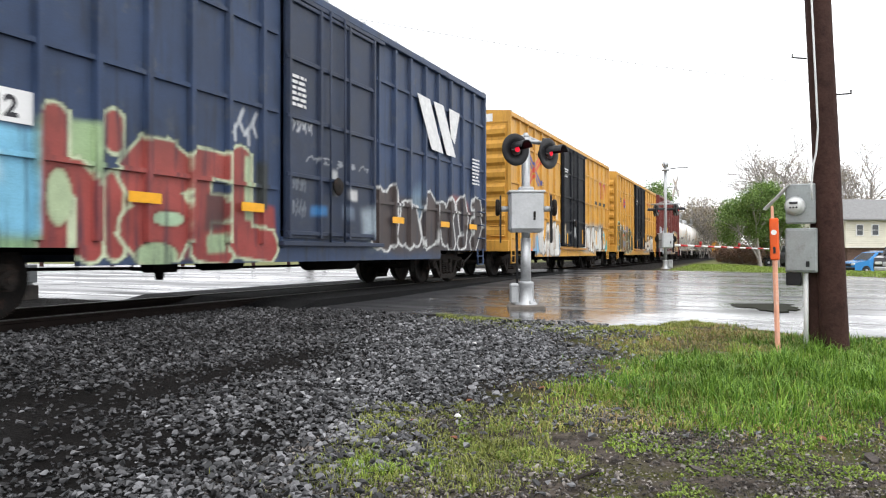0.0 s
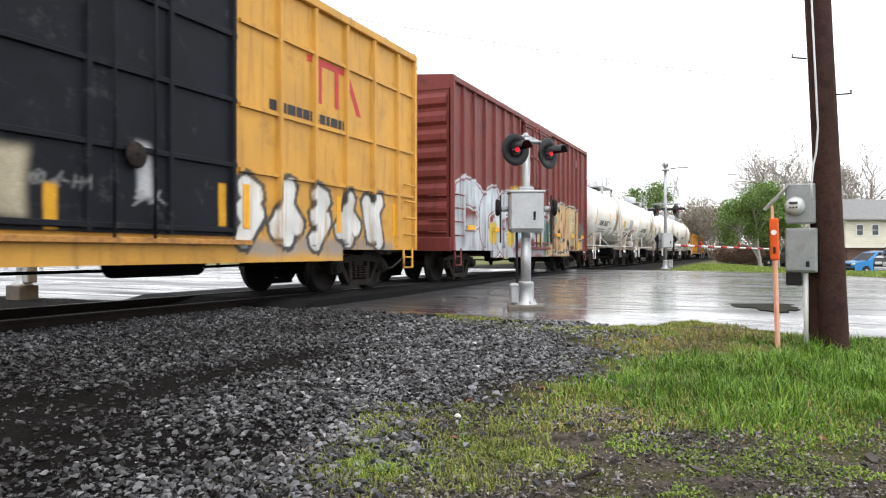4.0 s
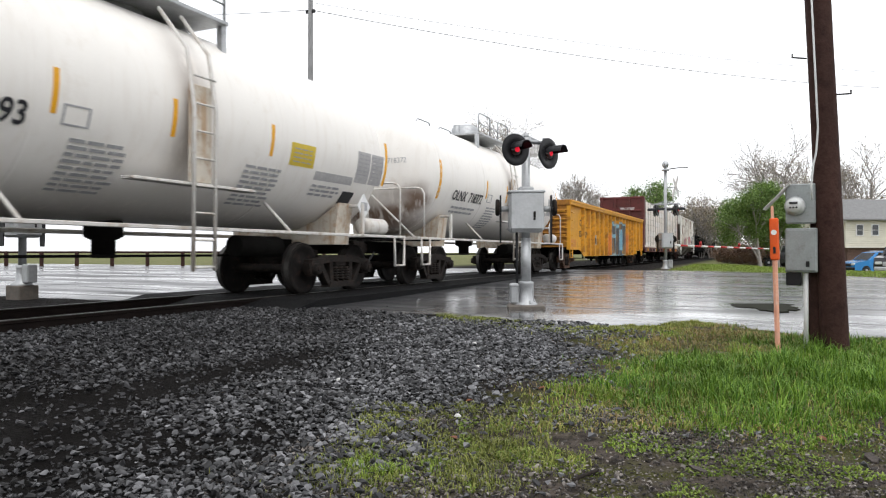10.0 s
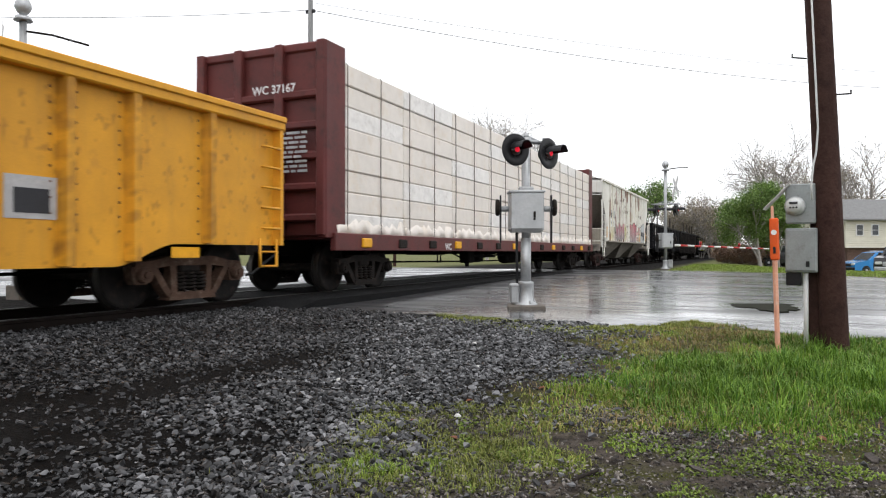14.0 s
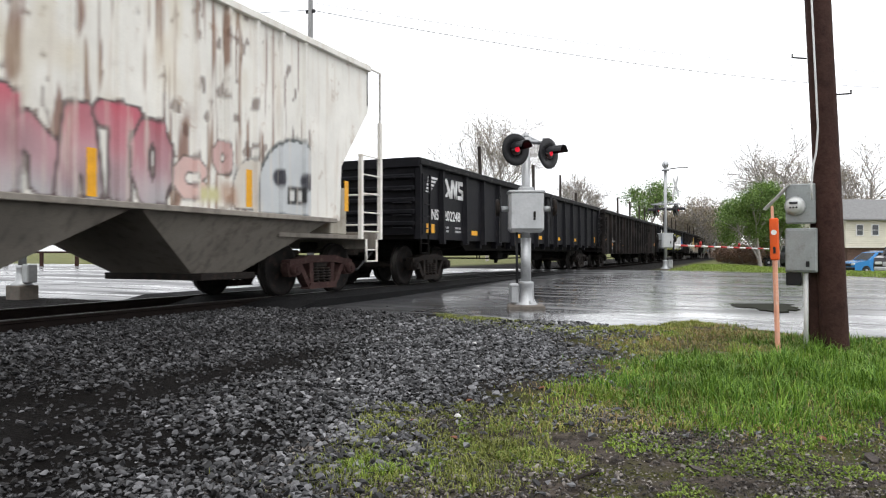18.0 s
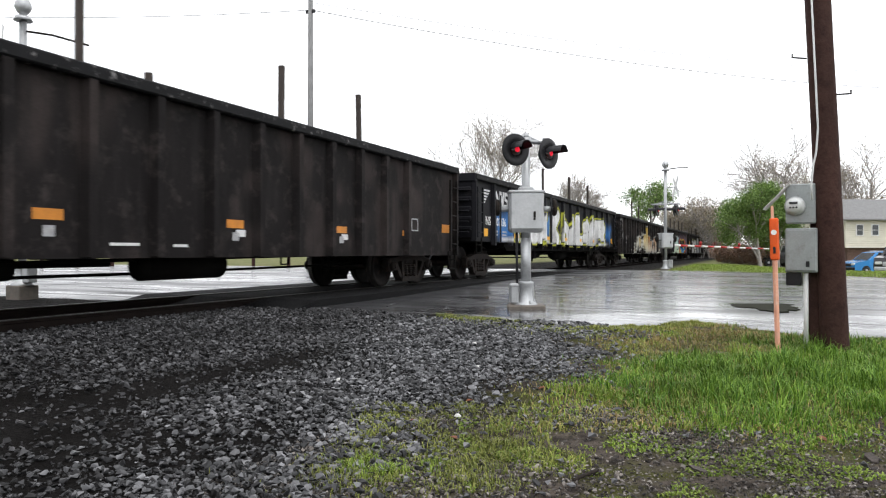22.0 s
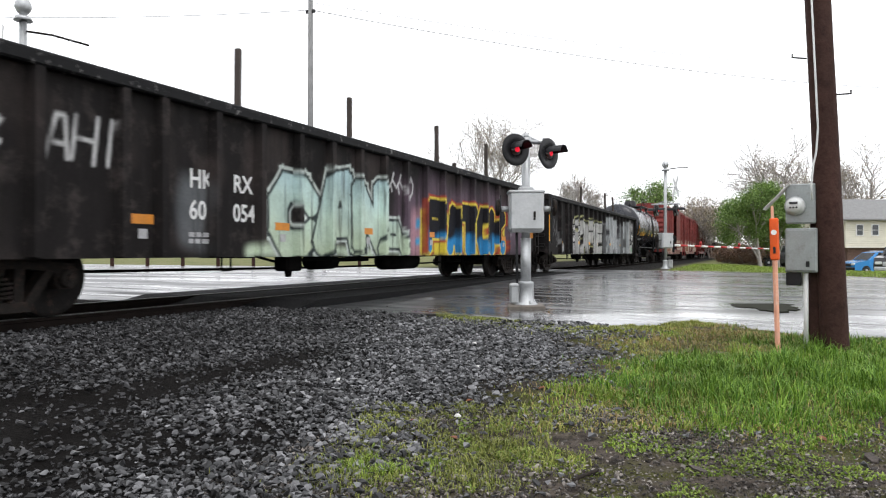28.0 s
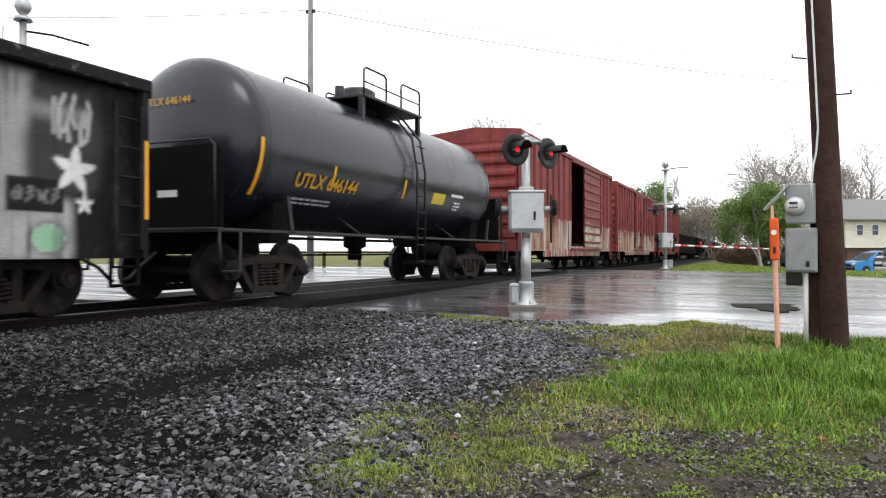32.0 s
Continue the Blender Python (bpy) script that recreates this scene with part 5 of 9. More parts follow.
YP = (0.95, 1.8, 2.6, 3.45, 4.3, 5.2, 10.94, 11.9, 12.9, 13.9, 14.9)
for front, rear, number, seed in ((20.26, 35.73, "5 04 23 0", 3), (37.9, 53.6, "5 05 71 5", 9)):
    first = seed == 3
    car, o, L = boxcar(front, rear, "yellow steel boxcar with a black plug door and white graffiti" if first else "yellow steel boxcar with a black plug door and olive graffiti", M_yellow, M_blackdoor, 5.0, (6.15, 9.9), YP, (4.12, 2.9, 1.95),
        layers=[bands(1.95, 3.45, 3.0, 4.0), patch(2.5, 6.1, 0.70, 0.85, (0.16, 0.36, 0.55), 0.08, 0.7), patch(2.6, 3.5, 0.72, 1.35, (0.16, 0.40, 0.62), 0.12), patch(2.28, 2.5, 0.74, 0.9, (0.80, 0.14, 0.05), 0.03), patch(5.6, 6.1, 0.75, 1.5, (0.16, 0.40, 0.62), 0.12),
                word("7433", [(3.1, 3.98, 0.62, 1.66), (3.9, 4.75, 0.60, 1.78), (4.6, 5.4, 0.60, 1.84), (5.2, 6.0, 0.60, 1.76)], WHITE, (0.66, 0.65, 0.62), (0.13, 0.14, 0.14), None, 0.19, 0.045, seed=3, shade=0.06), patch(4.75, 5.1, 1.15, 1.62, (0.09, 0.08, 0.07), 0.04), patch(4.2, 4.4, 1.2, 1.5, (0.10, 0.09, 0.08), 0.04, 0.8), patch(3.85, 4.0, 1.2, 1.6, (0.70, 0.36, 0.02), 0.03), tag_line("N", 4.9, 5.4, 2.0, 2.5, (0.16, 0.06, 0.04), 0.03), patch(5.45, 5.75, 1.95, 2.45, (0.60, 0.58, 0.52), 0.05, 0.7),
                patch(9.8, 14.1, 0.76, 2.05, (0.30, 0.32, 0.32), 0.12, 0.75), word("776232", (9.8, 14.75, 0.80, 1.95), WHITE, (0.66, 0.66, 0.64), (0.05, 0.05, 0.05), None, 0.20, 0.04, seed=5, shade=0.05), patch(9.2, 10.1, 0.76, 1.3, (0.12, 0.34, 0.30), 0.15, 0.7), patch(14.1, 14.55, 1.15, 1.5, (0.56, 0.30, 0.05), 0.05), patch(14.1, 14.7, 1.56, 1.66, (0.06, 0.42, 0.48), 0.03, 1.0, 0.5), patch(14.55, 14.74, 1.32, 1.6, (0.06, 0.36, 0.42), 0.03), patch(14.74, 15.28, 0.7, 0.86, (0.07, 0.40, 0.46), 0.05), patch(14.86, 15.10, 0.7, 1.12, (0.07, 0.42, 0.48), 0.05), patch(14.84, 14.96, 0.9, 1.35, (0.08, 0.42, 0.46), 0.04, 0.9), patch(15.0, 15.14, 1.05, 1.5, (0.68, 0.33, 0.02), 0.06)] if first else
               [bands(1.85, 3.1, 3.0, 4.0), patch(0.3, 5.2, 0.75, 1.5, (0.12, 0.085, 0.04), 0.25, 0.6),
                word("6012", [(0.18, 1.5, 0.75, 2.38), (0.95, 2.3, 0.70, 2.2), (2.4, 3.9, 0.64, 2.15), (3.8, 5.4, 0.64, 2.15)], (0.075, 0.070, 0.045), (0.12, 0.10, 0.05), (0.46, 0.60, 0.46), None, 0.2, 0.04, seed=9, shade=0), word("O", [(3.3, 4.4, 0.7, 1.5)], (0.10, 0.09, 0.07), (0.12, 0.10, 0.08), (0.46, 0.60, 0.46), None, 0.24, 0.04, seed=2, shade=0), patch(2.0, 2.6, 0.75, 1.75, (0.10, 0.07, 0.09), 0.15, 0.85), patch(1.8, 2.6, 1.68, 1.78, (0.50, 0.10, 0.07), 0.05, 0.9), patch(2.0, 3.1, 1.1, 1.45, (0.22, 0.27, 0.33), 0.12, 0.6), patch(1.15, 1.55, 0.72, 0.95, (0.62, 0.38, 0.02), 0.04), patch(1.4, 1.65, 1.9, 2.2, (0.16, 0.18, 0.24), 0.05), patch(1.95, 2.55, 1.85, 2.2, (0.16, 0.18, 0.24), 0.05), patch(2.75, 3.75, 1.85, 2.2, (0.18, 0.18, 0.22), 0.06),
                patch(9.9, 14.8, 0.72, 1.0, (0.22, 0.23, 0.24), 0.1, 0.8), word("04047", (9.8, 14.4, 0.8, 1.9), WHITE, (0.66, 0.66, 0.64), (0.04, 0.04, 0.04), None, 0.19, 0.08, seed=14, shade=0.05)],
        doorlayers=[patch(6.4, 6.75, 1.15, 1.85, (0.48, 0.42, 0.30), 0.08, 0.8), patch(6.9, 7.06, 1.0, 1.5, (0.62, 0.32, 0.03), 0.02), patch(8.1, 8.35, 1.4, 2.1, (0.50, 0.51, 0.52), 0.06, 0.8), tag_line("543", 6.7, 7.5, 1.45, 1.6, (0.2, 0.2, 0.2), 0.012), tag_line("04", 8.0, 8.6, 1.3, 1.5, (0.3, 0.3, 0.3), 0.012), patch(9.5, 9.65, 1.1, 1.7, (0.62, 0.32, 0.03), 0.02)])
    lettering("FB OX", 0.42, M_textblack, car, on_side(SIDE_X - 0.074, o + 1.85, 2.42), squeeze=1.15)
    lettering(number, 0.42, M_textblack if first else M_textwhite, car, on_side(SIDE_X - 0.074, o + 1.3, 1.98 if first else 2.0), squeeze=1.15)
    part("end_placard", Shape().box(-1.3, 1.0, o - 0.028, o - 0.022, 4.74, 4.98), M_white, car, "peeling white panel on the end")
    small_print(car, o + 1.35, 3.75, 3, M_textblack, 0.45, 0.05, SIDE_X - 0.076, seed=3)
    small_print(car, o + 3.4, 3.2, 3, M_textblack, 0.4, 0.04, SIDE_X - 0.076, seed=4)
    e = o + (13.4 if first else 11.7)
    part("emblem", Shape().box(SIDE_X - 0.078, SIDE_X - 0.072, e, e + 1.3, 3.95, 4.06).box(SIDE_X - 0.078, SIDE_X - 0.072, e + 0.3, e + 0.43, 3.3, 3.95).box(SIDE_X - 0.078, SIDE_X - 0.072, e + 0.85, e + 0.97, 3.3, 3.95).prism([(e + 1.2, 3.95), (e + 1.35, 3.95), (e + 1.75, 3.3), (e + 1.6, 3.3)], SIDE_X - 0.078, SIDE_X - 0.072), M_redpaint, car, "faded red emblem bars")
    small_print(car, e - 1.0, 3.12, 1, M_textblack, 3.0, 0.16, SIDE_X - 0.076, seed=5)
    small_print(car, o + 6.5, 4.0, 4, M_textwhite, 0.6, 0.05, SIDE_X, seed=6)
    for y in (0.8, 4.7, 10.1, 12.6, 14.72):
        plate(car, o + y, o + y + 0.14, 1.1, 1.75, M_reflect, SIDE_X - 0.075)

# maroon boxcar
car, o, L = boxcar(55.65, 70.45, "maroon steel boxcar with silver bubble graffiti and cream letters", M_maroon, M_maroon, 5.08, (5.65, 8.5), (0.75, 1.5, 2.3, 3.1, 3.9, 4.7, 5.4, 8.75, 9.49, 10.23, 10.95, 11.67, 12.39, 13.11, 13.8), (),
    layers=[patch(0.4, 8.5, 0.62, 1.6, (0.34, 0.36, 0.38), 0.12, 0.9), patch(4.6, 6.3, 2.25, 2.75, (0.60, 0.42, 0.05), 0.08), word("DOO", [(0.3, 2.6, 0.64, 2.5), (2.0, 3.9, 0.62, 2.5), (3.2, 5.6, 0.60, 2.52)], (0.42, 0.44, 0.46), (0.46, 0.50, 0.54), (0.15, 0.045, 0.06), (0.58, 0.60, 0.62), 0.21, 0.04, seed=13, shade=0, soft=True), oval(4.5, 1.25, 0.26, 0.34, (0.58, 0.42, 0.05)), oval(2.95, 1.3, 0.25, 0.33, (0.58, 0.42, 0.05)), patch(4.9, 5.4, 0.75, 1.05, (0.18, 0.06, 0.09), 0.12), patch(5.1, 5.3, 1.1, 1.6, (0.30, 0.50, 0.54), 0.12), oval(5.62, 2.62, 0.14, 0.22, (0.58, 0.42, 0.05)),
            patch(8.3, 8.8, 0.66, 2.1, (0.06, 0.14, 0.11), 0.15), patch(13.6, 14.3, 0.9, 1.9, (0.09, 0.17, 0.14), 0.12, 0.85), patch(8.5, 12.1, 0.60, 1.2, (0.44, 0.29, 0.15), 0.08),
            word("JRBAFIL", [(8.55, 9.55, 0.62, 2.46), (9.45, 10.30, 0.75, 2.46), (10.25, 11.15, 0.80, 2.56), (11.15, 12.0, 0.80, 2.46), (11.8, 12.5, 0.80, 2.56), (12.45, 13.05, 0.80, 2.52), (13.0, 13.9, 0.85, 2.50)], (0.47, 0.30, 0.16), (0.50, 0.36, 0.20), (0.030, 0.026, 0.022), (0.55, 0.56, 0.52), 0.20, 0.05, seed=22, shade=0.09), oval(9.85, 1.95, 0.16, 0.16, (0.07, 0.19, 0.18)), oval(10.75, 1.22, 0.2, 0.10, (0.30, 0.42, 0.34), 0.03, (0.03, 0.03, 0.03)), patch(9.0, 9.35, 1.0, 1.3, (0.05, 0.05, 0.045), 0.06), patch(11.9, 12.4, 1.0, 2.4, (0.50, 0.46, 0.28), 0.05, 0.75), patch(12.9, 13.5, 0.65, 0.8, (0.06, 0.06, 0.06), 0.05), patch(13.3, 13.7, 0.82, 1.15, (0.62, 0.40, 0.03), 0.03)],
    doorlayers=[patch(5.7, 8.4, 0.9, 1.7, (0.34, 0.36, 0.38), 0.1), word("OE", [(5.2, 6.9, 1.0, 2.36), (6.8, 8.3, 0.95, 2.15)], (0.40, 0.42, 0.45), (0.40, 0.50, 0.53), (0.14, 0.05, 0.07), (0.56, 0.57, 0.58), 0.2, 0.05, seed=15, shade=0.05, soft=True), patch(6.35, 7.0, 2.1, 2.4, (0.55, 0.38, 0.03), 0.08), patch(6.0, 6.4, 1.75, 2.2, (0.30, 0.50, 0.54), 0.12), patch(7.0, 7.5, 1.2, 1.7, (0.30, 0.50, 0.52), 0.12), patch(7.3, 7.6, 0.95, 1.3, (0.55, 0.40, 0.03), 0.08), patch(6.9, 7.5, 1.35, 1.5, (0.16, 0.05, 0.06), 0.08), patch(6.4, 6.7, 0.98, 1.25, (0.16, 0.06, 0.06), 0.06), patch(7.9, 8.6, 0.95, 1.9, (0.05, 0.12, 0.10), 0.15), tag_line("0110", 7.3, 8.3, 1.5, 2.0, (0.45, 0.45, 0.46), 0.03)])
for y in (0.9, 3.0, 9.7, 11.9, 13.6):
    plate(car, o + y, o + y + 0.5, 1.33, 1.46, M_reflect)
small_print(car, o + 5.9, 3.7, 5, M_textwhite, 0.4, 0.05, SIDE_X + 0.02, seed=8)
part("placard_holder", Shape().box(SIDE_X, SIDE_X + 0.02, o + 12.5, o + 12.85, 4.2, 4.5, 0.01), M_maroon, car)


# ---------- white tank cars ----------
def tank_car(front, rear, label, paint, frame_mat, text, textmat, R, zc, black=False, seed=0):
    car, L = car_thing("tank_car", label, front, rear)
    h = L / 2
    t = h - (0.62 if black else 0.46)
    prof = [(0.0, -t), (R * 0.08, -t + 0.004)] + [(R * math.sin(a), -t + 0.62 * (1 - math.cos(a))) for a in np.linspace(0.15, math.pi / 2, 8)] + [(R, y) for y in np.linspace(-t + 0.9, t - 0.9, 6)] + [(R * math.sin(a), t - 0.62 * (1 - math.cos(a))) for a in np.linspace(math.pi / 2, 0.15, 8)] + [(0.0, t)]
    if not black:
        prof = [q for q in prof if q[0] < R - 1e-6] and [(0.0, -t), (R * 0.08, -t + 0.004)] + [(R * math.sin(a), -t + 0.62 * (1 - math.cos(a))) for a in np.linspace(0.12, math.pi / 2, 16)] + [(R, y) for y in np.linspace(-t + 0.66, t - 0.66, 90)] + [(R * math.sin(a), t - 0.62 * (1 - math.cos(a))) for a in np.linspace(math.pi / 2, 0.12, 16)] + [(0.0, t)]
    me = Shape().lathe(prof, (0, 0, zc), "Y", 84 if not black else 56).mesh("tank")
    if not black:
        def spill(y, z):
            """Brown product stains that run down from the ends and the manway; the belly is browner all along."""
            wob = 0.08 * np.sin(z * 5 + seed) + 0.05 * np.sin(z * 13 + seed * 2)
            k = np.exp(-((np.abs(y) - (t - 0.22 - wob)) / (0.13 + 0.16 * step(2.6, 1.4, z))) ** 2) * step(2.6, 2.0, z) * (1.0 if seed % 2 == 0 else 0.75)
            m = np.exp(-((y - 0.15 + wob * 0.5) / 0.30) ** 2) * step(4.0, 3.0, z) * step(1.5, 2.1, z) * 0.45
            e = step(-t + 1.0, -t + 0.3, y) * step(2.3, 1.3, z + wob) * 0.55 + step(1.75, 1.25, z) * 0.22
            return np.tile(np.array((0.12, 0.06, 0.030)), (len(y), 1)), np.clip(np.maximum(np.maximum(k, m), e), 0, 0.92)

        spray_on(me, [spill])
    tank = part("tank", me, paint, car)
    for y in ((-t + 0.75, t - 0.75) if black else (-t + 0.75, -t * 0.36, t * 0.36, t - 0.75)):
        part("weld_band", Shape().lathe([(R, y - 0.02), (R + 0.006, y - 0.015), (R + 0.006, y + 0.015), (R, y + 0.02)], (0, 0, zc), "Y", 56), paint, tank)

    def on_tank(y, ang, dr=0.012):
        c, s_ = math.cos(ang), math.sin(ang)
        x, z = (R + dr) * c, zc + (R + dr) * s_
        return Matrix(((0, -s_, c, x), (1, 0, 0, y), (0, c, s_, z), (0, 0, 0, 1)))

    def decal(y0, y1, a0, a1, mat, name="decal", label=""):
        n = 6
        v, f = [], []
        for k in range(n + 1):
            a = a0 + (a1 - a0) * k / n
            for dr in (0.0, 0.006):
                for y in (y0, y1):
                    v.append(((R + dr) * math.cos(a), y, zc + (R + dr) * math.sin(a)))
        for k in range(n):
            b = k * 4
            f += [(b + 2, b + 3, b + 7, b + 6), (b, b + 4, b + 5, b + 1), (b, b + 2, b + 6, b + 4), (b + 1, b + 5, b + 7, b + 3)]
        f += [(0, 1, 3, 2), (n * 4, n * 4 + 2, n * 4 + 3, n * 4 + 1)]
        return part(name, Shape().add(v, f), mat, tank, label)

    def print_block(y, ang, rows, w, mat, hh=0.045, gap=0.085, sd=0):
        rng = random.Random(sd + seed)
        for i in range(rows):
            s = Shape()
            a = 0.0
            while a < w * 0.9:
                b = a + rng.uniform(0.1, 0.26)
                s.box(a, min(b, w), -hh / 2, hh / 2, 0, 0.003)
                a = b + 0.04
            part("small_print", s, mat, tank, at=on_tank(y, ang - i * gap / R))

    if black:
        lettering(text, 0.36, textmat, tank, on_tank(-4.10, -0.46), bold=0.008, squeeze=0.95)
        print_block(-4.0, -0.62, 2, 1.2, M_textgrey)
        decal(-5.10, -5.02, -0.64, 0.02, M_reflect, "reflector")
        decal(-3.0, -2.94, -0.46, -0.14, M_reflect, "reflector")
        decal(-0.22, -0.15, -0.42, -0.13, M_reflect, "reflector")
        decal(1.30, 2.0, -0.43, -0.24, M_placard, "placard")
        decal(2.35, 3.1, -0.26, -0.21, M_textwhite, "reflector")
        print_block(2.6, -0.36, 3, 0.4, M_textwhite)
        lettering(text, 0.17, textmat, tank, on_end(-0.55, -t + 0.035, zc + 0.55))
        part("handrail_plate", Shape().box(0.35, 0.72, -h + 0.085, -h + 0.09, 1.55, 1.65), M_white, car, "small white plate on the end rail")
    else:
        mark, number = text.split()
        lettering(mark, 0.37, textmat, tank, on_tank(-4.18, -0.40), bold=0.006, squeeze=0.86)
        lettering(number, 0.37, textmat, tank, on_tank(-3.10, -0.40), bold=0.006, squeeze=0.86)
        print_block(-4.0, -0.53, 2, 1.7, M_textgrey, 0.06, 0.13, sd=1)
        print_block(-1.6, -0.45, 9, 0.8, M_textgrey, sd=2)
        print_block(1.35, -0.42, 9, 0.85, M_textgrey, sd=3)
        for a0, a1 in ((-0.35, -0.335), (-0.205, -0.19)):
            decal(-1.75, -1.40, a0, a1, M_textgrey, "stencil_frame")
        for y in (-1.75, -1.425):
            decal(y, y + 0.025, -0.335, -0.205, M_textgrey, "stencil_frame")
        decal(-5.09, -4.98, -0.43, 0.2, M_reflect, "reflector")
        for y in (-1.90, -0.20, 1.82):
            decal(y, y + 0.07, -0.28, 0.05, M_reflect, "reflector")
        decal(2.35, 3.02, -0.33, -0.08, M_placard, "placard", "yellow printed warning placard")
        print_block(2.42, -0.14, 4, 0.5, M_textgrey, 0.02, 0.07, sd=6)
        decal(5.46, 5.55, -0.39, 0.2, M_reflect, "reflector")
        decal(3.14, 4.36, -0.45, -0.345, M_decalgrey, "placard", "grey printed band")
        print_block(3.16, -0.52, 3, 0.9, M_textgrey, sd=5)
        for y in (4.42, 4.93):
            decal(y, y + 0.46, -0.40, 0.0, M_decalgrey, "placard", "grey printed data panel")
            print_block(y + 0.03, -0.04, 6, 0.4, M_textgrey, 0.02, 0.075, sd=int(y * 10))
        decal(4.2, 4.6, -0.72, -0.54, M_textblack, "placard")
        lettering(mark + " " + number, 0.17, M_textgrey, tank, on_end(-0.1, -t + 0.03, zc + 0.18))
    # side walk sill, bolsters, saddles
    fm = frame_mat
    part("side_sill", Shape().box(SIDE_X - 0.1, SIDE_X - 0.04, -h + 0.05, h - 0.05, 1.045, 1.095, 0.008), fm, car)
    part("side_sill", Shape().box(-SIDE_X + 0.03, -SIDE_X + 0.1, -h + 0.05, h - 0.05, 1.04, 1.11, 0.008), fm, car)
    for d in (-1, 1):
        y = d * (h - 1.9)
        part("saddle", Shape().prism([(-1.15, 0.9), (1.15, 0.9), (1.25, zc - R * 0.66), (0.7, zc - R * 0.9), (-0.7, zc - R * 0.9), (-1.25, zc - R * 0.66)], y - 0.25, y + 0.25, "Y"), M_under if black else M_kick, car)
        a, b = sorted((d * (h - 1.25), d * (h - 0.02)))
        part("end_platform", Shape().box(-SIDE_X + 0.12, SIDE_X - 0.12, a, b, 1.02, 1.05, 0.01), M_under, car)
        part("end_beam", Shape().box(-SIDE_X + 0.03, SIDE_X - 0.03, min(d * h, d * (h - 0.07)), max(d * h, d * (h - 0.07)), 1.03, 1.10, 0.01), fm, car)
        for x in (-1, 1):
            X = x * (SIDE_X - 0.07)
            part("ladder_step", Shape().pipe([(X + x * 0.03, d * (h - 0.48), 1.05), (X + x * 0.03, d * (h - 0.46), 0.48), (X + x * 0.03, d * (h - 0.06), 0.48), (X + x * 0.03, d * (h - 0.04), 1.05)], 0.022, 6), fm, car)
            part("jacking_brace", Shape().box(X - 0.03, X + 0.03, d * (h - 1.74) - 0.05, d * (h - 1.74) + 0.05, 1.05, 1.68, 0.01).box(X - 0.35 if x > 0 else X, X if x > 0 else X + 0.35, d * (h - 1.74) - 0.04, d * (h - 1.74) + 0.04, 1.60, 1.66, 0.01) if not black else Shape().prism([(d * (h - 1.79), 1.06), (d * (h - 1.70), 1.06), (d * (h - 1.58), 1.65), (d * (h - 1.66), 1.65)], X - 0.03, X + 0.03), fm, car)
        if black:
            part("end_grab", Shape().pipe([(-1.4, d * (h - 0.1), 1.06), (-1.4, d * (h - 0.1), 2.27), (-1.3, d * (h - 0.1), 2.36), (1.3, d * (h - 0.1), 2.36), (1.4, d * (h - 0.1), 2.27), (1.4, d * (h - 0.1), 1.06)], 0.018, 6), fm, car)
            part("head_shield", Shape().prism([(-1.36, 1.06), (1.36, 1.06), (1.36, 2.2), (1.28, 2.32), (-1.28, 2.32), (-1.36, 2.2)], min(d * (h - 0.30), d * (h - 0.33)), max(d * (h - 0.30), d * (h - 0.33)), "Y"), M_under, car, "black steel shield over the lower tank head")
            continue
        e = d * (h - (0.30 if d < 0 else 0.12))
        w = SIDE_X - 0.10
        cr = part("cross_rail", Shape().pipe([(-w, e, 1.06), (-w, e, 2.08), (-w + 0.06, e, 2.18), (-w + 0.18, e, 2.22), (w - 0.18, e, 2.22), (w - 0.06, e, 2.18), (w, e, 2.08), (w, e, 1.06)], 0.022, 6), fm, car)
        for x in (-1, 1):
            part("rail_brace", Shape().pipe([(0, e, 2.2), (x * 1.15, e - d * 0.25, 1.06)], 0.024, 6), fm, cr)
        part("rail_post", Shape().box(-0.035, 0.035, e - 0.015, e + 0.015, 1.05, 2.2, 0.005), fm, cr)
    for y in (-2.28, 2.28):
        part("outrigger", Shape().pipe([(SIDE_X - 0.08, y, 1.08), (R * 0.70, y - 0.08, zc - R * 0.74)], 0.026, 6), fm, car)
    if not black:
        part("air_reservoir", Shape().lathe([(0.0, -0.45), (0.12, -0.44), (0.17, -0.38), (0.17, 0.38), (0.12, 0.44), (0.0, 0.45)], (SIDE_X - 0.28, h - 1.0, 1.26), "Y", 18), fm, car)
        part("placard_holder", Shape().prism([(h - 1.92, 1.62), (h - 1.68, 1.86), (h - 1.44, 1.62), (h - 1.68, 1.38)], SIDE_X - 0.08, SIDE_X - 0.06), M_white, car, "white diamond-shaped placard holder")
        part("placard_print", Shape().box(SIDE_X - 0.059, SIDE_X - 0.055, h - 1.79, h - 1.57, 1.54, 1.70), M_textgrey, car)
    # ladder up to the top platform
    lx = R + 0.16
    s = Shape()
    for y in (0.0, 0.40):
        s.pipe([(lx - 0.02, y, 0.50), (lx + 0.0, y, zc), (lx * 0.92, y, zc + R * 0.52), (lx * 0.62, y, zc + R * 0.92)], 0.028, 6)
    for z in np.arange(0.55, zc + 0.7, 0.36):
        s.pipe([(lx - 0.01, 0.0, z), (lx - 0.01, 0.40, z)], 0.016, 6)
    part("ladder", s, fm, car)
    if not black:
        part("ladder_back", Shape().box(lx - 0.1, lx - 0.085, -0.01, 0.41, zc - 0.98, zc + 0.32, 0.01), M_kick, car, "rust-stained white kick plate behind the ladder")
        part("walkway", Shape().box(SIDE_X - 0.18, SIDE_X + 0.02, -0.95, 1.30, zc - 1.03, zc - 0.99, 0.008), fm, car)
    top = zc + R
    pm = M_galv if not black else M_black
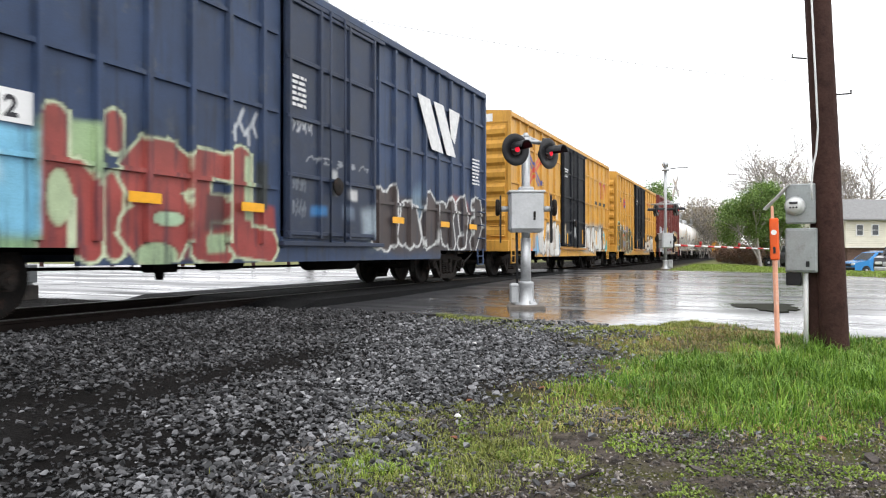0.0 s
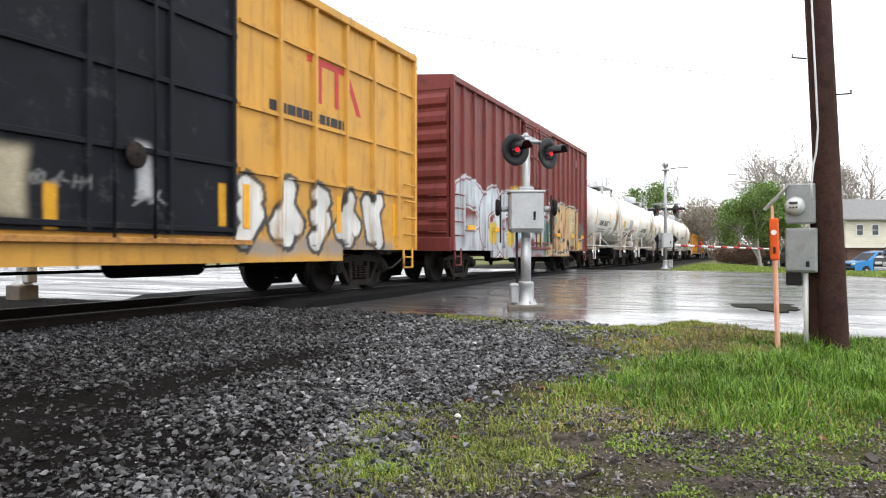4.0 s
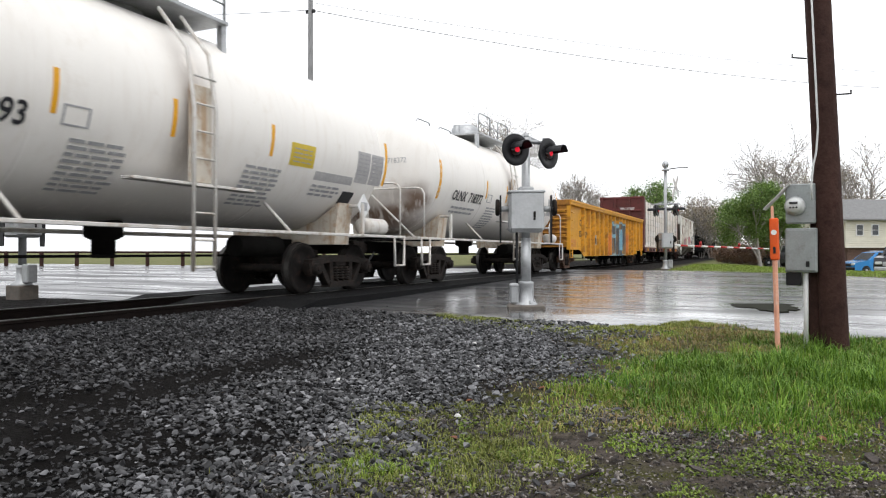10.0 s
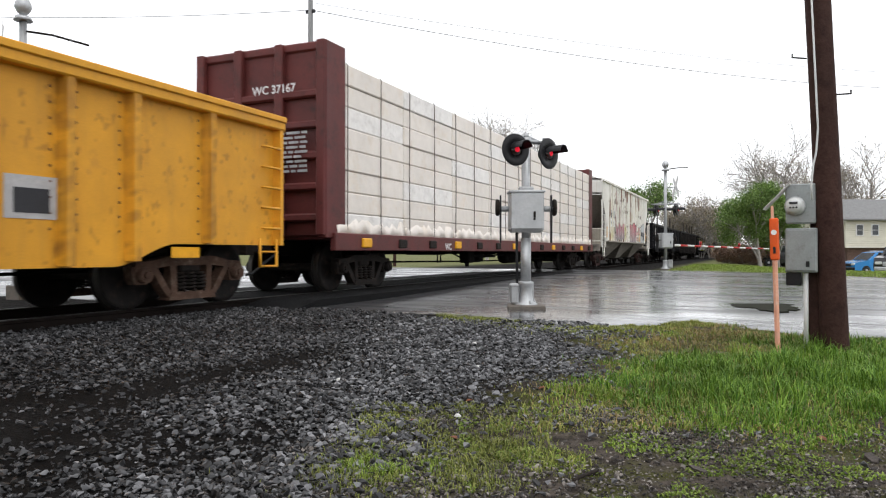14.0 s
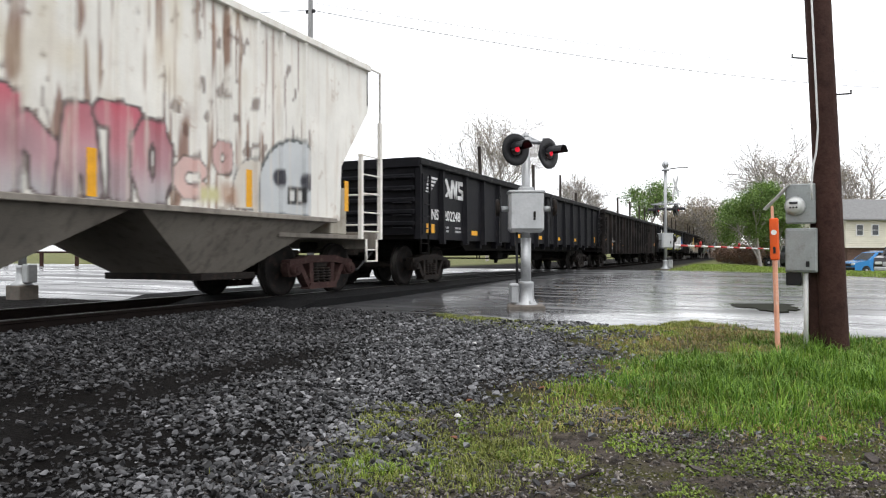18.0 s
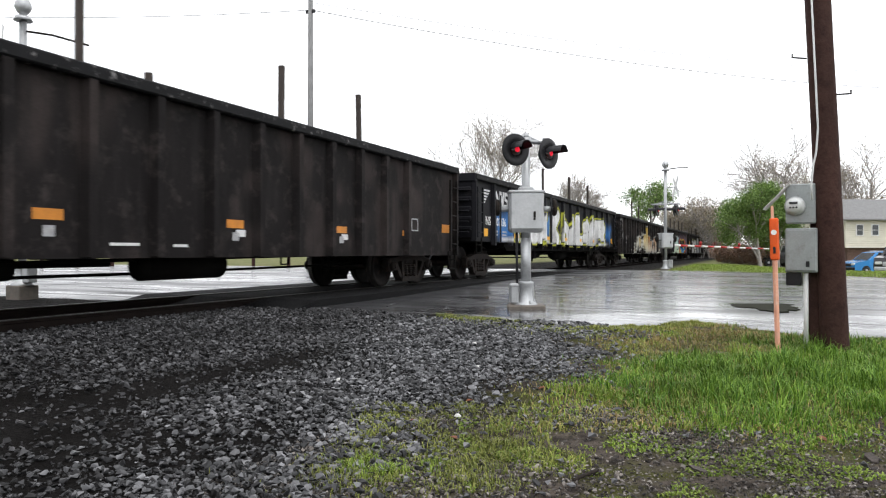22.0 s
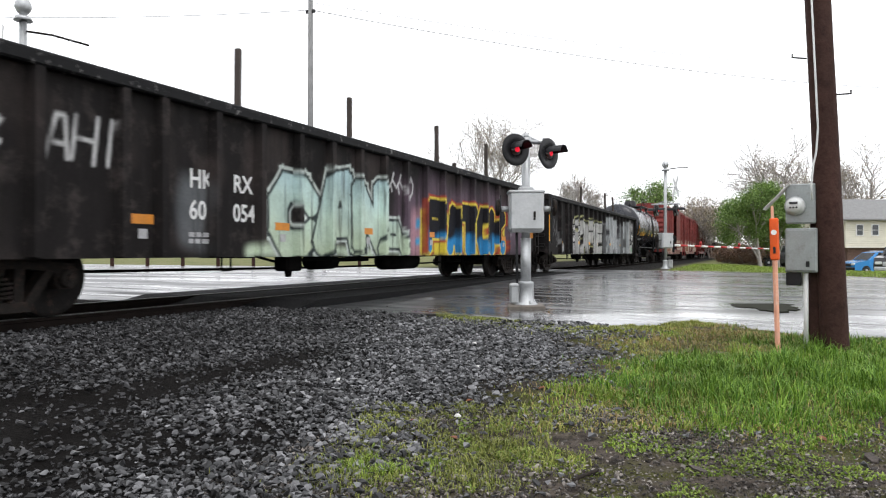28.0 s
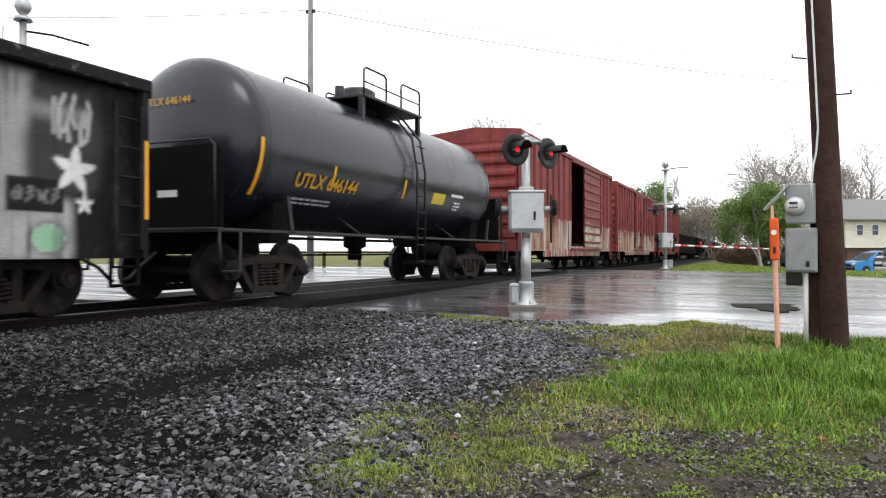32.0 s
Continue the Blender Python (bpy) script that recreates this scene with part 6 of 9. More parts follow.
    pf = part("top_platform", Shape().box(-1.05, 1.05, -1.35, 1.35, top + 0.02, top + 0.08, 0.01), pm, car)
    for y in (-1.3, 1.3):
        for x in (-0.95, 0.95):
            part("platform_leg", Shape().box(x - 0.05, x + 0.05, y - 0.05, y + 0.05, zc + R * 0.6, top + 0.03), pm, pf)
    for x in (-1.0, 1.0):
        for a, b in ((-1.3, -0.35), (0.35, 1.3)):
            part("platform_rail", Shape().pipe([(x, a, top + 0.05), (x, a, top + 0.58), (x, a + 0.08, top + 0.64), (x, b - 0.08, top + 0.64), (x, b, top + 0.58), (x, b, top + 0.05)], 0.022, 6), pm, pf)
        part("mid_rail", Shape().pipe([(x, -1.3, top + 0.34), (x, 1.3, top + 0.34)], 0.016, 6), pm, pf)
    dome = Shape().lathe([(0.0, 0.62), (0.30, 0.60), (0.42, 0.52), (0.44, 0.0)], (0, 0.1, top - 0.05), "Z", 20)
    dome.tube((0.1, -0.8, top), (0.1, -0.8, top + 0.42), 0.12, 0.10, 12)
    dome.tube((-0.1, 0.85, top), (-0.1, 0.85, top + 0.35), 0.16, 0.16, 12)
    part("manway", dome, M_galv if not black else M_black, pf)
    add_trucks(car, h - 1.75)
    add_couplers(car, h, 0.45)
    part("stub_sill", Shape().box(-0.2, 0.2, -h + 0.1, -h + 2.6, 0.72, 1.0, 0.01), M_under, car)
    part("stub_sill", Shape().box(-0.2, 0.2, h - 2.6, h - 0.1, 0.72, 1.0, 0.01), M_under, car)
    part("bottom_outlet", Shape().lathe([(0.0, 0.0), (0.16, 0.0), (0.16, 0.25), (0.26, 0.3), (0.26, 0.7)], (0, 0, zc - R - 0.5), "Z", 16), M_under, car)
    part("brake_reservoir", Shape().tube((0.6, 2.0, 0.85), (0.6, 3.1, 0.85), 0.18, 0.18, 12).pipe([(0.3, -h + 2, 0.7), (0.3, h - 2, 0.7)], 0.02, 6), M_under, car)
    return car, tank, decal


M_tankframe = material("white_frame_paint", (0.62, 0.60, 0.57), 0.5, vary=0.12, scale=3, second=(0.40, 0.30, 0.23), mix=0.25, streak=(0.42, 0.34, 0.27))
M_kick = material("rust_stained_kick_plate", (0.60, 0.55, 0.47), 0.55, vary=0.12, scale=2, second=(0.34, 0.17, 0.06), mix=0.5, streak=(0.40, 0.24, 0.12))
M_decalgrey = material("grey_print_panel", (0.42, 0.41, 0.41), 0.6, vary=0.15, scale=12, fine=90)
for c, number, seed in ((78.12, "OLNX  718175", 1), (91.4, "OLNX  718026", 2), (104.72, "OLNX  718093", 3), (117.98, "OLNX  718372", 4)):
    tank_car(c - 6.25, c + 6.25, "white steel tank car with rust stains and orange reflectors", M_tankwhite, M_tankframe, number, M_textblack, 1.49, 2.66, seed=seed)


# ---------- gondolas ----------
def gondola(front, rear, label, paint, H, sill, sill_end, posts, layers=(), chord=0.16, teeth=False, post_w=0.09, post_d=0.12, stakes=(), endmat=None, far=False, drop=2.6, ribs=5, front_ladder=True):
    car, L = car_thing("gondola_car", label, front, rear)
    o = -L / 2
    lay = [lambda y, z, f=f: f(y - o, z) for f in layers]
    hw = SIDE_X - post_d

    def low(y):
        e = L / 2 - np.abs(y)
        return sill_end + (sill - sill_end) * step(drop - 0.5, drop + 0.5, e) if not np.isscalar(sill_end) or sill != sill_end else np.full_like(y, sill)

    sheet("side_wall", hw, o, o + L, sill, H - 0.05, paint, car, lay or ([patch(-9, -8, 0, 0.1, (0, 0, 0))] if sill != sill_end else ()), 0.03, 0.03 if lay else 0.4, low)
    part("side_wall", Shape().box(-SIDE_X + post_d, -SIDE_X + post_d + 0.03, o, o + L, sill_end, H - 0.05), paint, car)
    for x in (-1, 1):
        part("top_chord", Shape().box(min(x * (hw - 0.04), x * (SIDE_X + 0.02)), max(x * (hw - 0.04), x * (SIDE_X + 0.02)), o - 0.02, o + L + 0.02, H - chord, H, 0.02), M_scraped if paint in (M_gonblack, M_gonbrown) else paint, car)
    for p in posts:
        y = o + p
        zb = float(low(np.array([y]))[0]) if sill != sill_end else sill
        upright("post", hw, SIDE_X, y, post_w, zb + (0.02 if not teeth else -0.10), H - chord + 0.01, paint, car, lay, 0.0 if not teeth else 0.25)
    for p in (0.05, L - 0.05):
        upright("corner_post", hw, SIDE_X, o + p, 0.06, sill_end, H - chord, paint, car, lay)
    for d in (-1, 1):
        y = d * L / 2
        ew = part("end_wall", Shape().box(-SIDE_X + post_d, SIDE_X - post_d, min(y, y - d * 0.04), max(y, y - d * 0.04), sill_end + 0.1, H - 0.04), endmat or paint, car)
        part("end_chord", Shape().box(-SIDE_X, SIDE_X, min(y - d * 0.05, y + d * 0.06), max(y - d * 0.05, y + d * 0.06), H - 0.22, H + 0.005, 0.02), endmat or paint, ew)
        for i in range(ribs):
            z = sill_end + 0.28 + i * (H - sill_end - 0.65) / (ribs - 0.6)
            part("end_rib", Shape().box(-SIDE_X + post_d, SIDE_X - post_d, min(y, y + d * 0.07), max(y, y + d * 0.07), z, z + 0.6 / ribs, 0.03), endmat or paint, ew)
    part("floor", Shape().box(-hw + 0.03, hw - 0.03, o + 0.05, o + L - 0.05, max(sill, 0.95), max(sill, 0.95) + 0.1), M_under, car)
    if not far:
        if front_ladder:
            add_ladder(car, SIDE_X + 0.02, o + 0.12, o + 0.5, sill_end + 0.1, H - 0.35, 5, paint, rails=ribs == 5)
        add_ladder(car, SIDE_X + 0.02, o + L - 0.5, o + L - 0.12, sill_end + 0.1, H - 0.35, 5, paint, rails=ribs == 5)
        add_ladder(car, -L / 2 - 0.1, SIDE_X - 0.62, SIDE_X - 0.2, sill_end + 0.1, H - 0.3, 5, paint, along="x", rails=False, name="grab_irons")
        for y in (0.32, L - 0.32):
            add_steps(car, SIDE_X - 0.05, o + y, sill_end + 0.1, M_under if paint is not M_gonyellow else paint)
    for k, (y, top, lean, x) in enumerate(stakes):
        part("stake", Shape().box(-0.045, 0.045, -0.04, 0.04, 0, top + 0.07 - H + 1.2, 0.008), M_stake, car, "upright rusty steel stake in the load", at=pose(1.33, o + y + 0.36, H - 1.2, lean, 0, random.uniform(-20, 20)))
    reach = 1.42 if paint is M_gonyellow else 1.65
    add_trucks(car, L / 2 - reach, M_rustytruck if paint is M_gonyellow else None)
    add_couplers(car, L / 2, 0.62)
    add_underframe(car, L, L / 2 - reach, max(sill, 0.95), not far, 0.12 if teeth else 0.0)
    return car, o, L


M_stake = material("rusty_stake", (0.045, 0.035, 0.03), 0.7, vary=0.3, scale=6)

M_scraped = material("scraped_black_chord", (0.012, 0.012, 0.013), 0.65, vary=0.3, scale=3.5, second=(0.26, 0.25, 0.25), mix=0.14, spec=0.1)

# yellow gondola
M_gonrust = material("rusted_yellow_end_paint", (0.46, 0.21, 0.03), 0.65, vary=0.25, scale=1.6, second=(0.13, 0.045, 0.015), mix=0.75, streak=(0.24, 0.09, 0.02))
GYP = (2.55, 3.6, 4.62, 5.65, 6.67, 7.7, 8.72, 9.75, 10.8, 11.78, 12.8, 13.8, 14.75, 15.65, 16.55, 17.84)
M_rivet = material("rusty_rivet", (0.13, 0.055, 0.02), 0.7, vary=0.3, scale=5)
car, o, L = gondola(125.3, 144.7, "yellow riveted gondola car with blue and grey graffiti", M_gonyellow, 2.85, 0.58, 0.86, GYP, chord=0.2,
    layers=[rusty(11.0, 8.0, 0.72, 0.82, (0.20, 0.08, 0.02), 3, 0.5), post_rust(GYP, (0.11, 0.04, 0.015), 4), patch(7.8, 8.9, 0.6, 1.75, (0.62, 0.20, 0.07), 0.2, 0.75), patch(12.6, 14.1, 0.6, 1.7, (0.62, 0.20, 0.07), 0.3, 0.75), patch(8.9, 13.0, 0.58, 2.05, (0.22, 0.46, 0.60), 0.1, 0.95),
            word("GUACA", [(8.84, 9.85, 0.60, 2.26), (9.85, 10.75, 0.62, 2.2), (10.5, 11.5, 0.60, 2.2), (11.25, 12.15, 0.58, 2.3), (12.05, 13.05, 0.58, 2.28)], (0.13, 0.14, 0.15), (0.11, 0.12, 0.13), (0.30, 0.55, 0.68), (0.24, 0.48, 0.62), 0.18, 0.045, seed=33, shade=0), patch(9.75, 9.95, 0.7, 1.2, (0.03, 0.035, 0.04), 0.05), patch(12.0, 12.2, 0.8, 2.1, (0.03, 0.035, 0.04), 0.05), patch(11.0, 11.25, 0.65, 1.1, (0.03, 0.035, 0.04), 0.05)], post_w=0.085, post_d=0.13, ribs=8, endmat=M_gonrust)
for text, y, z in (("CR", 2.12, 1.89), ("555", 1.98, 1.41), ("2", 3.20, 1.41)):
    lettering(text, 0.35, M_textblack, car, on_side(SIDE_X - 0.126, o + y, z), bold=0.008, squeeze=0.95)
lettering("9", 0.33, M_textblack, car, on_side(SIDE_X + 0.002, o + 2.86, 1.41), bold=0.008, squeeze=0.8)
for y, w in ((0.5, 0.95), (3.6, 0.5), (6.97, 0.5), (9.0, 0.5), (12.1, 0.55), (14.3, 0.5), (17.2, 0.5)):
    plate(car, o + y, o + y + w, 0.68 if w < 0.6 else 0.98, 0.82 if w < 0.6 else 1.28, M_reflect if w < 0.6 else M_reflectdim, SIDE_X - 0.127)
for y in (4.98, 14.98):
    part("data_plate", Shape().box(SIDE_X - 0.13, SIDE_X - 0.122, o + y, o + y + 0.6, 1.1, 1.55), M_decalgrey, car)
    part("consolidated_stencil", Shape().box(SIDE_X - 0.121, SIDE_X - 0.117, o + y + 0.1, o + y + 0.5, 1.16, 1.42), M_textblack, car)
rivets = Shape()
for p in GYP:
    for z in np.arange(1.0, 2.6, 0.17):
        for d in (-0.16, 0.16):
            rivets.lathe([(0.018, 0.0), (0.014, 0.009), (0.0, 0.012)], (SIDE_X - 0.13, o + p + d, z), "X", 6)
tagged(part("rivets", rivets, M_rivet, car), kind="stuff")
part("chord_lip", Shape().box(SIDE_X + 0.018, SIDE_X + 0.05, o - 0.02, o + L + 0.02, 2.77, 2.86, 0.012), M_gonyellow, car)

# centre-beam flat car with wrapped lumber
car, L = car_thing("lumber_car", "maroon centre-beam flat car loaded with white-wrapped lumber", 146.15, 167.75)
o = -L / 2
part("deck", Shape().box(-1.4, 1.4, o + 0.1, o + L - 0.1, 0.98, 1.12, 0.01), M_beam, car)
for x in (-1, 1):
    part("side_sill", Shape().box(min(x * 1.42, x * 1.54), max(x * 1.42, x * 1.54), o + 0.1, o + L - 0.1, 0.78, 1.10, 0.015), M_beam, car)
for d in (-1, 1):
    y = d * L / 2
    bh = part("bulkhead", Shape().box(-1.38, 1.38, min(y, y - d * 0.12), max(y, y - d * 0.12), 1.05, 4.5, 0.01), M_beam, car)
    for z in (1.3, 1.85, 2.4, 2.95, 3.5):
        part("bulkhead_beam", Shape().box(-1.35, 1.35, min(y, y + d * 0.12), max(y, y + d * 0.12), z, z + 0.14, 0.03), M_beam, bh)
    for x in (-1.36, -0.46, 0.46, 1.36):
        part("bulkhead_post", Shape().box(x - 0.09, x + 0.09, min(y, y + d * 0.14), max(y, y + d * 0.14), 1.05, 4.5, 0.02), M_beam, bh)
    part("bulkhead_cap", Shape().box(-1.46, 1.46, min(y - d * 0.3, y + d * 0.05), max(y - d * 0.3, y + d * 0.05), 4.34, 4.505, 0.03), M_beam, bh)
    part("bulkhead_flange", Shape().box(1.3, 1.47, min(y - d * 0.55, y + d * 0.1), max(y - d * 0.55, y + d * 0.1), 1.0, 4.495, 0.02), M_beam, bh)
part("centre_beam", Shape().box(-0.08, 0.08, o + 0.4, o + L - 0.4, 1.1, 1.5).box(-0.12, 0.12, o + 0.4, o + L - 0.4, 4.2, 4.45), M_beam, car)
lettering("WC 37167", 0.21, M_textwhite, car, on_end(-0.1, o - 0.145, 3.62), bold=0.004)
s = Shape()
rng_ = random.Random(5)
for i in range(9):
    a = -0.2
    while a < 1.0:
        b = a + rng_.uniform(0.1, 0.3)
        s.box(a, min(b, 1.1), o - 0.145, o - 0.14, 2.9 - i * 0.085 - 0.045, 2.9 - i * 0.085)
        a = b + 0.04
part("small_print", s, M_textgrey, car)
# bundles, three high and side by side, each wrapped, with straps
nb = 8
bl = (L - 0.5) / nb
for i in range(nb):
    for j in range(8):
        for x in (-1, 1):
            z0 = 1.08 + j * 0.393
            y0 = o + 0.25 + i * bl
            j_ = random.uniform(-0.014, 0.010)
            part("wrapped_pack", Shape().box(min(x * 0.16, x * (1.46 + j_)), max(x * 0.16, x * (1.46 + j_)), y0 + 0.006, y0 + bl - 0.006, z0, z0 + 0.386, 0.022), M_wrap if (i * 3 + j) % 5 else M_wrapwhite, car)
for k in range(17):
    y = o + 0.6 + k * (L - 1.2) / 16
    part("tie_down", Shape().pipe([(1.475, y, 1.0), (1.478, y + random.uniform(-0.03, 0.03), 2.6), (1.475, y, 4.19), (1.44, y, 4.24)], 0.010, 5), M_lashing, car)
# loose skirts of wrapping that hang over the foot of the load
rs = random.Random(8)
for i in range(nb):
    y0 = o + 0.25 + i * bl
    v, f = [], []
    m = 24
    for q in range(m + 1):
        y = y0 + bl * q / m
        zb = 1.0 + 0.10 * abs(math.sin(q * 0.55 + i)) + rs.uniform(-0.03, 0.03)
        v += [(1.466 + rs.uniform(0, 0.008), y, 1.30 + rs.uniform(-0.08, 0.10)), (1.474 + rs.uniform(0, 0.012), y, zb + 0.14), (1.476 + rs.uniform(0, 0.02), y, zb)]
    for q in range(m):
        f += [(3 * q, 3 * q + 3, 3 * q + 4, 3 * q + 1), (3 * q + 1, 3 * q + 4, 3 * q + 5, 3 * q + 2)]
    skirt = part("wrap_skirt", Shape().add(v, f, True), M_wrap, car, "crumpled translucent edge of the wrapping")
    sol = skirt.modifiers.new("thickness", "SOLIDIFY")
    sol.thickness = 0.003
lettering("WC", 0.22, M_textwhite, car, on_side(1.543, o + 4.9, 0.81), bold=0.004)
for k in range(14):
    y = o + 1.0 + k * 1.5
    part("winch", Shape().box(1.50, 1.58, y, y + 0.35, 0.84, 1.02, 0.02), M_steel if k % 3 else M_reflect, car)
add_trucks(car, L / 2 - 1.95)
add_couplers(car, L / 2, 0.75)
add_underframe(car, L, L / 2 - 2.0, 0.98)

# covered hopper
car, L = car_thing("covered_hopper", "rust-streaked white covered hopper with pink graffiti", 169.6, 185.85)
o = -L / 2
H, low_z = 4.28, 1.32
lay = [rusty(3.6, 0.55, 0.66, 0.74, (0.19, 0.075, 0.045), 8, 0.85), rusty(12.0, 0.5, 0.66, 0.76, (0.22, 0.11, 0.065), 9, 0.85), rusty(5.0, 3.0, 0.70, 0.76, (0.10, 0.05, 0.035), 12, 0.7), rusty(1.4, 0.9, 0.62, 0.85, (0.58, 0.50, 0.36), 15, 0.4), patch(2.4, 3.4, 1.42, 2.1, (0.55, 0.47, 0.20), 0.3, 0.55), patch(3.3, 3.8, 1.7, 2.1, (0.10, 0.10, 0.12), 0.12, 0.6), patch(6.4, 7.2, 1.6, 2.3, (0.52, 0.44, 0.14), 0.2, 0.6),
       word("6667", [(3.65, 4.6, 1.40, 2.25), (4.45, 5.2, 1.42, 2.35), (5.1, 5.8, 1.42, 2.2), (5.7, 6.5, 1.45, 2.4)], (0.34, 0.33, 0.34), (0.46, 0.17, 0.20), (0.10, 0.07, 0.07), None, 0.25, 0.035, seed=41, shade=0.05), tag_line("36", 6.6, 7.9, 1.5, 1.95, (0.13, 0.12, 0.12), 0.02),
       word("hATO", [(8.35, 9.15, 1.33, 2.46), (9.12, 9.70, 1.34, 2.40), (9.60, 10.30, 1.36, 2.46), (10.12, 10.75, 1.36, 2.40)], (0.40, 0.38, 0.39), (0.52, 0.13, 0.17), (0.11, 0.08, 0.08), None, 0.20, 0.04, seed=44, shade=0.05),
       word("CO", [(10.8, 11.4, 1.45, 2.0), (11.5, 11.9, 1.85, 2.3)], (0.58, 0.42, 0.38), (0.55, 0.36, 0.34), (0.12, 0.10, 0.09), None, 0.2, 0.02, seed=45, shade=0), patch(11.2, 11.6, 1.4, 1.6, (0.55, 0.52, 0.28), 0.08), patch(11.9, 12.5, 1.6, 2.0, (0.50, 0.50, 0.48), 0.05, 0.8), oval(12.35, 1.6, 0.45, 0.55, (0.62, 0.58, 0.52), 0.025, (0.10, 0.10, 0.10), flat=1.36), patch(11.6, 12.0, 1.38, 1.7, (0.40, 0.20, 0.10), 0.1, 0.6),
       oval(13.45, 1.55, 1.05, 1.05, (0.52, 0.54, 0.55), 0.06, (0.10, 0.11, 0.11), flat=1.30), oval(13.0, 1.92, 0.17, 0.14, (0.05, 0.05, 0.06)), oval(13.75, 1.92, 0.20, 0.15, (0.05, 0.05, 0.06)), patch(13.2, 13.65, 1.52, 1.80, (0.03, 0.03, 0.03), 0.02), patch(13.26, 13.38, 1.58, 1.74, WHITE, 0.015), patch(13.48, 13.58, 1.58, 1.74, WHITE, 0.015), tag_line("4420", 13.9, 14.4, 1.45, 1.75, (0.2, 0.2, 0.2), 0.012), oval(14.9, 1.6, 0.35, 0.5, (0.60, 0.58, 0.50), 0.025, (0.12, 0.12, 0.12), flat=1.36),
       patch(15.4, 16.2, 3.45, 4.0, (0.22, 0.06, 0.05), 0.1, 0.8)]
lay = [lambda y, z, f=f: f(y - o, z) for f in lay]
hw = SIDE_X - 0.08
sheet("side_wall", hw, o + 2.4, o + L - 2.4, low_z, H, M_hopper, car, lay, 0.04)
for d in (-1, 1):
    a, b = d * (L / 2 - 2.4), d * (L / 2 - 0.5)
    part("side_wall", Shape().prism([(a, low_z), (d * (L / 2 - 1.5), low_z), (d * (L / 2 - 1.45), 2.3), (b, 3.45), (b, H), (a, H)], hw - 0.04, hw), M_hopper, car)
    part("end_box", Shape().box(-1.3, 1.3, min(d * (L / 2 - 1.5), d * (L / 2 - 0.95)), max(d * (L / 2 - 1.5), d * (L / 2 - 0.95)), 1.08, 1.95, 0.02), M_hopperend, car)
    part("slope_sheet", Shape().prism([(b, H - 0.6), (b, H - 0.68), (d * (L / 2 - 3.2), 1.5), (d * (L / 2 - 3.1), 1.5)], -hw + 0.05, hw - 0.05), M_hopperlow, car)
    part("end_wall", Shape().box(-hw, hw, min(b, b - d * 0.05), max(b, b - d * 0.05), H - 0.72, H + 0.1), M_hopper, car)
    part("shear_plate", Shape().box(-1.3, 1.3, min(d * (L / 2 - 3.0), d * L / 2), max(d * (L / 2 - 3.0), d * L / 2), 1.0, 1.08, 0.01).box(-1.45, 1.45, min(d * L / 2, d * (L / 2 - 0.14)), max(d * L / 2, d * (L / 2 - 0.14)), 0.82, 1.16, 0.01), M_hopperlow, car)
    for x in (-0.7, 0.7):
        part("end_post", Shape().box(x - 0.06, x + 0.06, min(d * (L / 2 - 0.62), d * (L / 2 - 0.5)), max(d * (L / 2 - 0.62), d * (L / 2 - 0.5)), 1.05, H - 0.5, 0.01), M_hopper, car)
part("side_wall", Shape().box(-SIDE_X, -SIDE_X + 0.08, o + 0.5, o + L - 0.5, low_z, H), M_hopper, car)
for y in [2.22, 2.94, 3.74] + [4.36 + i * 0.62 for i in range(16)]:
    upright("post", hw, SIDE_X - 0.02, o + y, 0.055, low_z + 0.02, H - 0.02, M_hopper, car, lay)
part("side_sill", Shape().box(hw - 0.02, SIDE_X, o + 1.7, o + L - 1.7, low_z - 0.05, low_z + 0.03, 0.01), M_hopperlow, car)
part("top_chord", Shape().box(hw - 0.02, SIDE_X, o + 0.5, o + L - 0.5, H - 0.06, H + 0.05, 0.01), M_hopper, car)
part("roof", Shape().prism([(-hw, H), (hw, H), (hw * 0.7, H + 0.2), (0, H + 0.28), (-hw * 0.7, H + 0.2)], o + 0.5, o + L - 0.5, "Y"), M_hopper, car)
part("running_board", Shape().box(-0.5, 0.5, o + 0.2, o + L - 0.2, H + 0.36, H + 0.40), M_galv, car)
for i in range(3):
    y0 = o + 1.75 + i * (L - 3.5) / 3
    w = (L - 3.5) / 3
    s = Shape()
    v = [(-hw + 0.02, y0, low_z), (hw - 0.02, y0, low_z), (hw - 0.02, y0 + w, low_z), (-hw + 0.02, y0 + w, low_z), (-0.8, y0 + w * 0.38, 0.42), (0.8, y0 + w * 0.38, 0.42), (0.8, y0 + w * 0.62, 0.42), (-0.8, y0 + w * 0.62, 0.42)]
    s.add(v, [(0, 3, 2, 1), (4, 5, 6, 7), (0, 1, 5, 4), (1, 2, 6, 5), (2, 3, 7, 6), (3, 0, 4, 7)])
    ch = part("hopper_chute", s, M_hopperlow, car)
    part("outlet_gate", Shape().box(-0.9, 1.05, y0 + w * 0.36, y0 + w * 0.64, 0.34, 0.44, 0.01), M_steel, ch)
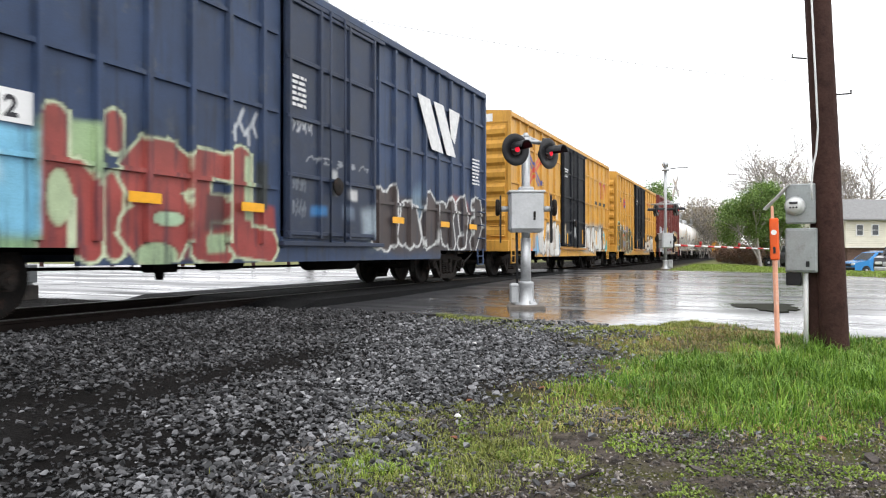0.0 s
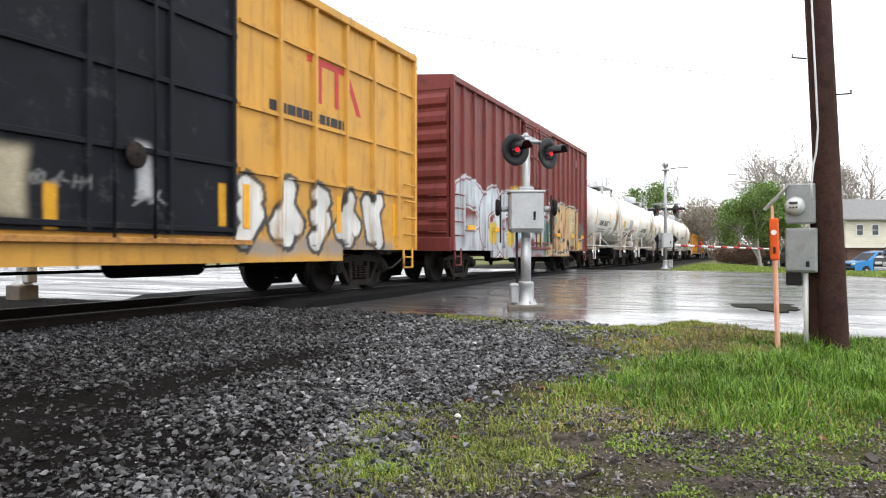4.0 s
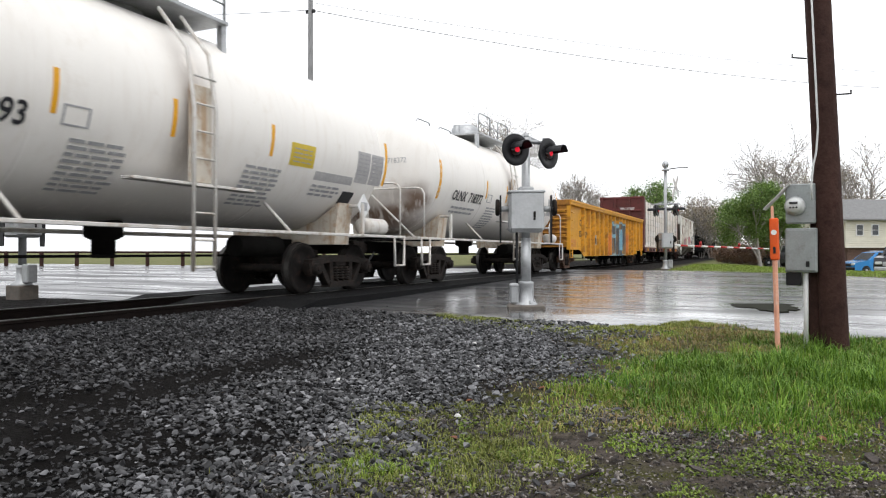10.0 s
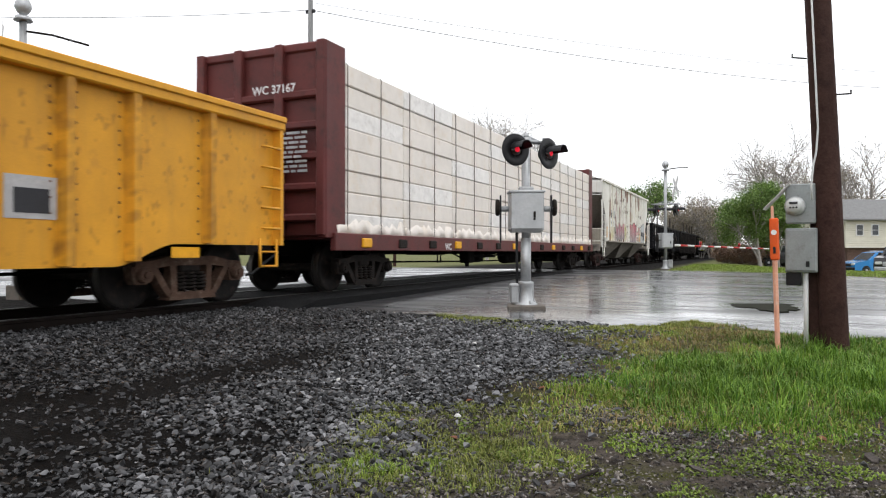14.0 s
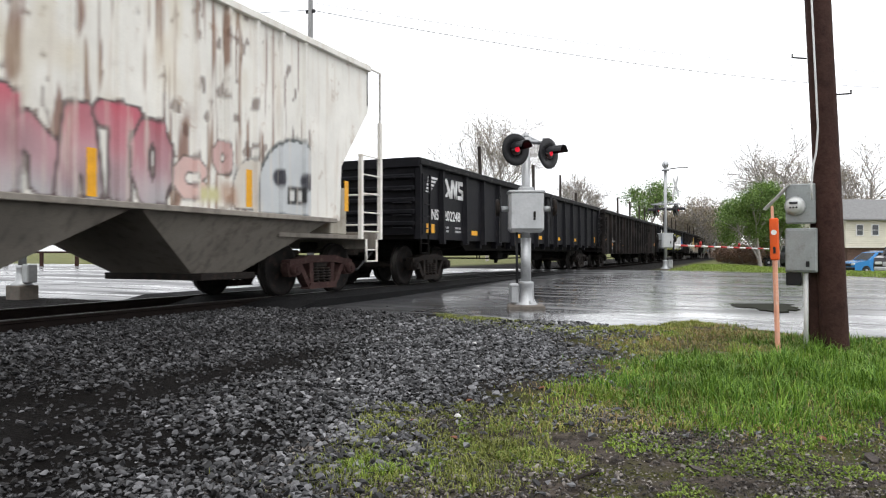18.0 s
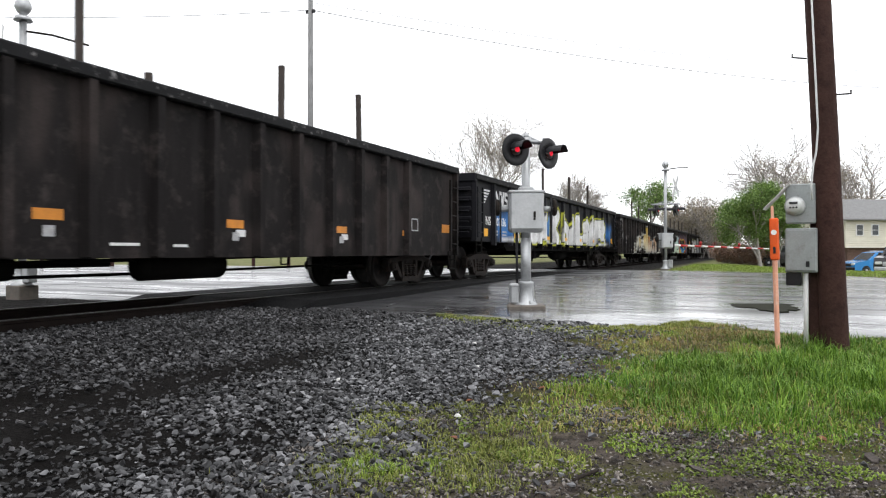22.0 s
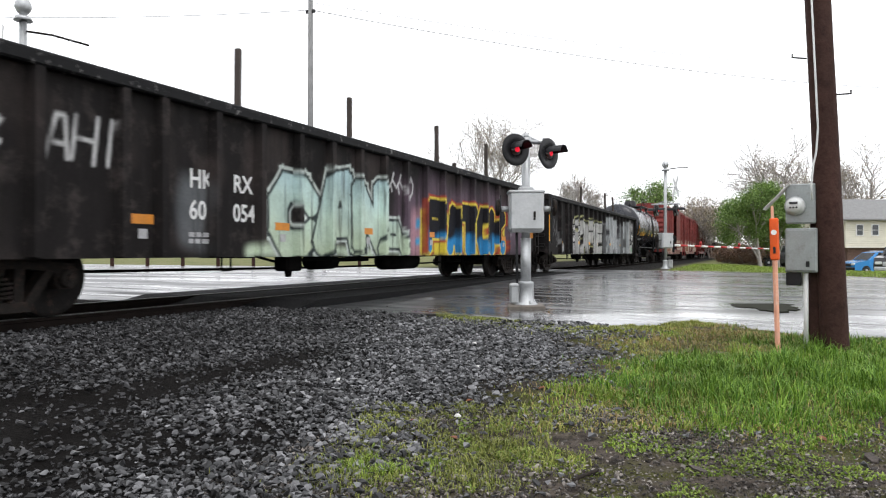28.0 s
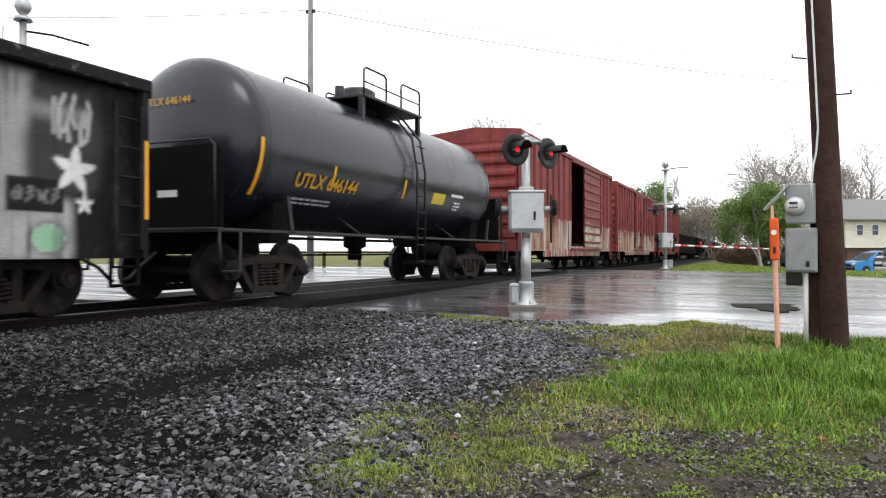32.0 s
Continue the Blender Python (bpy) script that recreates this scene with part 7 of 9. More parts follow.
for d in (-1, 1):
    for x in (-1, 1):
        s = Shape()
        X = x * (SIDE_X - 0.03)
        for y in (d * (L / 2 - 0.12), d * (L / 2 - 0.85)):
            s.box(X - 0.04, X + 0.04, y - 0.04, y + 0.04, 1.0, 3.3 if abs(y) > L / 2 - 0.3 else 2.6, 0.006)
        for z in np.arange(1.15, 2.6, 0.36):
            s.pipe([(X, d * (L / 2 - 0.12), z), (X, d * (L / 2 - 0.85), z)], 0.016, 6)
        s.pipe([(X, d * (L / 2 - 0.12), 3.25), (X, d * (L / 2 - 0.12), H), (X, d * (L / 2 - 0.5), H)], 0.02, 6)
        part("end_ladder", s, M_hopper, car)
        add_steps(car, X, d * (L / 2 - 0.45), 1.0, M_hopper)
    for z in (1.3, 1.9):
        part("cross_rail", Shape().pipe([(-SIDE_X + 0.05, d * (L / 2 - 0.12), z), (SIDE_X - 0.05, d * (L / 2 - 0.12), z)], 0.02, 6), M_hopper, car)
part("grey_panel", Shape().box(hw, hw + 0.004, o + 2.35, o + 3.72, 2.52, 2.92), M_decalgrey, car)
part("white_panel", Shape().box(hw, hw + 0.005, o + 2.35, o + 2.9, 2.08, 2.5).box(hw, hw + 0.005, o + 2.98, o + 3.6, 2.08, 2.42), M_white, car, "white panels behind the car's number")
for text, y, z in (("AE", 2.40, 2.58), ("X", 2.74, 2.58), ("51", 2.5, 2.17), ("915", 3.03, 2.16)):
    lettering(text, 0.30, M_textblack, car, on_side(hw + 0.007, o + y, z), squeeze=0.8, bold=0.006)
for y, z in ((4.55, 1.42), (7.1, 1.5), (9.5, 1.38), (12.2, 1.42), (1.5, 1.5), (14.9, 1.5)):
    plate(car, o + y, o + y + 0.13, z, z + 0.55, M_reflect, hw)
add_trucks(car, L / 2 - 1.40, M_maroontruck)
add_couplers(car, L / 2, 0.7)

# black gondolas
NSP = [1.36] + [2.84 + i * 1.272 for i in range(12)] + [18.1]
def side_posts(first, pitch):
    """The posts of a gondola side: two wide bays, then an even pitch."""
    return [1.85, 2.95] + [first + i * pitch for i in range(15)]


HKP = side_posts(3.55, 0.968)
SILVER = (0.55, 0.55, 0.55)


def stripes_emblem(car, o, y):
    s = Shape()
    for i in range(5):
        s.prism([(o + y + 0.12 - i * 0.03, 2.50 - i * 0.085), (o + y + 0.66 - i * 0.10, 2.50 - i * 0.085), (o + y + 0.60 - i * 0.10, 2.45 - i * 0.085), (o + y + 0.10 - i * 0.03, 2.45 - i * 0.085)], SIDE_X - 0.118, SIDE_X - 0.112)
    part("emblem", s, M_textwhite, car, "white tapering stripes")
    s = Shape()
    for p in ([(0, 0.45), (0.14, 0.45), (0.40, 0.12), (0.40, 0.02), (0.30, 0.02)], [(0, 0.05), (0.17, 0.05), (0.22, 0.2)], [(0.34, 0.03), (0.47, 0.03), (0.53, 0.45), (0.41, 0.45)], [(0.45, 0.45), (0.56, 0.45), (0.74, 0.03), (0.63, 0.03)], [(0.63, 0.03), (0.75, 0.03), (0.80, 0.45), (0.69, 0.45)],
              [(0.84, 0.45), (1.15, 0.45), (1.15, 0.36), (0.90, 0.36)], [(0.84, 0.45), (0.94, 0.40), (0.94, 0.24), (0.84, 0.30)], [(0.85, 0.30), (1.17, 0.25), (1.17, 0.16), (0.88, 0.22)], [(1.06, 0.22), (1.18, 0.24), (1.18, 0.06), (1.08, 0.06)], [(0.80, 0.12), (0.82, 0.03), (1.16, 0.03), (1.14, 0.12)]):
        s.prism([(o + y + 1.05 + u, 2.04 + w * 1.1) for u, w in p], SIDE_X - 0.118, SIDE_X - 0.112)
    part("emblem", s, M_textwhite, car, "white slanted block emblem")


def gondola_marks(car, o, L, marks, orange=M_reflectdim, plates=(3.1, 5.9, 8.6, 11.5, 14.2, 16.6), post_d=0.12, tail=True):
    """Marks and numbers either side of a post, then the plates along the sill."""
    x = SIDE_X - post_d + 0.004
    for text, y, z in zip(marks, (4.06, 4.92, 4.06, 4.92), (1.62, 1.62, 1.20, 1.20)):
        lettering(text, 0.36, M_textwhite, car, on_side(x, o + y, z), bold=0.006, squeeze=0.9)
    small_print(car, o + 4.06, 1.02, 2, M_textgrey, 0.5, 0.06, SIDE_X - post_d, seed=7)
    if tail:
        plate(car, o + L - 0.75, o + L - 0.3, 1.22, 1.42, orange, SIDE_X - post_d)
    for yy in plates:
        plate(car, o + yy, o + yy + 0.36, 1.10, 1.22, orange, SIDE_X - post_d)
        plate(car, o + yy + 0.12, o + yy + 0.26, 0.92, 1.04, M_textgrey, SIDE_X - post_d, "stencil")


def ns_gondola(front, rear, number, label, layers, stakes, back=0.0):
    """back: how much further from the leading end its posts and marks stand."""
    car, o, L = gondola(front, rear, label, M_gonblack, 2.85, 1.05, 1.05, [p + back for p in NSP], layers, teeth=True, stakes=stakes)
    o += back
    stripes_emblem(car, o, 0.53)
    lettering("NS", 0.34, M_textwhite, car, on_side(SIDE_X - 0.117, o + 0.82, 1.52), bold=0.006)
    lettering(number, 0.34, M_textwhite, car, on_side(SIDE_X - 0.117, o + 1.55, 1.52), bold=0.006)
    small_print(car, o + 1.45, 1.38, 2, M_textgrey, 0.4, 0.05, SIDE_X - 0.12, seed=7)
    small_print(car, o + 2.25, 1.38, 2, M_textgrey, 0.35, 0.05, SIDE_X - 0.12, seed=8)
    plate(car, o + 0.56, o + 1.0, 1.2, 1.41, M_reflect, SIDE_X - 0.12)
    plate(car, o + L - 1.0, o + L - 0.6, 1.2, 1.45, M_reflect, SIDE_X - 0.12)
    for y in (3.35, 7.1, 9.6, 12.1, 14.7):
        plate(car, o + y, o + y + 0.42, 1.2, 1.32, M_reflect, SIDE_X - 0.12)
    o -= back
    # tapered belly between the trucks
    part("belly_beam", Shape().prism([(-L / 2 + 2.9, 1.05), (L / 2 - 2.9, 1.05), (L / 2 - 3.3, 0.80), (-L / 2 + 3.3, 0.80)], 1.24, 1.30), M_under, car)
    for p in NSP[2:-1]:
        part("post_foot", Shape().box(SIDE_X - 0.30, SIDE_X - 0.14, o + p + back - 0.06, o + p + back + 0.06, 0.86, 1.06, 0.01), M_gonblack, car)
    return car


ns_gondola(187.5, 206.92, "202248", "black steel gondola car with white lettering and tall stakes", (), [(4.1, 3.62, 8, 1.2), (9.1, 3.68, 1, 1.2), (12.7, 3.7, 0, 1.1), (15.3, 3.2, 0, 1.1)])
car, o, L = gondola(208.1, 227.6, "weathered black gondola car with upright stakes", M_gonbrown, 2.85, 0.68, 0.68, side_posts(4.03, 0.985)[:-1], stakes=[(4.6, 3.72, 1, 1.2), (8.6, 3.72, 0, 1.2), (12.3, 3.7, -1, 1.1), (14.8, 3.72, 2, 1.1), (9.6, 2.95, 0, 1.2)],
    layers=[rusty(1.2, 0.8, 0.55, 0.8, (0.045, 0.036, 0.034), 2, 0.7), tag_line("3604", 2.1, 2.9, 1.25, 1.5, (0.45, 0.45, 0.45), 0.02)])
gondola_marks(car, o, L, ("HK", "RX", "60", "007"), plates=(2.4, 5.4, 8.3, 11.25, 14.1, 16.7))
for y, w, z, hh in ((9.27, 0.43, 0.83, 0.035), (10.25, 0.25, 0.82, 0.035), (11.45, 0.2, 0.98, 0.1), (14.3, 0.2, 0.98, 0.1)):
    plate(car, o + y, o + y + w, z, z + hh, M_textwhite, SIDE_X - 0.12, "stencil")
for z in (1.22, 1.47):
    plate(car, o + 16.85, o + 17.45, z, z + 0.025, M_textgrey, SIDE_X - 0.12, "stencil_frame")
for y in (16.85, 17.12, 17.42):
    plate(car, o + y, o + y + 0.03, 1.245, 1.47, M_textgrey, SIDE_X - 0.12, "stencil_frame")
plate(car, o + 0.6, o + 1.05, 1.28, 1.46, M_reflectdim, SIDE_X - 0.12)
lettering("HKRX", 0.2, M_textgrey, car, on_end(-0.3, o - 0.075, 2.68))
ns_gondola(228.8, 248.96, "202336", "black gondola car covered in silver graffiti on blue", [patch(1.9, 3.4, 1.2, 2.0, (0.05, 0.16, 0.38), 0.2), patch(6.9, 8.6, 1.3, 1.95, (0.05, 0.16, 0.38), 0.15), patch(17.8, 19.3, 1.3, 2.0, (0.04, 0.13, 0.34), 0.25), patch(2.4, 18.2, 1.08, 1.2, SILVER, 0.05, 0.9, 0.3), 
        word("TAKK", [(3.25, 4.55, 1.08, 2.30), (4.40, 5.50, 1.06, 2.30), (5.35, 6.45, 1.04, 2.28), (6.35, 7.30, 1.04, 2.26)], SILVER, (0.62, 0.62, 0.62), (0.02, 0.02, 0.022), (0.50, 0.52, 0.06), 0.205, 0.045, seed=52, shade=0, lean=0.05),
        word("KhALSAR", [(7.75, 9.05, 1.04, 2.32), (9.35, 10.55, 1.04, 2.30), (10.45, 11.65, 1.02, 2.18), (11.60, 13.05, 1.02, 2.32), (12.95, 14.30, 1.04, 2.20), (14.10, 15.50, 1.04, 2.32), (15.30, 17.90, 1.04, 2.26)], SILVER, (0.62, 0.62, 0.62), (0.02, 0.02, 0.022), (0.50, 0.52, 0.06), 0.205, 0.045, seed=57, shade=0, lean=0.04)],
    [(4.7, 3.74, 0, 1.2), (6.85, 3.68, 7, 1.1), (10.8, 3.77, 1, 1.2), (14.2, 3.7, 3, 1.1)], 0.2)
car, o, L = gondola(250.23, 270.3, "weathered dark gondola car with white tags and yellow graffiti", M_gonbrown, 2.85, 0.68, 0.68, side_posts(3.7, 0.985), stakes=[(5.1, 3.8, 0, 1.2), (7.8, 3.7, 0, 1.2), (13.4, 3.7, 1, 1.1)],
    layers=[rusty(1.2, 0.8, 0.55, 0.8, (0.045, 0.036, 0.034), 2, 0.7), tag_line("DASH", 0.62, 1.45, 2.36, 2.62, (0.5, 0.5, 0.5), 0.02), tag_line("MEME", 0.68, 1.5, 2.05, 2.3, (0.5, 0.5, 0.5), 0.02), tag_line("55526", 0.25, 1.1, 1.72, 1.95, (0.45, 0.45, 0.45), 0.018), tag_line("67", 1.15, 1.75, 1.5, 1.85, (0.45, 0.45, 0.45), 0.022), tag_line("61", 0.7, 1.05, 1.4, 1.6, (0.45, 0.45, 0.45), 0.02), patch(1.06, 1.14, 1.05, 1.85, (0.50, 0.20, 0.03), 0.05), patch(3.36, 3.46, 1.08, 1.5, (0.50, 0.20, 0.03), 0.03), tag_line("463", 2.0, 2.9, 1.5, 1.72, (0.45, 0.45, 0.45), 0.02), tag_line("4644", 2.1, 2.75, 1.2, 1.42, (0.45, 0.45, 0.45), 0.022), tag_line("50", 2.2, 2.65, 0.88, 1.12, (0.45, 0.45, 0.45), 0.02),
        word("2510273", [(4.75, 5.6, 0.70, 1.4), (5.6, 6.6, 0.70, 1.86), (6.6, 7.7, 0.70, 2.0), (7.8, 8.6, 0.72, 2.1), (8.6, 9.3, 0.72, 2.1), (9.3, 10.1, 0.72, 2.0), (10.0, 10.8, 0.72, 2.4)], (0.50, 0.49, 0.42), (0.46, 0.30, 0.05), (0.07, 0.06, 0.05), (0.46, 0.46, 0.42), 0.2, 0.035, seed=61, shade=0), word("46466563", (11.0, 17.5, 0.70, 1.85), (0.48, 0.47, 0.42), (0.42, 0.20, 0.06), (0.05, 0.05, 0.06), (0.40, 0.40, 0.38), 0.2, 0.04, seed=66, shade=0)])
gondola_marks(car, o, L, ("DJ", "JX", "99", "12"))
lettering("DJJX", 0.2, M_textgrey, car, on_end(-0.3, o - 0.075, 2.68))
car, o, L = gondola(271.55, 291.63, "weathered gondola car with pale blue and yellow graffiti", M_gonbrown, 2.85, 0.68, 0.68, HKP, stakes=[(4.8, 3.7, -1, 1.2), (7.95, 3.6, 0, 1.2), (11.95, 3.72, 1, 1.1), (15.3, 3.75, 0, 1.2), (13.0, 2.95, 0, 1.2)],
    layers=[rusty(1.2, 0.8, 0.55, 0.8, (0.045, 0.036, 0.034), 2, 0.7), tag_line("650", 0.6, 1.6, 1.65, 2.1, (0.5, 0.5, 0.5), 0.025), tag_line("AHI", 2.0, 3.0, 1.75, 2.25, (0.5, 0.5, 0.5), 0.025), patch(3.85, 4.45, 0.8, 1.7, (0.13, 0.14, 0.15), 0.15, 0.7), patch(9.9, 19.3, 0.75, 2.3, (0.17, 0.12, 0.16), 0.4, 0.55),
        patch(5.2, 10.4, 0.68, 0.85, (0.42, 0.50, 0.38), 0.08), word("CANA", [(5.75, 7.1, 0.70, 2.0), (6.95, 8.6, 0.70, 2.22), (8.2, 9.5, 0.70, 2.15), (9.2, 10.4, 0.70, 1.4)], (0.44, 0.52, 0.38), (0.38, 0.52, 0.54), (0.03, 0.04, 0.04), (0.50, 0.55, 0.52), 0.22, 0.055, seed=71, shade=0.06), tag_line("44", 9.65, 10.3, 2.0, 2.4, (0.5, 0.5, 0.5), 0.025), tag_line("O", 10.3, 10.8, 1.9, 2.35, (0.5, 0.5, 0.5), 0.025),
        patch(10.7, 11.3, 0.7, 1.7, (0.40, 0.22, 0.26), 0.2, 0.8), patch(10.9, 11.1, 1.3, 1.5, (0.06, 0.28, 0.48), 0.06), patch(10.9, 11.2, 0.95, 1.1, (0.06, 0.28, 0.48), 0.06), patch(11.1, 16.9, 0.70, 1.72, (0.60, 0.48, 0.06), 0.06, 1.0, 0.6),
        word("PATOK", [(11.3, 12.6, 0.68, 1.97), (12.6, 13.5, 0.68, 1.90), (13.3, 14.7, 0.68, 2.0), (14.6, 15.6, 0.68, 1.95), (15.55, 16.95, 0.68, 1.98)], (0.03, 0.20, 0.42), (0.014, 0.014, 0.018), (0.62, 0.50, 0.07), (0.34, 0.06, 0.04), 0.225, 0.05, seed=76, shade=0, cut=0.34), patch(17.1, 17.5, 1.25, 1.6, (0.32, 0.30, 0.32), 0.05), tag_line("62", 18.4, 19.0, 1.75, 2.0, (0.45, 0.45, 0.45), 0.02), tag_line("057", 18.4, 19.1, 1.45, 1.68, (0.45, 0.45, 0.45), 0.02)])
gondola_marks(car, o, L, ("HK", "RX", "60", "054"))
car, o, L = gondola(292.9, 312.87, "weathered gondola car with silver and black graffiti", M_gonbrown, 2.85, 0.68, 0.68, HKP, stakes=[(5.5, 3.6, -12, 1.2), (11.25, 3.68, 2, 1.2), (13.65, 3.66, 7, 1.1)],
    layers=[patch(3.72, 4.65, 0.6, 2.12, (0.36, 0.36, 0.355), 0.03, 0.95, 0.1),
        word("YARE", [(4.4, 5.75, 0.62, 2.16), (5.35, 6.75, 0.64, 2.1), (6.6, 8.25, 0.66, 2.16), (8.2, 9.75, 0.62, 2.12)], (0.36, 0.36, 0.35), (0.40, 0.40, 0.39), (0.018, 0.017, 0.016), (0.42, 0.42, 0.22), 0.135, 0.085, seed=81, shade=0),
        patch(10.2, 18.1, 0.66, 2.2, (0.13, 0.135, 0.14), 0.08, 0.85, 0.4), tag_line("554", 9.65, 10.3, 2.05, 2.3, (0.4, 0.4, 0.4), 0.02), tag_line("70", 9.65, 10.3, 1.7, 2.0, (0.4, 0.4, 0.4), 0.025), star(9.9, 1.0, 0.2, WHITE, 0.2),
        *[patch(p, q, 0.68, t, (0.38 + 0.03 * (k % 3), 0.40 + 0.03 * (k % 3), 0.41 + 0.03 * (k % 3)), 0.05, 0.9, 0.35) for k, (p, q, t) in enumerate(((10.5, 11.35, 2.5), (11.45, 12.25, 2.55), (12.4, 13.25, 2.45), (13.4, 14.15, 1.45), (14.35, 15.05, 2.35), (15.3, 16.05, 2.45), (17.0, 17.9, 2.5)))],
        oval(11.0, 1.75, 0.34, 0.20, (0.06, 0.06, 0.065), 0.04, (0.16, 0.16, 0.17)), oval(11.0, 1.2, 0.16, 0.17, (0.07, 0.07, 0.075)), oval(11.9, 1.25, 0.22, 0.18, (0.10, 0.10, 0.11)), patch(11.85, 12.05, 1.3, 1.9, (0.16, 0.16, 0.17), 0.1, 0.7), oval(12.85, 1.05, 0.12, 0.25, (0.05, 0.05, 0.055)), patch(12.75, 13.1, 0.66, 0.9, (0.06, 0.055, 0.055), 0.08), patch(14.6, 14.8, 0.9, 1.3, (0.5, 0.5, 0.5), 0.06, 0.7), patch(15.9, 16.1, 1.0, 1.5, (0.08, 0.08, 0.08), 0.08), oval(13.75, 2.05, 0.42, 0.6, (0.045, 0.045, 0.05)), star(13.65, 2.35, 0.2, WHITE), star(13.95, 2.1, 0.16, WHITE, 0.4), star(13.7, 1.75, 0.24, WHITE, 0.2), patch(16.2, 16.6, 1.6, 2.55, (0.05, 0.05, 0.05), 0.08), star(16.45, 2.45, 0.17, WHITE), star(16.35, 2.0, 0.12, WHITE, 0.3), patch(18.0, 18.55, 1.3, 2.62, (0.36, 0.36, 0.36), 0.08, 0.8, 0.5), patch(18.0, 19.02, 0.68, 1.35, (0.36, 0.36, 0.35), 0.08, 0.85, 0.5), patch(18.5, 19.35, 1.45, 2.6, (0.05, 0.05, 0.052), 0.1, 0.9), patch(18.25, 18.9, 1.17, 1.53, (0.015, 0.015, 0.016), 0.015, 1.0, 0), tag_line("5070", 18.3, 18.88, 1.28, 1.42, (0.22, 0.22, 0.22), 0.012), oval(18.72, 0.9, 0.2, 0.16, (0.22, 0.40, 0.26), 0.0, soft=0.08), star(19.03, 1.66, 0.29, WHITE, 0.1), star(19.16, 1.29, 0.13, WHITE), tag_line("745", 18.75, 19.25, 1.95, 2.45, (0.42, 0.42, 0.42), 0.022), patch(18.5, 19.2, 2.2, 2.35, (0.3, 0.3, 0.3), 0.08, 0.6), tag_line("55", 17.2, 18.2, 1.1, 2.0, (0.5, 0.5, 0.5), 0.03),
        tag_line("604", 0.62, 1.7, 1.3, 1.95, (0.16, 0.16, 0.17), 0.018), tag_line("55", 0.3, 0.62, 1.35, 1.8, (0.10, 0.10, 0.11), 0.014), tag_line("17", 1.45, 1.95, 0.9, 1.55, (0.2, 0.2, 0.2), 0.02), tag_line("7452", 1.95, 2.65, 0.76, 1.1, (0.34, 0.34, 0.34), 0.026), tag_line("52", 3.0, 3.4, 0.72, 0.95, (0.28, 0.28, 0.28), 0.02)], front_ladder=False)
for a, b in ((4.05, 4.66), (4.87, 5.4)):
    for z in (1.13, 1.55):
        part("stencil_patch", Shape().box(SIDE_X - 0.119, SIDE_X - 0.118, o + a, o + b, z, z + 0.38), M_gonblack, car)
gondola_marks(car, o, L, ("HK", "RX", "60", "017"), M_reflect, (2.0, 4.88, 7.0, 8.7, 12.0, 14.6, 17.3), tail=False)
for y in (0.02, 19.83):
    plate(car, o + y, o + y + 0.12, 1.15, 2.1, M_reflect, SIDE_X + 0.002)

# black tank car
tank_car(314.1, 326.5, "glossy black tank car with yellow lettering", M_tankblack, M_black, "UTLX 646144", M_textyellow, 1.42, 2.5, black=True, seed=9)

# red boxcars
DRIPS = [rusty(4.0, 0.7, 0.60, 0.8, (0.055, 0.018, 0.015), 6, 0.8), patch(0.2, 5.9, 0.7, 1.75, (0.40, 0.27, 0.17), 0.25, 0.6), patch(7.2, 14.8, 0.7, 1.7, (0.38, 0.28, 0.20), 0.3, 0.5), rusty(9.0, 0.5, 0.55, 0.72, (0.48, 0.42, 0.36), 7, 0.85, 2.0),
    *[patch(0.5 + 0.8 * k, 0.62 + 0.8 * k, 0.75, 1.6 + 0.35 * math.sin(k * 2.3), (0.50, 0.45, 0.38), 0.05, 0.75) for k in range(18)]]
DOOR_DRIPS = [patch(9.1, 12.2, 0.9, 1.85, (0.52, 0.50, 0.40), 0.2, 0.8), oval(10.3, 1.55, 0.7, 0.3, (0.46, 0.44, 0.28), 0.06, (0.24, 0.12, 0.06), 0.1)]
RP = (0.9, 1.7, 2.5, 3.3, 4.1, 4.9, 10.2, 11.0, 11.8, 12.6, 13.4, 14.2)
boxcar(327.7, 343.0, "faded red boxcar with its door standing open", M_red, M_red, 4.6, (6.8, 12.3), RP[:6] + (5.7, 6.6) + RP[9:], (), layers=DRIPS, doorlayers=DOOR_DRIPS, open_door=(9.0, 12.25), roofmat=M_red)
boxcar(344.6, 360.0, "faded red boxcar with grey drips of graffiti", M_red, M_red, 4.5, (6.0, 9.2), RP, (), layers=DRIPS, roofmat=M_red)
boxcar(361.6, 377.0, "dull red boxcar with ribbed sides", M_red, M_maroon, 4.5, (6.0, 9.2), RP, (), roofmat=M_red)
for f in (378.5, 399.2, 420.0, 441.0):
    gondola(f, f + 19.5, "weathered black gondola car far down the train", M_gonbrown, 2.6, 0.7, 0.7, HKP, far=True)
# ---------- crossing signals ----------
def ahead(d, right, z=0.0):
    """A place d metres along the sight line and right metres to its right."""
    p = FWD * d + RGT * right
    return Vector((p.x, p.y, z))


def heading(v):
    return math.degrees(math.atan2(v[1], v[0]))


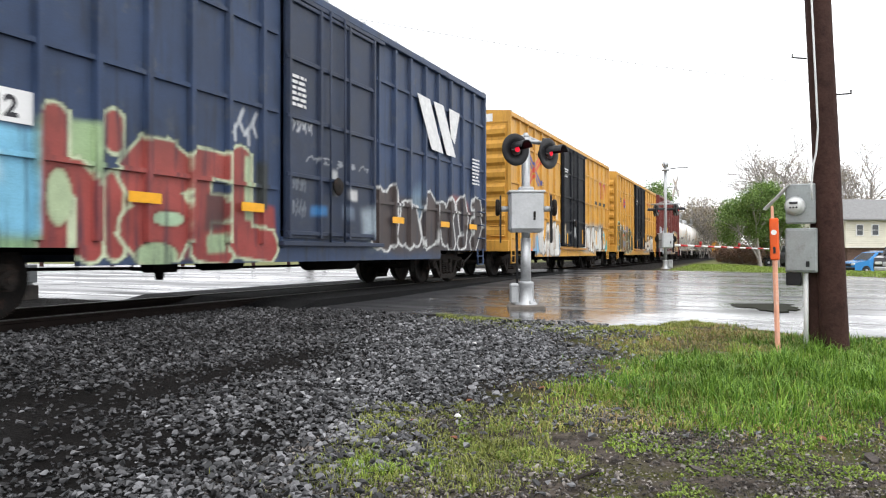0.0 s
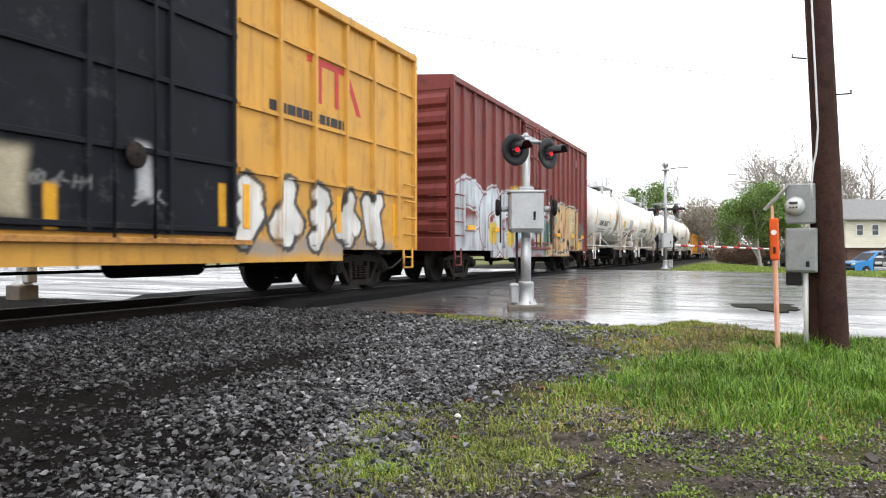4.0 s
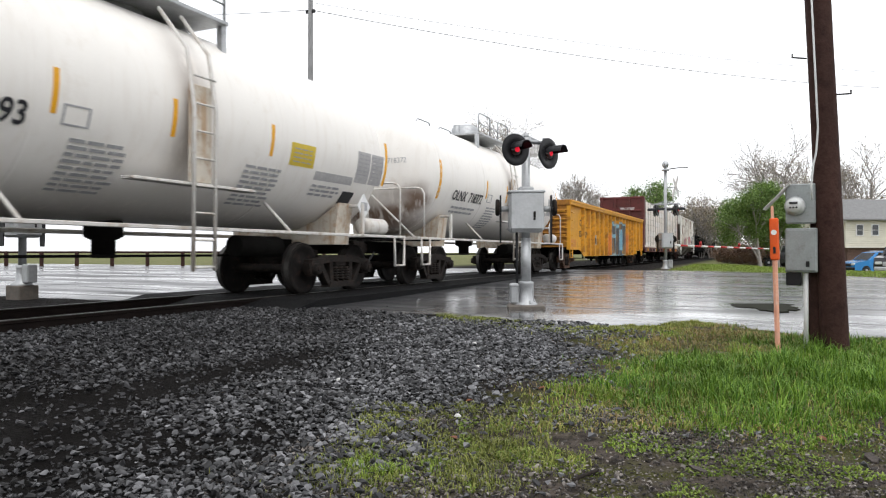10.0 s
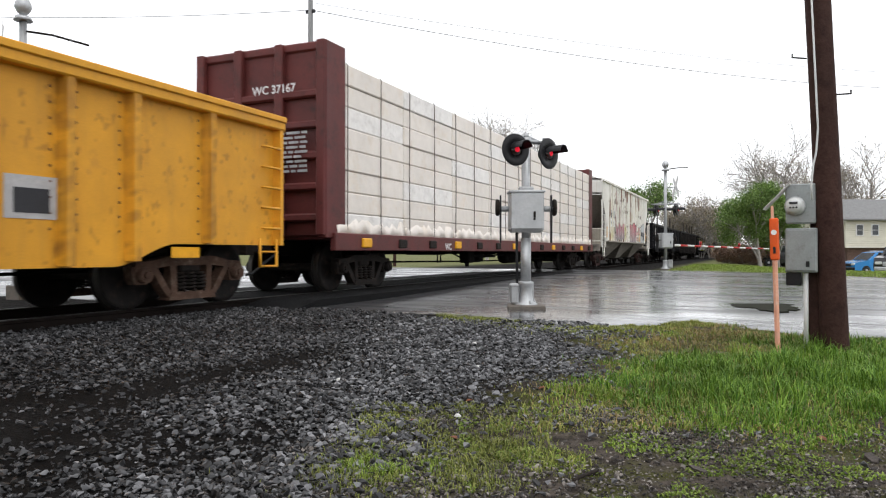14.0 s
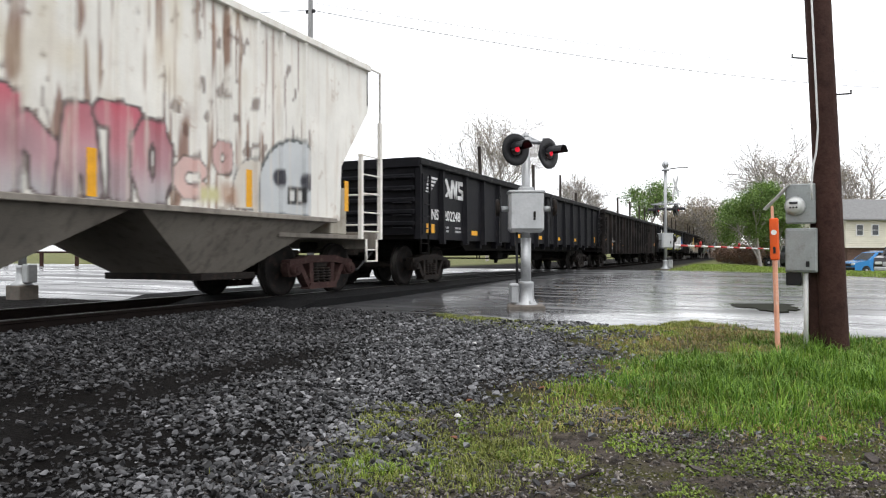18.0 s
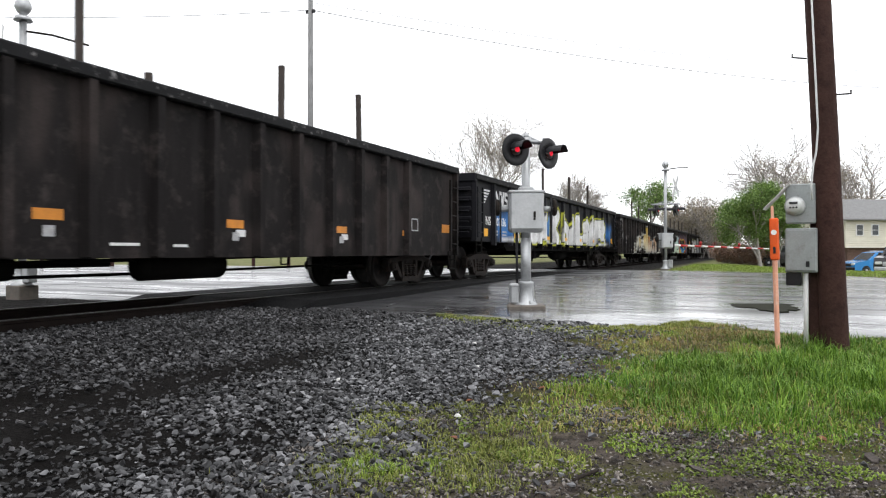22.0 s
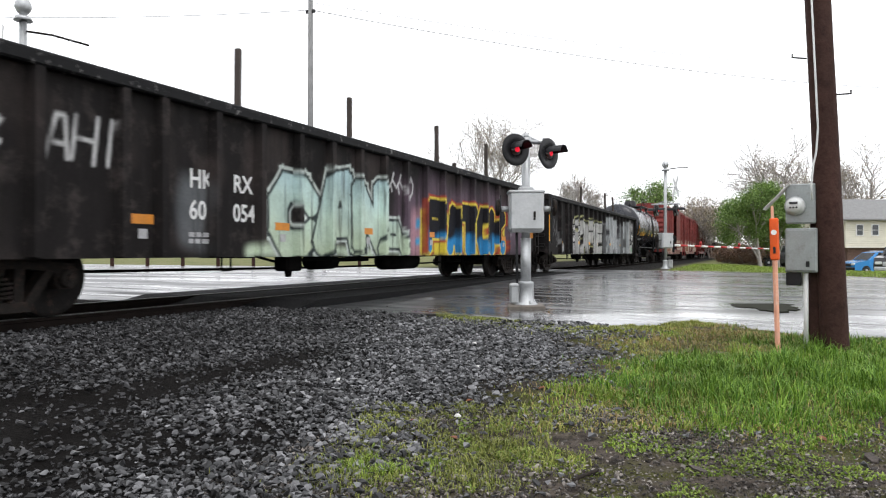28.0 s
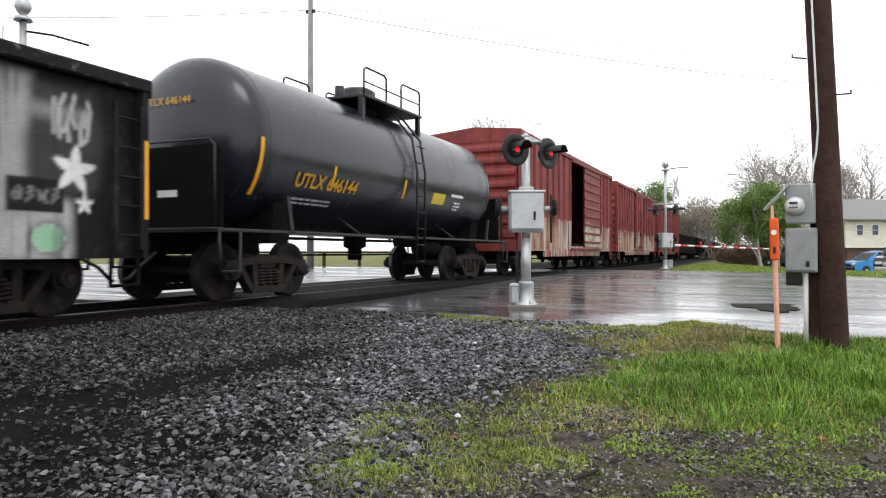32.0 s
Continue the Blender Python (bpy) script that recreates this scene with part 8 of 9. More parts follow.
def lamp_head(parent, x, y, z, turn, lit=True, r=0.255):
    """A flashing light: round background, hood and red lens, facing +x before turning."""
    at = pose(x, y, z, 0, 0, turn)
    bg = part("background", Shape().lathe([(0.0, -0.02), (r * 0.96, -0.02), (r, -0.012), (r, 0.0), (r * 0.97, 0.006), (0.11, 0.008), (0.11, -0.01)], (0, 0, 0), "X", 36), M_black, parent, at=at)
    part("lens", Shape().lathe([(0.1, 0.0), (0.085, 0.03), (0.05, 0.045), (0.0, 0.05)], (0, 0, 0), "X", 24), M_lensoff, bg)
    part("lit_spot", Shape().lathe([(0.062, 0.036), (0.04, 0.05), (0.0, 0.056)], (0, 0, 0), "X", 16), M_lens if lit else M_lensoff, bg, "glowing red lamp")
    s = Shape()
    n = 14
    v = []
    for i in range(n + 1):
        a = math.pi * (0.02 + 0.96 * i / n)
        for rr in (0.118, 0.108):
            v += [(0.0, rr * math.cos(a), rr * math.sin(a)), (0.30, rr * 0.93 * math.cos(a), rr * math.sin(a) * (1.0 if 0.25 < i / n < 0.75 else 0.9))]
    f = []
    for i in range(n):
        b = i * 4
        f += [(b, b + 4, b + 5, b + 1), (b + 2, b + 3, b + 7, b + 6), (b + 1, b + 5, b + 7, b + 3)]
    part("hood", s.add(v, f), M_black, bg)
    part("lamp_housing", Shape().tube((-0.15, 0, 0), (-0.02, 0, 0), 0.10, 0.125, 18).tube((-0.10, 0, 0.10), (-0.10, 0, 0.26), 0.03, 0.03, 10), M_black, bg)
    return bg


def gate_case(parent, z0, w, dep, h, turn):
    """The cast case of the gate mechanism with its door, hinges and two counterweight arms."""
    at = pose(0, 0, z0, 0, 0, turn)
    case = part("mechanism_case", Shape().box(-dep / 2, dep / 2, -w / 2, w / 2, 0, h, 0.045), M_case, parent, at=at)
    part("case_door", Shape().box(dep / 2, dep / 2 + 0.03, -w / 2 + 0.02, w / 2 - 0.02, 0.05, h - 0.03, 0.02), M_case, case)
    part("case_lid", Shape().box(-dep / 2 - 0.02, dep / 2 + 0.04, -w / 2 - 0.015, w / 2 + 0.015, h - 0.03, h + 0.015, 0.015), M_case, case)
    part("hasp", Shape().box(dep / 2 + 0.03, dep / 2 + 0.05, w * 0.18, w * 0.24, h * 0.35, h * 0.5, 0.005).tube((dep / 2 + 0.04, w * 0.21, h * 0.34), (dep / 2 + 0.04, w * 0.21, h * 0.30), 0.018, n=8), M_steel, case)
    for sd in (-1, 1):
        y = sd * (w / 2 + 0.12)
        part("main_shaft", Shape().tube((0, sd * w * 0.45, h * 0.58), (0, y + sd * 0.06, h * 0.58), 0.045, n=14), M_galv, case)
        part("counterweight_arm", Shape().prism([(-0.06, h * 0.58 - 0.55), (0.06, h * 0.58 - 0.55), (0.085, h * 0.58), (0.05, h * 0.58 + 0.22), (-0.05, h * 0.58 + 0.22), (-0.085, h * 0.58)], min(y, y + sd * 0.022), max(y, y + sd * 0.022), "Y"), M_black, case)
        part("counterweight", Shape().lathe([(0.0, -0.03), (0.12, -0.03), (0.135, -0.015), (0.135, 0.015), (0.12, 0.03), (0.0, 0.03)], (0.02, y + sd * 0.06, h * 0.58 + 0.02), "Y", 20), M_steel, case)
    return case


MAST = ahead(11.47, 1.345)
gz = float(ground_z(MAST.x, MAST.y))
sig = thing("crossing_signal", "short silver crossing signal with two red lamps and a gate mechanism", "crossing signal", pose(MAST.x, MAST.y, gz))
part("foundation", Shape().box(-0.30, 0.30, -0.30, 0.30, -0.25, 0.075, 0.02), M_concrete, sig, at=pose(0, 0, 0, 0, 0, 20))
part("base_casting", Shape().lathe([(0.19, 0.06), (0.19, 0.085), (0.115, 0.13), (0.10, 0.30), (0.115, 0.40), (0.13, 0.44), (0.085, 0.45)], (0, 0, 0), "Z", 20), M_galv, sig)
for k in range(4):
    a = math.pi / 4 + k * math.pi / 2
    part("anchor_bolt", Shape().tube((0.155 * math.cos(a), 0.155 * math.sin(a), 0.07), (0.155 * math.cos(a), 0.155 * math.sin(a), 0.15), 0.018, n=8).tube((0.155 * math.cos(a), 0.155 * math.sin(a), 0.085), (0.155 * math.cos(a), 0.155 * math.sin(a), 0.115), 0.032, n=6, smooth=False), M_galv, sig)
part("base_fin", Shape().box(-0.13, 0.13, -0.012, 0.012, 0.08, 0.42, 0.005), M_galv, sig, at=pose(0, 0, 0, 0, 0, 24))
jb = RGT * -0.19
part("junction_box", Shape().box(-0.07, 0.07, -0.085, 0.085, 0.09, 0.42, 0.025).box(-0.075, 0.075, -0.09, 0.09, 0.36, 0.40, 0.01), M_galv, sig, at=pose(jb.x, jb.y, 0, 0, 0, 24))
part("mast", Shape().tube((0, 0, 0.40), (0, 0, 1.15), 0.083, n=24).tube((0, 0, 1.15), (0, 0, 2.72), 0.068, n=24), M_galv, sig)
part("conduit", Shape().pipe([(jb.x * 0.75, jb.y * 0.75, 0.40), (jb.x * 0.78, jb.y * 0.78, 1.25)], 0.022, 8), M_cable, sig)
case_turn = heading((EYE - MAST).to_2d()) + 6
gate_case(sig, 1.24, 0.56, 0.36, 0.66, case_turn)
part("mast_clamp", Shape().box(-0.10, 0.10, -0.12, 0.12, 1.88, 1.98, 0.02), M_galv, sig, at=pose(0, 0, 0, 0, 0, case_turn))
arm_dir = Vector((0.48, 0.87, 0)).normalized()
face = Vector((0.87, -0.48, 0)).normalized()
part("crossarm", Shape().pipe([tuple(-arm_dir * 0.40 + face * 0.04 + Vector((0, 0, 2.72))), tuple(arm_dir * 0.40 + face * 0.04 + Vector((0, 0, 2.72)))], 0.035, 12).tube((0, 0, 2.66), (0, 0, 2.78), 0.085, 0.085, 18).tube((0, 0, 2.78), (0, 0, 2.86), 0.075, 0.03, 14), M_galv, sig)
part("crossarm_bracket", Shape().pipe([tuple(-arm_dir * 0.30 + Vector((0, 0, 2.74))), (0, 0, 2.81), tuple(arm_dir * 0.30 + Vector((0, 0, 2.74)))], 0.025, 10), M_galv, sig)
for k, turn, lit in ((-0.37, -37, True), (0.37, -21, True)):
    p = arm_dir * k + face * 0.16
    lamp_head(sig, p.x, p.y, 2.37 - gz, turn, lit)
    part("lamp_hanger", Shape().pipe([tuple(arm_dir * k + face * 0.04 + Vector((0, 0, 2.72))), tuple(arm_dir * k + face * 0.05 + Vector((0, 0, 2.50)))], 0.028, 8), M_galv, sig)


def tall_signal(base, label, top, arm=None, lamps_z=2.6, lamp_turn=-60, buck_turn=0, buck_z=3.6, buck_off=(0.45, 0), hook=None):
    """A tall mast with a bell, a crossbuck, lamps, a gate case and perhaps a lowered gate arm."""
    sg = thing("crossing_signal", label, "crossing signal", pose(base.x, base.y, base.z), group="tall crossing signals")
    part("foundation", Shape().box(-0.2, 0.2, -0.2, 0.2, -0.35, 0.05, 0.02), M_concrete, sg)
    part("base_casting", Shape().lathe([(0.2, 0.05), (0.2, 0.08), (0.12, 0.13), (0.105, 0.36), (0.12, 0.42), (0.09, 0.43)], (0, 0, 0), "Z", 18), M_galv, sg)
    part("junction_box", Shape().box(0.12, 0.30, -0.1, 0.1, 0.1, 0.45, 0.02), M_galv, sg)
    part("mast", Shape().tube((0, 0, 0.35), (0, 0, top - 0.2), 0.07, 0.065, 20), M_galv, sg)
    part("bell", Shape().lathe([(0.0, 0.30), (0.09, 0.28), (0.14, 0.20), (0.15, 0.12), (0.10, 0.02), (0.06, 0.0), (0.06, -0.06)], (0, 0, top - 0.25), "Z", 18).tube((0, 0, top - 0.38), (0, 0, top - 0.30), 0.17, 0.13, 14), M_galv, sg)
    part("crossarm", Shape().pipe([(-0.62, 0, lamps_z + 0.28), (0.62, 0, lamps_z + 0.28)], 0.035, 10).pipe([(-0.4, 0, lamps_z + 0.28), (0, 0, lamps_z + 0.42), (0.4, 0, lamps_z + 0.28)], 0.02, 8), M_galv, sg)
    for x in (-0.42, 0.42):
        lamp_head(sg, x + 0.1, -0.1, lamps_z, lamp_turn, True)
        lamp_head(sg, x - 0.05, 0.12, lamps_z, lamp_turn + 180, False)
    bx, by = buck_off
    for k in (1, -1):
        part("crossbuck_blade", Shape().box(-0.012 + 0.02 * k, 0.0 + 0.02 * k, -0.60, 0.60, -0.115, 0.115, 0.01), M_white, sg, at=pose(bx, by, buck_z, 0, 0, buck_turn) @ pose(0, 0, 0, 45 * k))
    part("crossbuck_bracket", Shape().pipe([(0, 0, buck_z), (bx, by, buck_z)], 0.02, 6), M_galv, sg)
    turn = heading((EYE - base).to_2d())
    gate_case(sg, 0.95, 0.55, 0.36, 0.66, turn + 35)
    if hook:
        part("cable_arm", Shape().pipe(hook, 0.02, 6), M_steel, sg)
    if arm is not None:
        a, b = arm
        n = 15
        for i in range(n):
            p, q = a + (b - a) * (i / n), a + (b - a) * ((i + 0.985) / n)
            r = 0.05 - 0.02 * i / n
            part("gate_arm_stripe", Shape().tube(p - base, q - base, r, r - 0.002, 8), M_redpaint if i % 2 else M_white, sg)
        for i in (4, 10):
            p = a + (b - a) * (i / n) - base
            part("arm_lamp", Shape().tube(p + Vector((0, 0, 0.07)), p + Vector((0, 0, 0.22)), 0.06, 0.05, 10), M_redpaint, sg)
    return sg


B2 = ahead(31.14, 9.81)
B2.z = float(ground_z(B2.x, B2.y))
tall_signal(B2, "tall silver crossing signal with crossbuck and lowered striped gate arm", 4.75, (ahead(31.6, 10.3, 1.07), ahead(35.1, 16.2, 0.92)), 2.62, -8, 22, 3.65, (0.42, 0.18), [(0, 0, 4.42), (0.5, 0.2, 4.5), (0.9, 0.38, 4.52)])
B3 = ahead(13.4, -7.98)
B3.z = 0.08
tall_signal(B3, "tall silver crossing signal beyond the track", 5.45, None, 2.5, 120, 60, 4.5, (-0.36, -0.15), [(0, 0, 4.88), (0.5, 0.23, 4.8), (1.15, 0.5, 4.6)])

# ---------- utility poles and wires ----------
PB = ahead(7.43, 4.125)
PB.z = float(ground_z(PB.x, PB.y))
tilt = RGT * -0.047
pole = thing("utility_pole", "weathered brown wooden utility pole in tall grass", "utility pole", pose(PB.x, PB.y, PB.z))
n, m = 20, 26
v, f = [], []
for j in range(m):
    z = -0.3 + 8.3 * j / (m - 1)
    r = 0.137 - 0.0035 * z
    for i in range(n):
        a = i * math.tau / n
        rr = r * (1 + 0.02 * math.sin(a * 5 + z) + 0.012 * math.sin(a * 9 - 2 * z))
        v.append((rr * math.cos(a) + tilt.x * max(z, 0), rr * math.sin(a) + tilt.y * max(z, 0), z))
for j in range(m - 1):
    f += [(j * n + i, j * n + (i + 1) % n, (j + 1) * n + (i + 1) % n, (j + 1) * n + i) for i in range(n)]
part("shaft", Shape().add(v, f, True), M_pole, pole)
st = ahead(7.62, 3.99) - Vector((PB.x, PB.y, 0))
part("old_stub", Shape().tube((st.x, st.y, -0.2), (st.x, st.y, 1.12), 0.062, 0.055, 12), M_pole, pole, "dark stub of an older post")
for z, sd in ((3.10, -1), (2.72, 1)):
    b = RGT * (sd * 0.15) + tilt * z
    e = RGT * (sd * 0.30) + tilt * z
    part("step_bolt", Shape().pipe([(b.x, b.y, z), (e.x, e.y, z + 0.01), (e.x, e.y, z + 0.05)], 0.008, 6), M_steel, pole)
cab = [RGT * -0.13 + FWD * -0.12 + tilt * z + RGT * k for z, k in ((7.0, 0), (2.35, 0.0), (2.1, -0.03), (1.95, -0.07), (1.75, -0.10), (1.6, -0.10))]
part("service_cable", Shape().pipe([(p.x, p.y, z) for p, z in zip(cab, (7.0, 2.35, 2.1, 1.95, 1.75, 1.6))], 0.010, 8), M_plastic, pole)

MB = ahead(7.55, 3.84)
MB.z = float(ground_z(MB.x, MB.y))
mt = heading((EYE - MB).to_2d()) - 8
meter = thing("electric_meter_board", "grey meter and breaker boxes on a dark board beside the pole", "electric meter", pose(MB.x, MB.y, MB.z, 0, 0, mt))
part("board", Shape().box(-0.09, -0.05, 0.07, 0.18, -0.1, 1.82, 0.006), M_pole, meter)
ub = part("meter_box", Shape().box(-0.05, 0.08, -0.15, 0.14, 1.36, 1.78, 0.012), M_meterbox, meter)
part("meter_glass", Shape().lathe([(0.092, 0.0), (0.092, 0.035), (0.078, 0.04), (0.076, 0.085), (0.062, 0.11), (0.0, 0.115)], (0.08, -0.055, 1.545), "X", 24), M_plastic, ub, "round pale meter under glass")
part("meter_display", Shape().box(0.193, 0.199, -0.095, -0.015, 1.56, 1.585), M_textblack, ub)
for y in (-0.085, -0.055, -0.025):
    part("meter_dial", Shape().tube((0.193, y, 1.525), (0.198, y, 1.525), 0.010, n=10), M_textblack, ub)
part("meter_ring", Shape().lathe([(0.094, 0.0), (0.102, 0.006), (0.102, 0.022), (0.094, 0.028)], (0.08, -0.055, 1.545), "X", 24), M_case, ub)
lb = part("breaker_box", Shape().box(-0.05, 0.10, -0.15, 0.155, 0.84, 1.31, 0.012), M_meterbox, meter)
part("box_cover", Shape().box(0.10, 0.112, -0.138, 0.143, 0.86, 1.29, 0.006), M_meterbox, lb)
part("latch", Shape().box(0.112, 0.122, 0.05, 0.085, 0.90, 0.96, 0.004), M_black, lb)
part("dark_box", Shape().box(-0.05, 0.07, -0.15, 0.0, 0.70, 0.84, 0.01), M_black, meter)
part("riser_conduit", Shape().tube((0.03, 0.04, -0.1), (0.03, 0.04, 0.85), 0.024, n=12), M_plastic, meter)
part("rain_cover", Shape().prism([(-0.10, 1.79), (-0.10, 1.778), (-0.36, 1.513), (-0.36, 1.525)], -0.01, 0.15), M_metalroof, meter, "pale bent sheet-metal cover")

OB = ahead(7.33, 3.48)
OB.z = float(ground_z(OB.x, OB.y))
mk = thing("cable_marker_post", "faded orange cable marker post with a bright orange cap", "marker post", pose(OB.x, OB.y, OB.z, 1.9, -1.5, mt))
part("post", Shape().prism([(0.012, -0.019), (0.02, 0.0), (0.012, 0.019), (-0.012, 0.019), (-0.012, -0.019)], -0.1, 1.05, "Z"), M_orangefade, mk)
part("wood_post", Shape().box(-0.05, -0.025, -0.035, -0.008, -0.1, 1.55, 0.005), M_orangefade, mk, "pale weathered lath")
part("cap", Shape().box(-0.018, 0.034, -0.043, 0.043, 0.98, 1.42, 0.012), M_orange, mk, "bright orange marker cap")
part("decal", Shape().tube((0.034, 0.0, 1.27), (0.038, 0.0, 1.27), 0.028, n=16), M_white, mk)
part("slot", Shape().box(0.034, 0.037, -0.012, 0.012, 1.05, 1.12), M_black, mk)

UP = ahead(33, -6.2)
UP.z = -0.15
up = thing("utility_pole", "tall grey utility pole beyond the track", "utility pole", pose(UP.x, UP.y, UP.z))
part("shaft", Shape().tube((0, 0, -0.5), (0, 0, 12.9), 0.17, 0.11, 16), M_polegrey, up)
part("insulator", Shape().lathe([(0.0, 0.3), (0.06, 0.28), (0.10, 0.15), (0.06, 0.1), (0.10, 0.0)], (0, 0, 12.9), "Z", 12), M_cable, up)
part("cable_bracket", Shape().box(-0.25, 0.25, -0.05, 0.05, 12.1, 12.25, 0.01), M_cable, up)


def wire(label, a, b, sag, r=0.014):
    pts = []
    for i in range(25):
        t = i / 24
        p = a.lerp(b, t)
        pts.append((p.x, p.y, p.z - sag * 4 * t * (1 - t)))
    return tagged(part("overhead_wire", Shape().pipe(pts, r, 5), M_cable), label, "wire", group="overhead wires")


TOPW = Vector((UP.x, UP.y, 12.1))
wire("thin black wire strung between utility poles", TOPW, ahead(52, 40.5, 12.6), 0.9)
wire("thin black wire strung between utility poles", TOPW + Vector((0, 0, 0.35)), ahead(52, 40.5, 13.7), 0.7, 0.009)
wire("thin black wire running off along the street", TOPW, ahead(30, -24, 10.9), 0.25, 0.012)

# ---------- low fence beyond the road ----------
fence = thing("guard_fence", "low dark wooden fence beyond the road", "fence")
fa, fb = ahead(38, -33), ahead(38, -2.6)
for i in range(17):
    p = fa.lerp(fb, i / 16)
    part("post", Shape().box(-0.08, 0.08, -0.08, 0.08, -0.2, 0.86, 0.015), M_pole, fence, at=pose(p.x, p.y, -0.05, 0, 0, 24))
for z in (0.76,):
    for i in range(16):
        p, q = fa.lerp(fb, i / 16), fa.lerp(fb, (i + 1) / 16)
        part("rail", Shape().tube((p.x, p.y, z), (q.x, q.y, z), 0.055, n=8), M_pole, fence)

# ---------- house ----------
HB = ahead(62, 39.5)
HB.z = -0.75
house = thing("house", "two-storey house with cream siding over dark brick", "house", pose(HB.x, HB.y, HB.z, 0, 0, 24))
part("lower_wall", Shape().box(-4.0, 12, 0, 8, -0.4, 1.9), M_brickdark, house)
part("upper_wall", Shape().box(-4.35, 12.3, -0.35, 8.3, 1.9, 4.35, 0.02), M_siding, house)
for i in range(13):
    part("siding_board", Shape().prism([(-0.35, 1.9 + i * 0.188), (-0.385, 1.91 + i * 0.188), (-0.36, 2.088 + i * 0.188)], -4.35, 12.3, "X"), M_siding, house)
for x in (-3.4, -2.05, -0.4, 1.5, 3.5, 6.0, 8.5):
    w = part("window", Shape().box(x - 0.09, x + 0.59, -0.43, -0.36, 2.93, 3.97, 0.01), M_white, house)
    part("pane", Shape().box(x, x + 0.5, -0.45, -0.425, 3.02, 3.43), M_glass, w)
    part("pane", Shape().box(x, x + 0.5, -0.45, -0.425, 3.47, 3.88), M_glass, w)
part("roof", Shape().prism([(-0.85, 4.3), (3.975, 6.3), (8.8, 4.3), (8.8, 4.42), (3.975, 6.45), (-0.85, 4.42)], -4.8, 12.8, "X"), M_shingle, house)
part("gutter", Shape().box(-4.8, 12.8, -0.95, -0.85, 4.27, 4.4, 0.02), M_polegrey, house)
part("garage_door", Shape().box(1.0, 3.6, -0.06, 0.0, -0.3, 1.7, 0.02), M_white, house)


# ---------- parked vehicles ----------
def vehicle(label, paint, m, L, W, H, hood=0.95, suv=True, chrome=False):
    """A parked car, nose towards -x."""
    c = thing("parked_car", label, "car", m, group="parked vehicles")
    body = [(-L / 2, 0.35), (-L / 2, 0.72), (-L / 2 + 0.12, hood - 0.08), (-L / 2 + 1.05, hood + 0.06), (L / 2 - 0.2, hood + 0.12), (L / 2, hood - 0.02), (L / 2, 0.38), (L / 2 - 0.3, 0.28), (-L / 2 + 0.3, 0.28)]
    part("body", Shape().prism(body, -W / 2, W / 2, "Y"), paint, c)
    cab = [(-L / 2 + 1.0, hood), (-L / 2 + 1.75, H - 0.06), (-L / 2 + 2.2, H), (L / 2 - 0.75, H - 0.03), (L / 2 - 0.12, hood + 0.08)]
    s = Shape()
    k = len(cab)
    v = [(x, -W / 2 + 0.03 + (0.16 if z > hood + 0.2 else 0), z) for x, z in cab] + [(x, W / 2 - 0.03 - (0.16 if z > hood + 0.2 else 0), z) for x, z in cab]
    part("cabin", s.add(v, [tuple(range(k)), tuple(reversed(range(k, 2 * k)))] + [(i, (i + 1) % k, k + (i + 1) % k, k + i) for i in range(k)]), paint, c)
    for sd in (-1, 1):
        y = sd * (W / 2 - 0.10)
        for a, b in ((-L / 2 + 1.45, -L / 2 + 2.35), (-L / 2 + 2.45, L / 2 - 0.75)):
            part("side_window", Shape().prism([(a, hood + 0.1), (a + 0.38 if a < -L / 2 + 2 else a, H - 0.16), (b - (0.3 if b > 1 else 0), H - 0.16), (b, hood + 0.12)], y - 0.05, y + 0.05 + 0.03 * sd, "Y"), M_carglass, c)
        for x in (-L / 2 + 0.85, L / 2 - 0.85):
            wl_ = part("wheel", Shape().lathe([(0.0, -0.1), (0.30, -0.1), (0.34, -0.07), (0.34, 0.07), (0.30, 0.1), (0.0, 0.1)], (x, sd * (W / 2 - 0.08), 0.34), "Y", 24), M_tyre, c)
            part("rim", Shape().lathe([(0.0, 0.0), (0.2, 0.01), (0.22, 0.0), (0.22, -0.03)], (x, sd * (W / 2 + 0.025), 0.34), "Y", 18), M_case, wl_)
        part("headlight", Shape().box(-L / 2 - 0.02, -L / 2 + 0.15, sd * (W / 2 - 0.25) - 0.18, sd * (W / 2 - 0.25) + 0.18, 0.68, 0.85, 0.03), M_plastic, c)
        part("mirror", Shape().box(-L / 2 + 1.4, -L / 2 + 1.55, sd * (W / 2 + 0.1) - 0.09, sd * (W / 2 + 0.1) + 0.09, hood + 0.08, hood + 0.22, 0.02), paint, c)
    part("windscreen", Shape().prism([(-L / 2 + 1.08, hood + 0.08), (-L / 2 + 1.06, hood + 0.1), (-L / 2 + 1.72, H - 0.08), (-L / 2 + 1.76, H - 0.12)], -W / 2 + 0.2, W / 2 - 0.2, "Y"), M_carglass, c)
    part("bumper", Shape().box(-L / 2 - 0.08, -L / 2 + 0.1, -W / 2 + 0.03, W / 2 - 0.03, 0.32, 0.55, 0.05), M_case if chrome else M_black, c)
    part("grille", Shape().box(-L / 2 - 0.03, -L / 2 + 0.05, -0.5, 0.5, 0.6, 0.82, 0.02), M_case if chrome else M_black, c)
    if suv:
        part("roof_rail", Shape().box(-L / 2 + 2.3, L / 2 - 0.8, -W / 2 + 0.24, -W / 2 + 0.28, H, H + 0.06, 0.01).box(-L / 2 + 2.3, L / 2 - 0.8, W / 2 - 0.28, W / 2 - 0.24, H, H + 0.06, 0.01), M_case, c)
    return c


def parked(d, px_right, turn):
    p = ahead(d, px_right)
    return pose(p.x, p.y, float(ground_z(p.x, p.y)) + 0.0, 0, 0, turn)


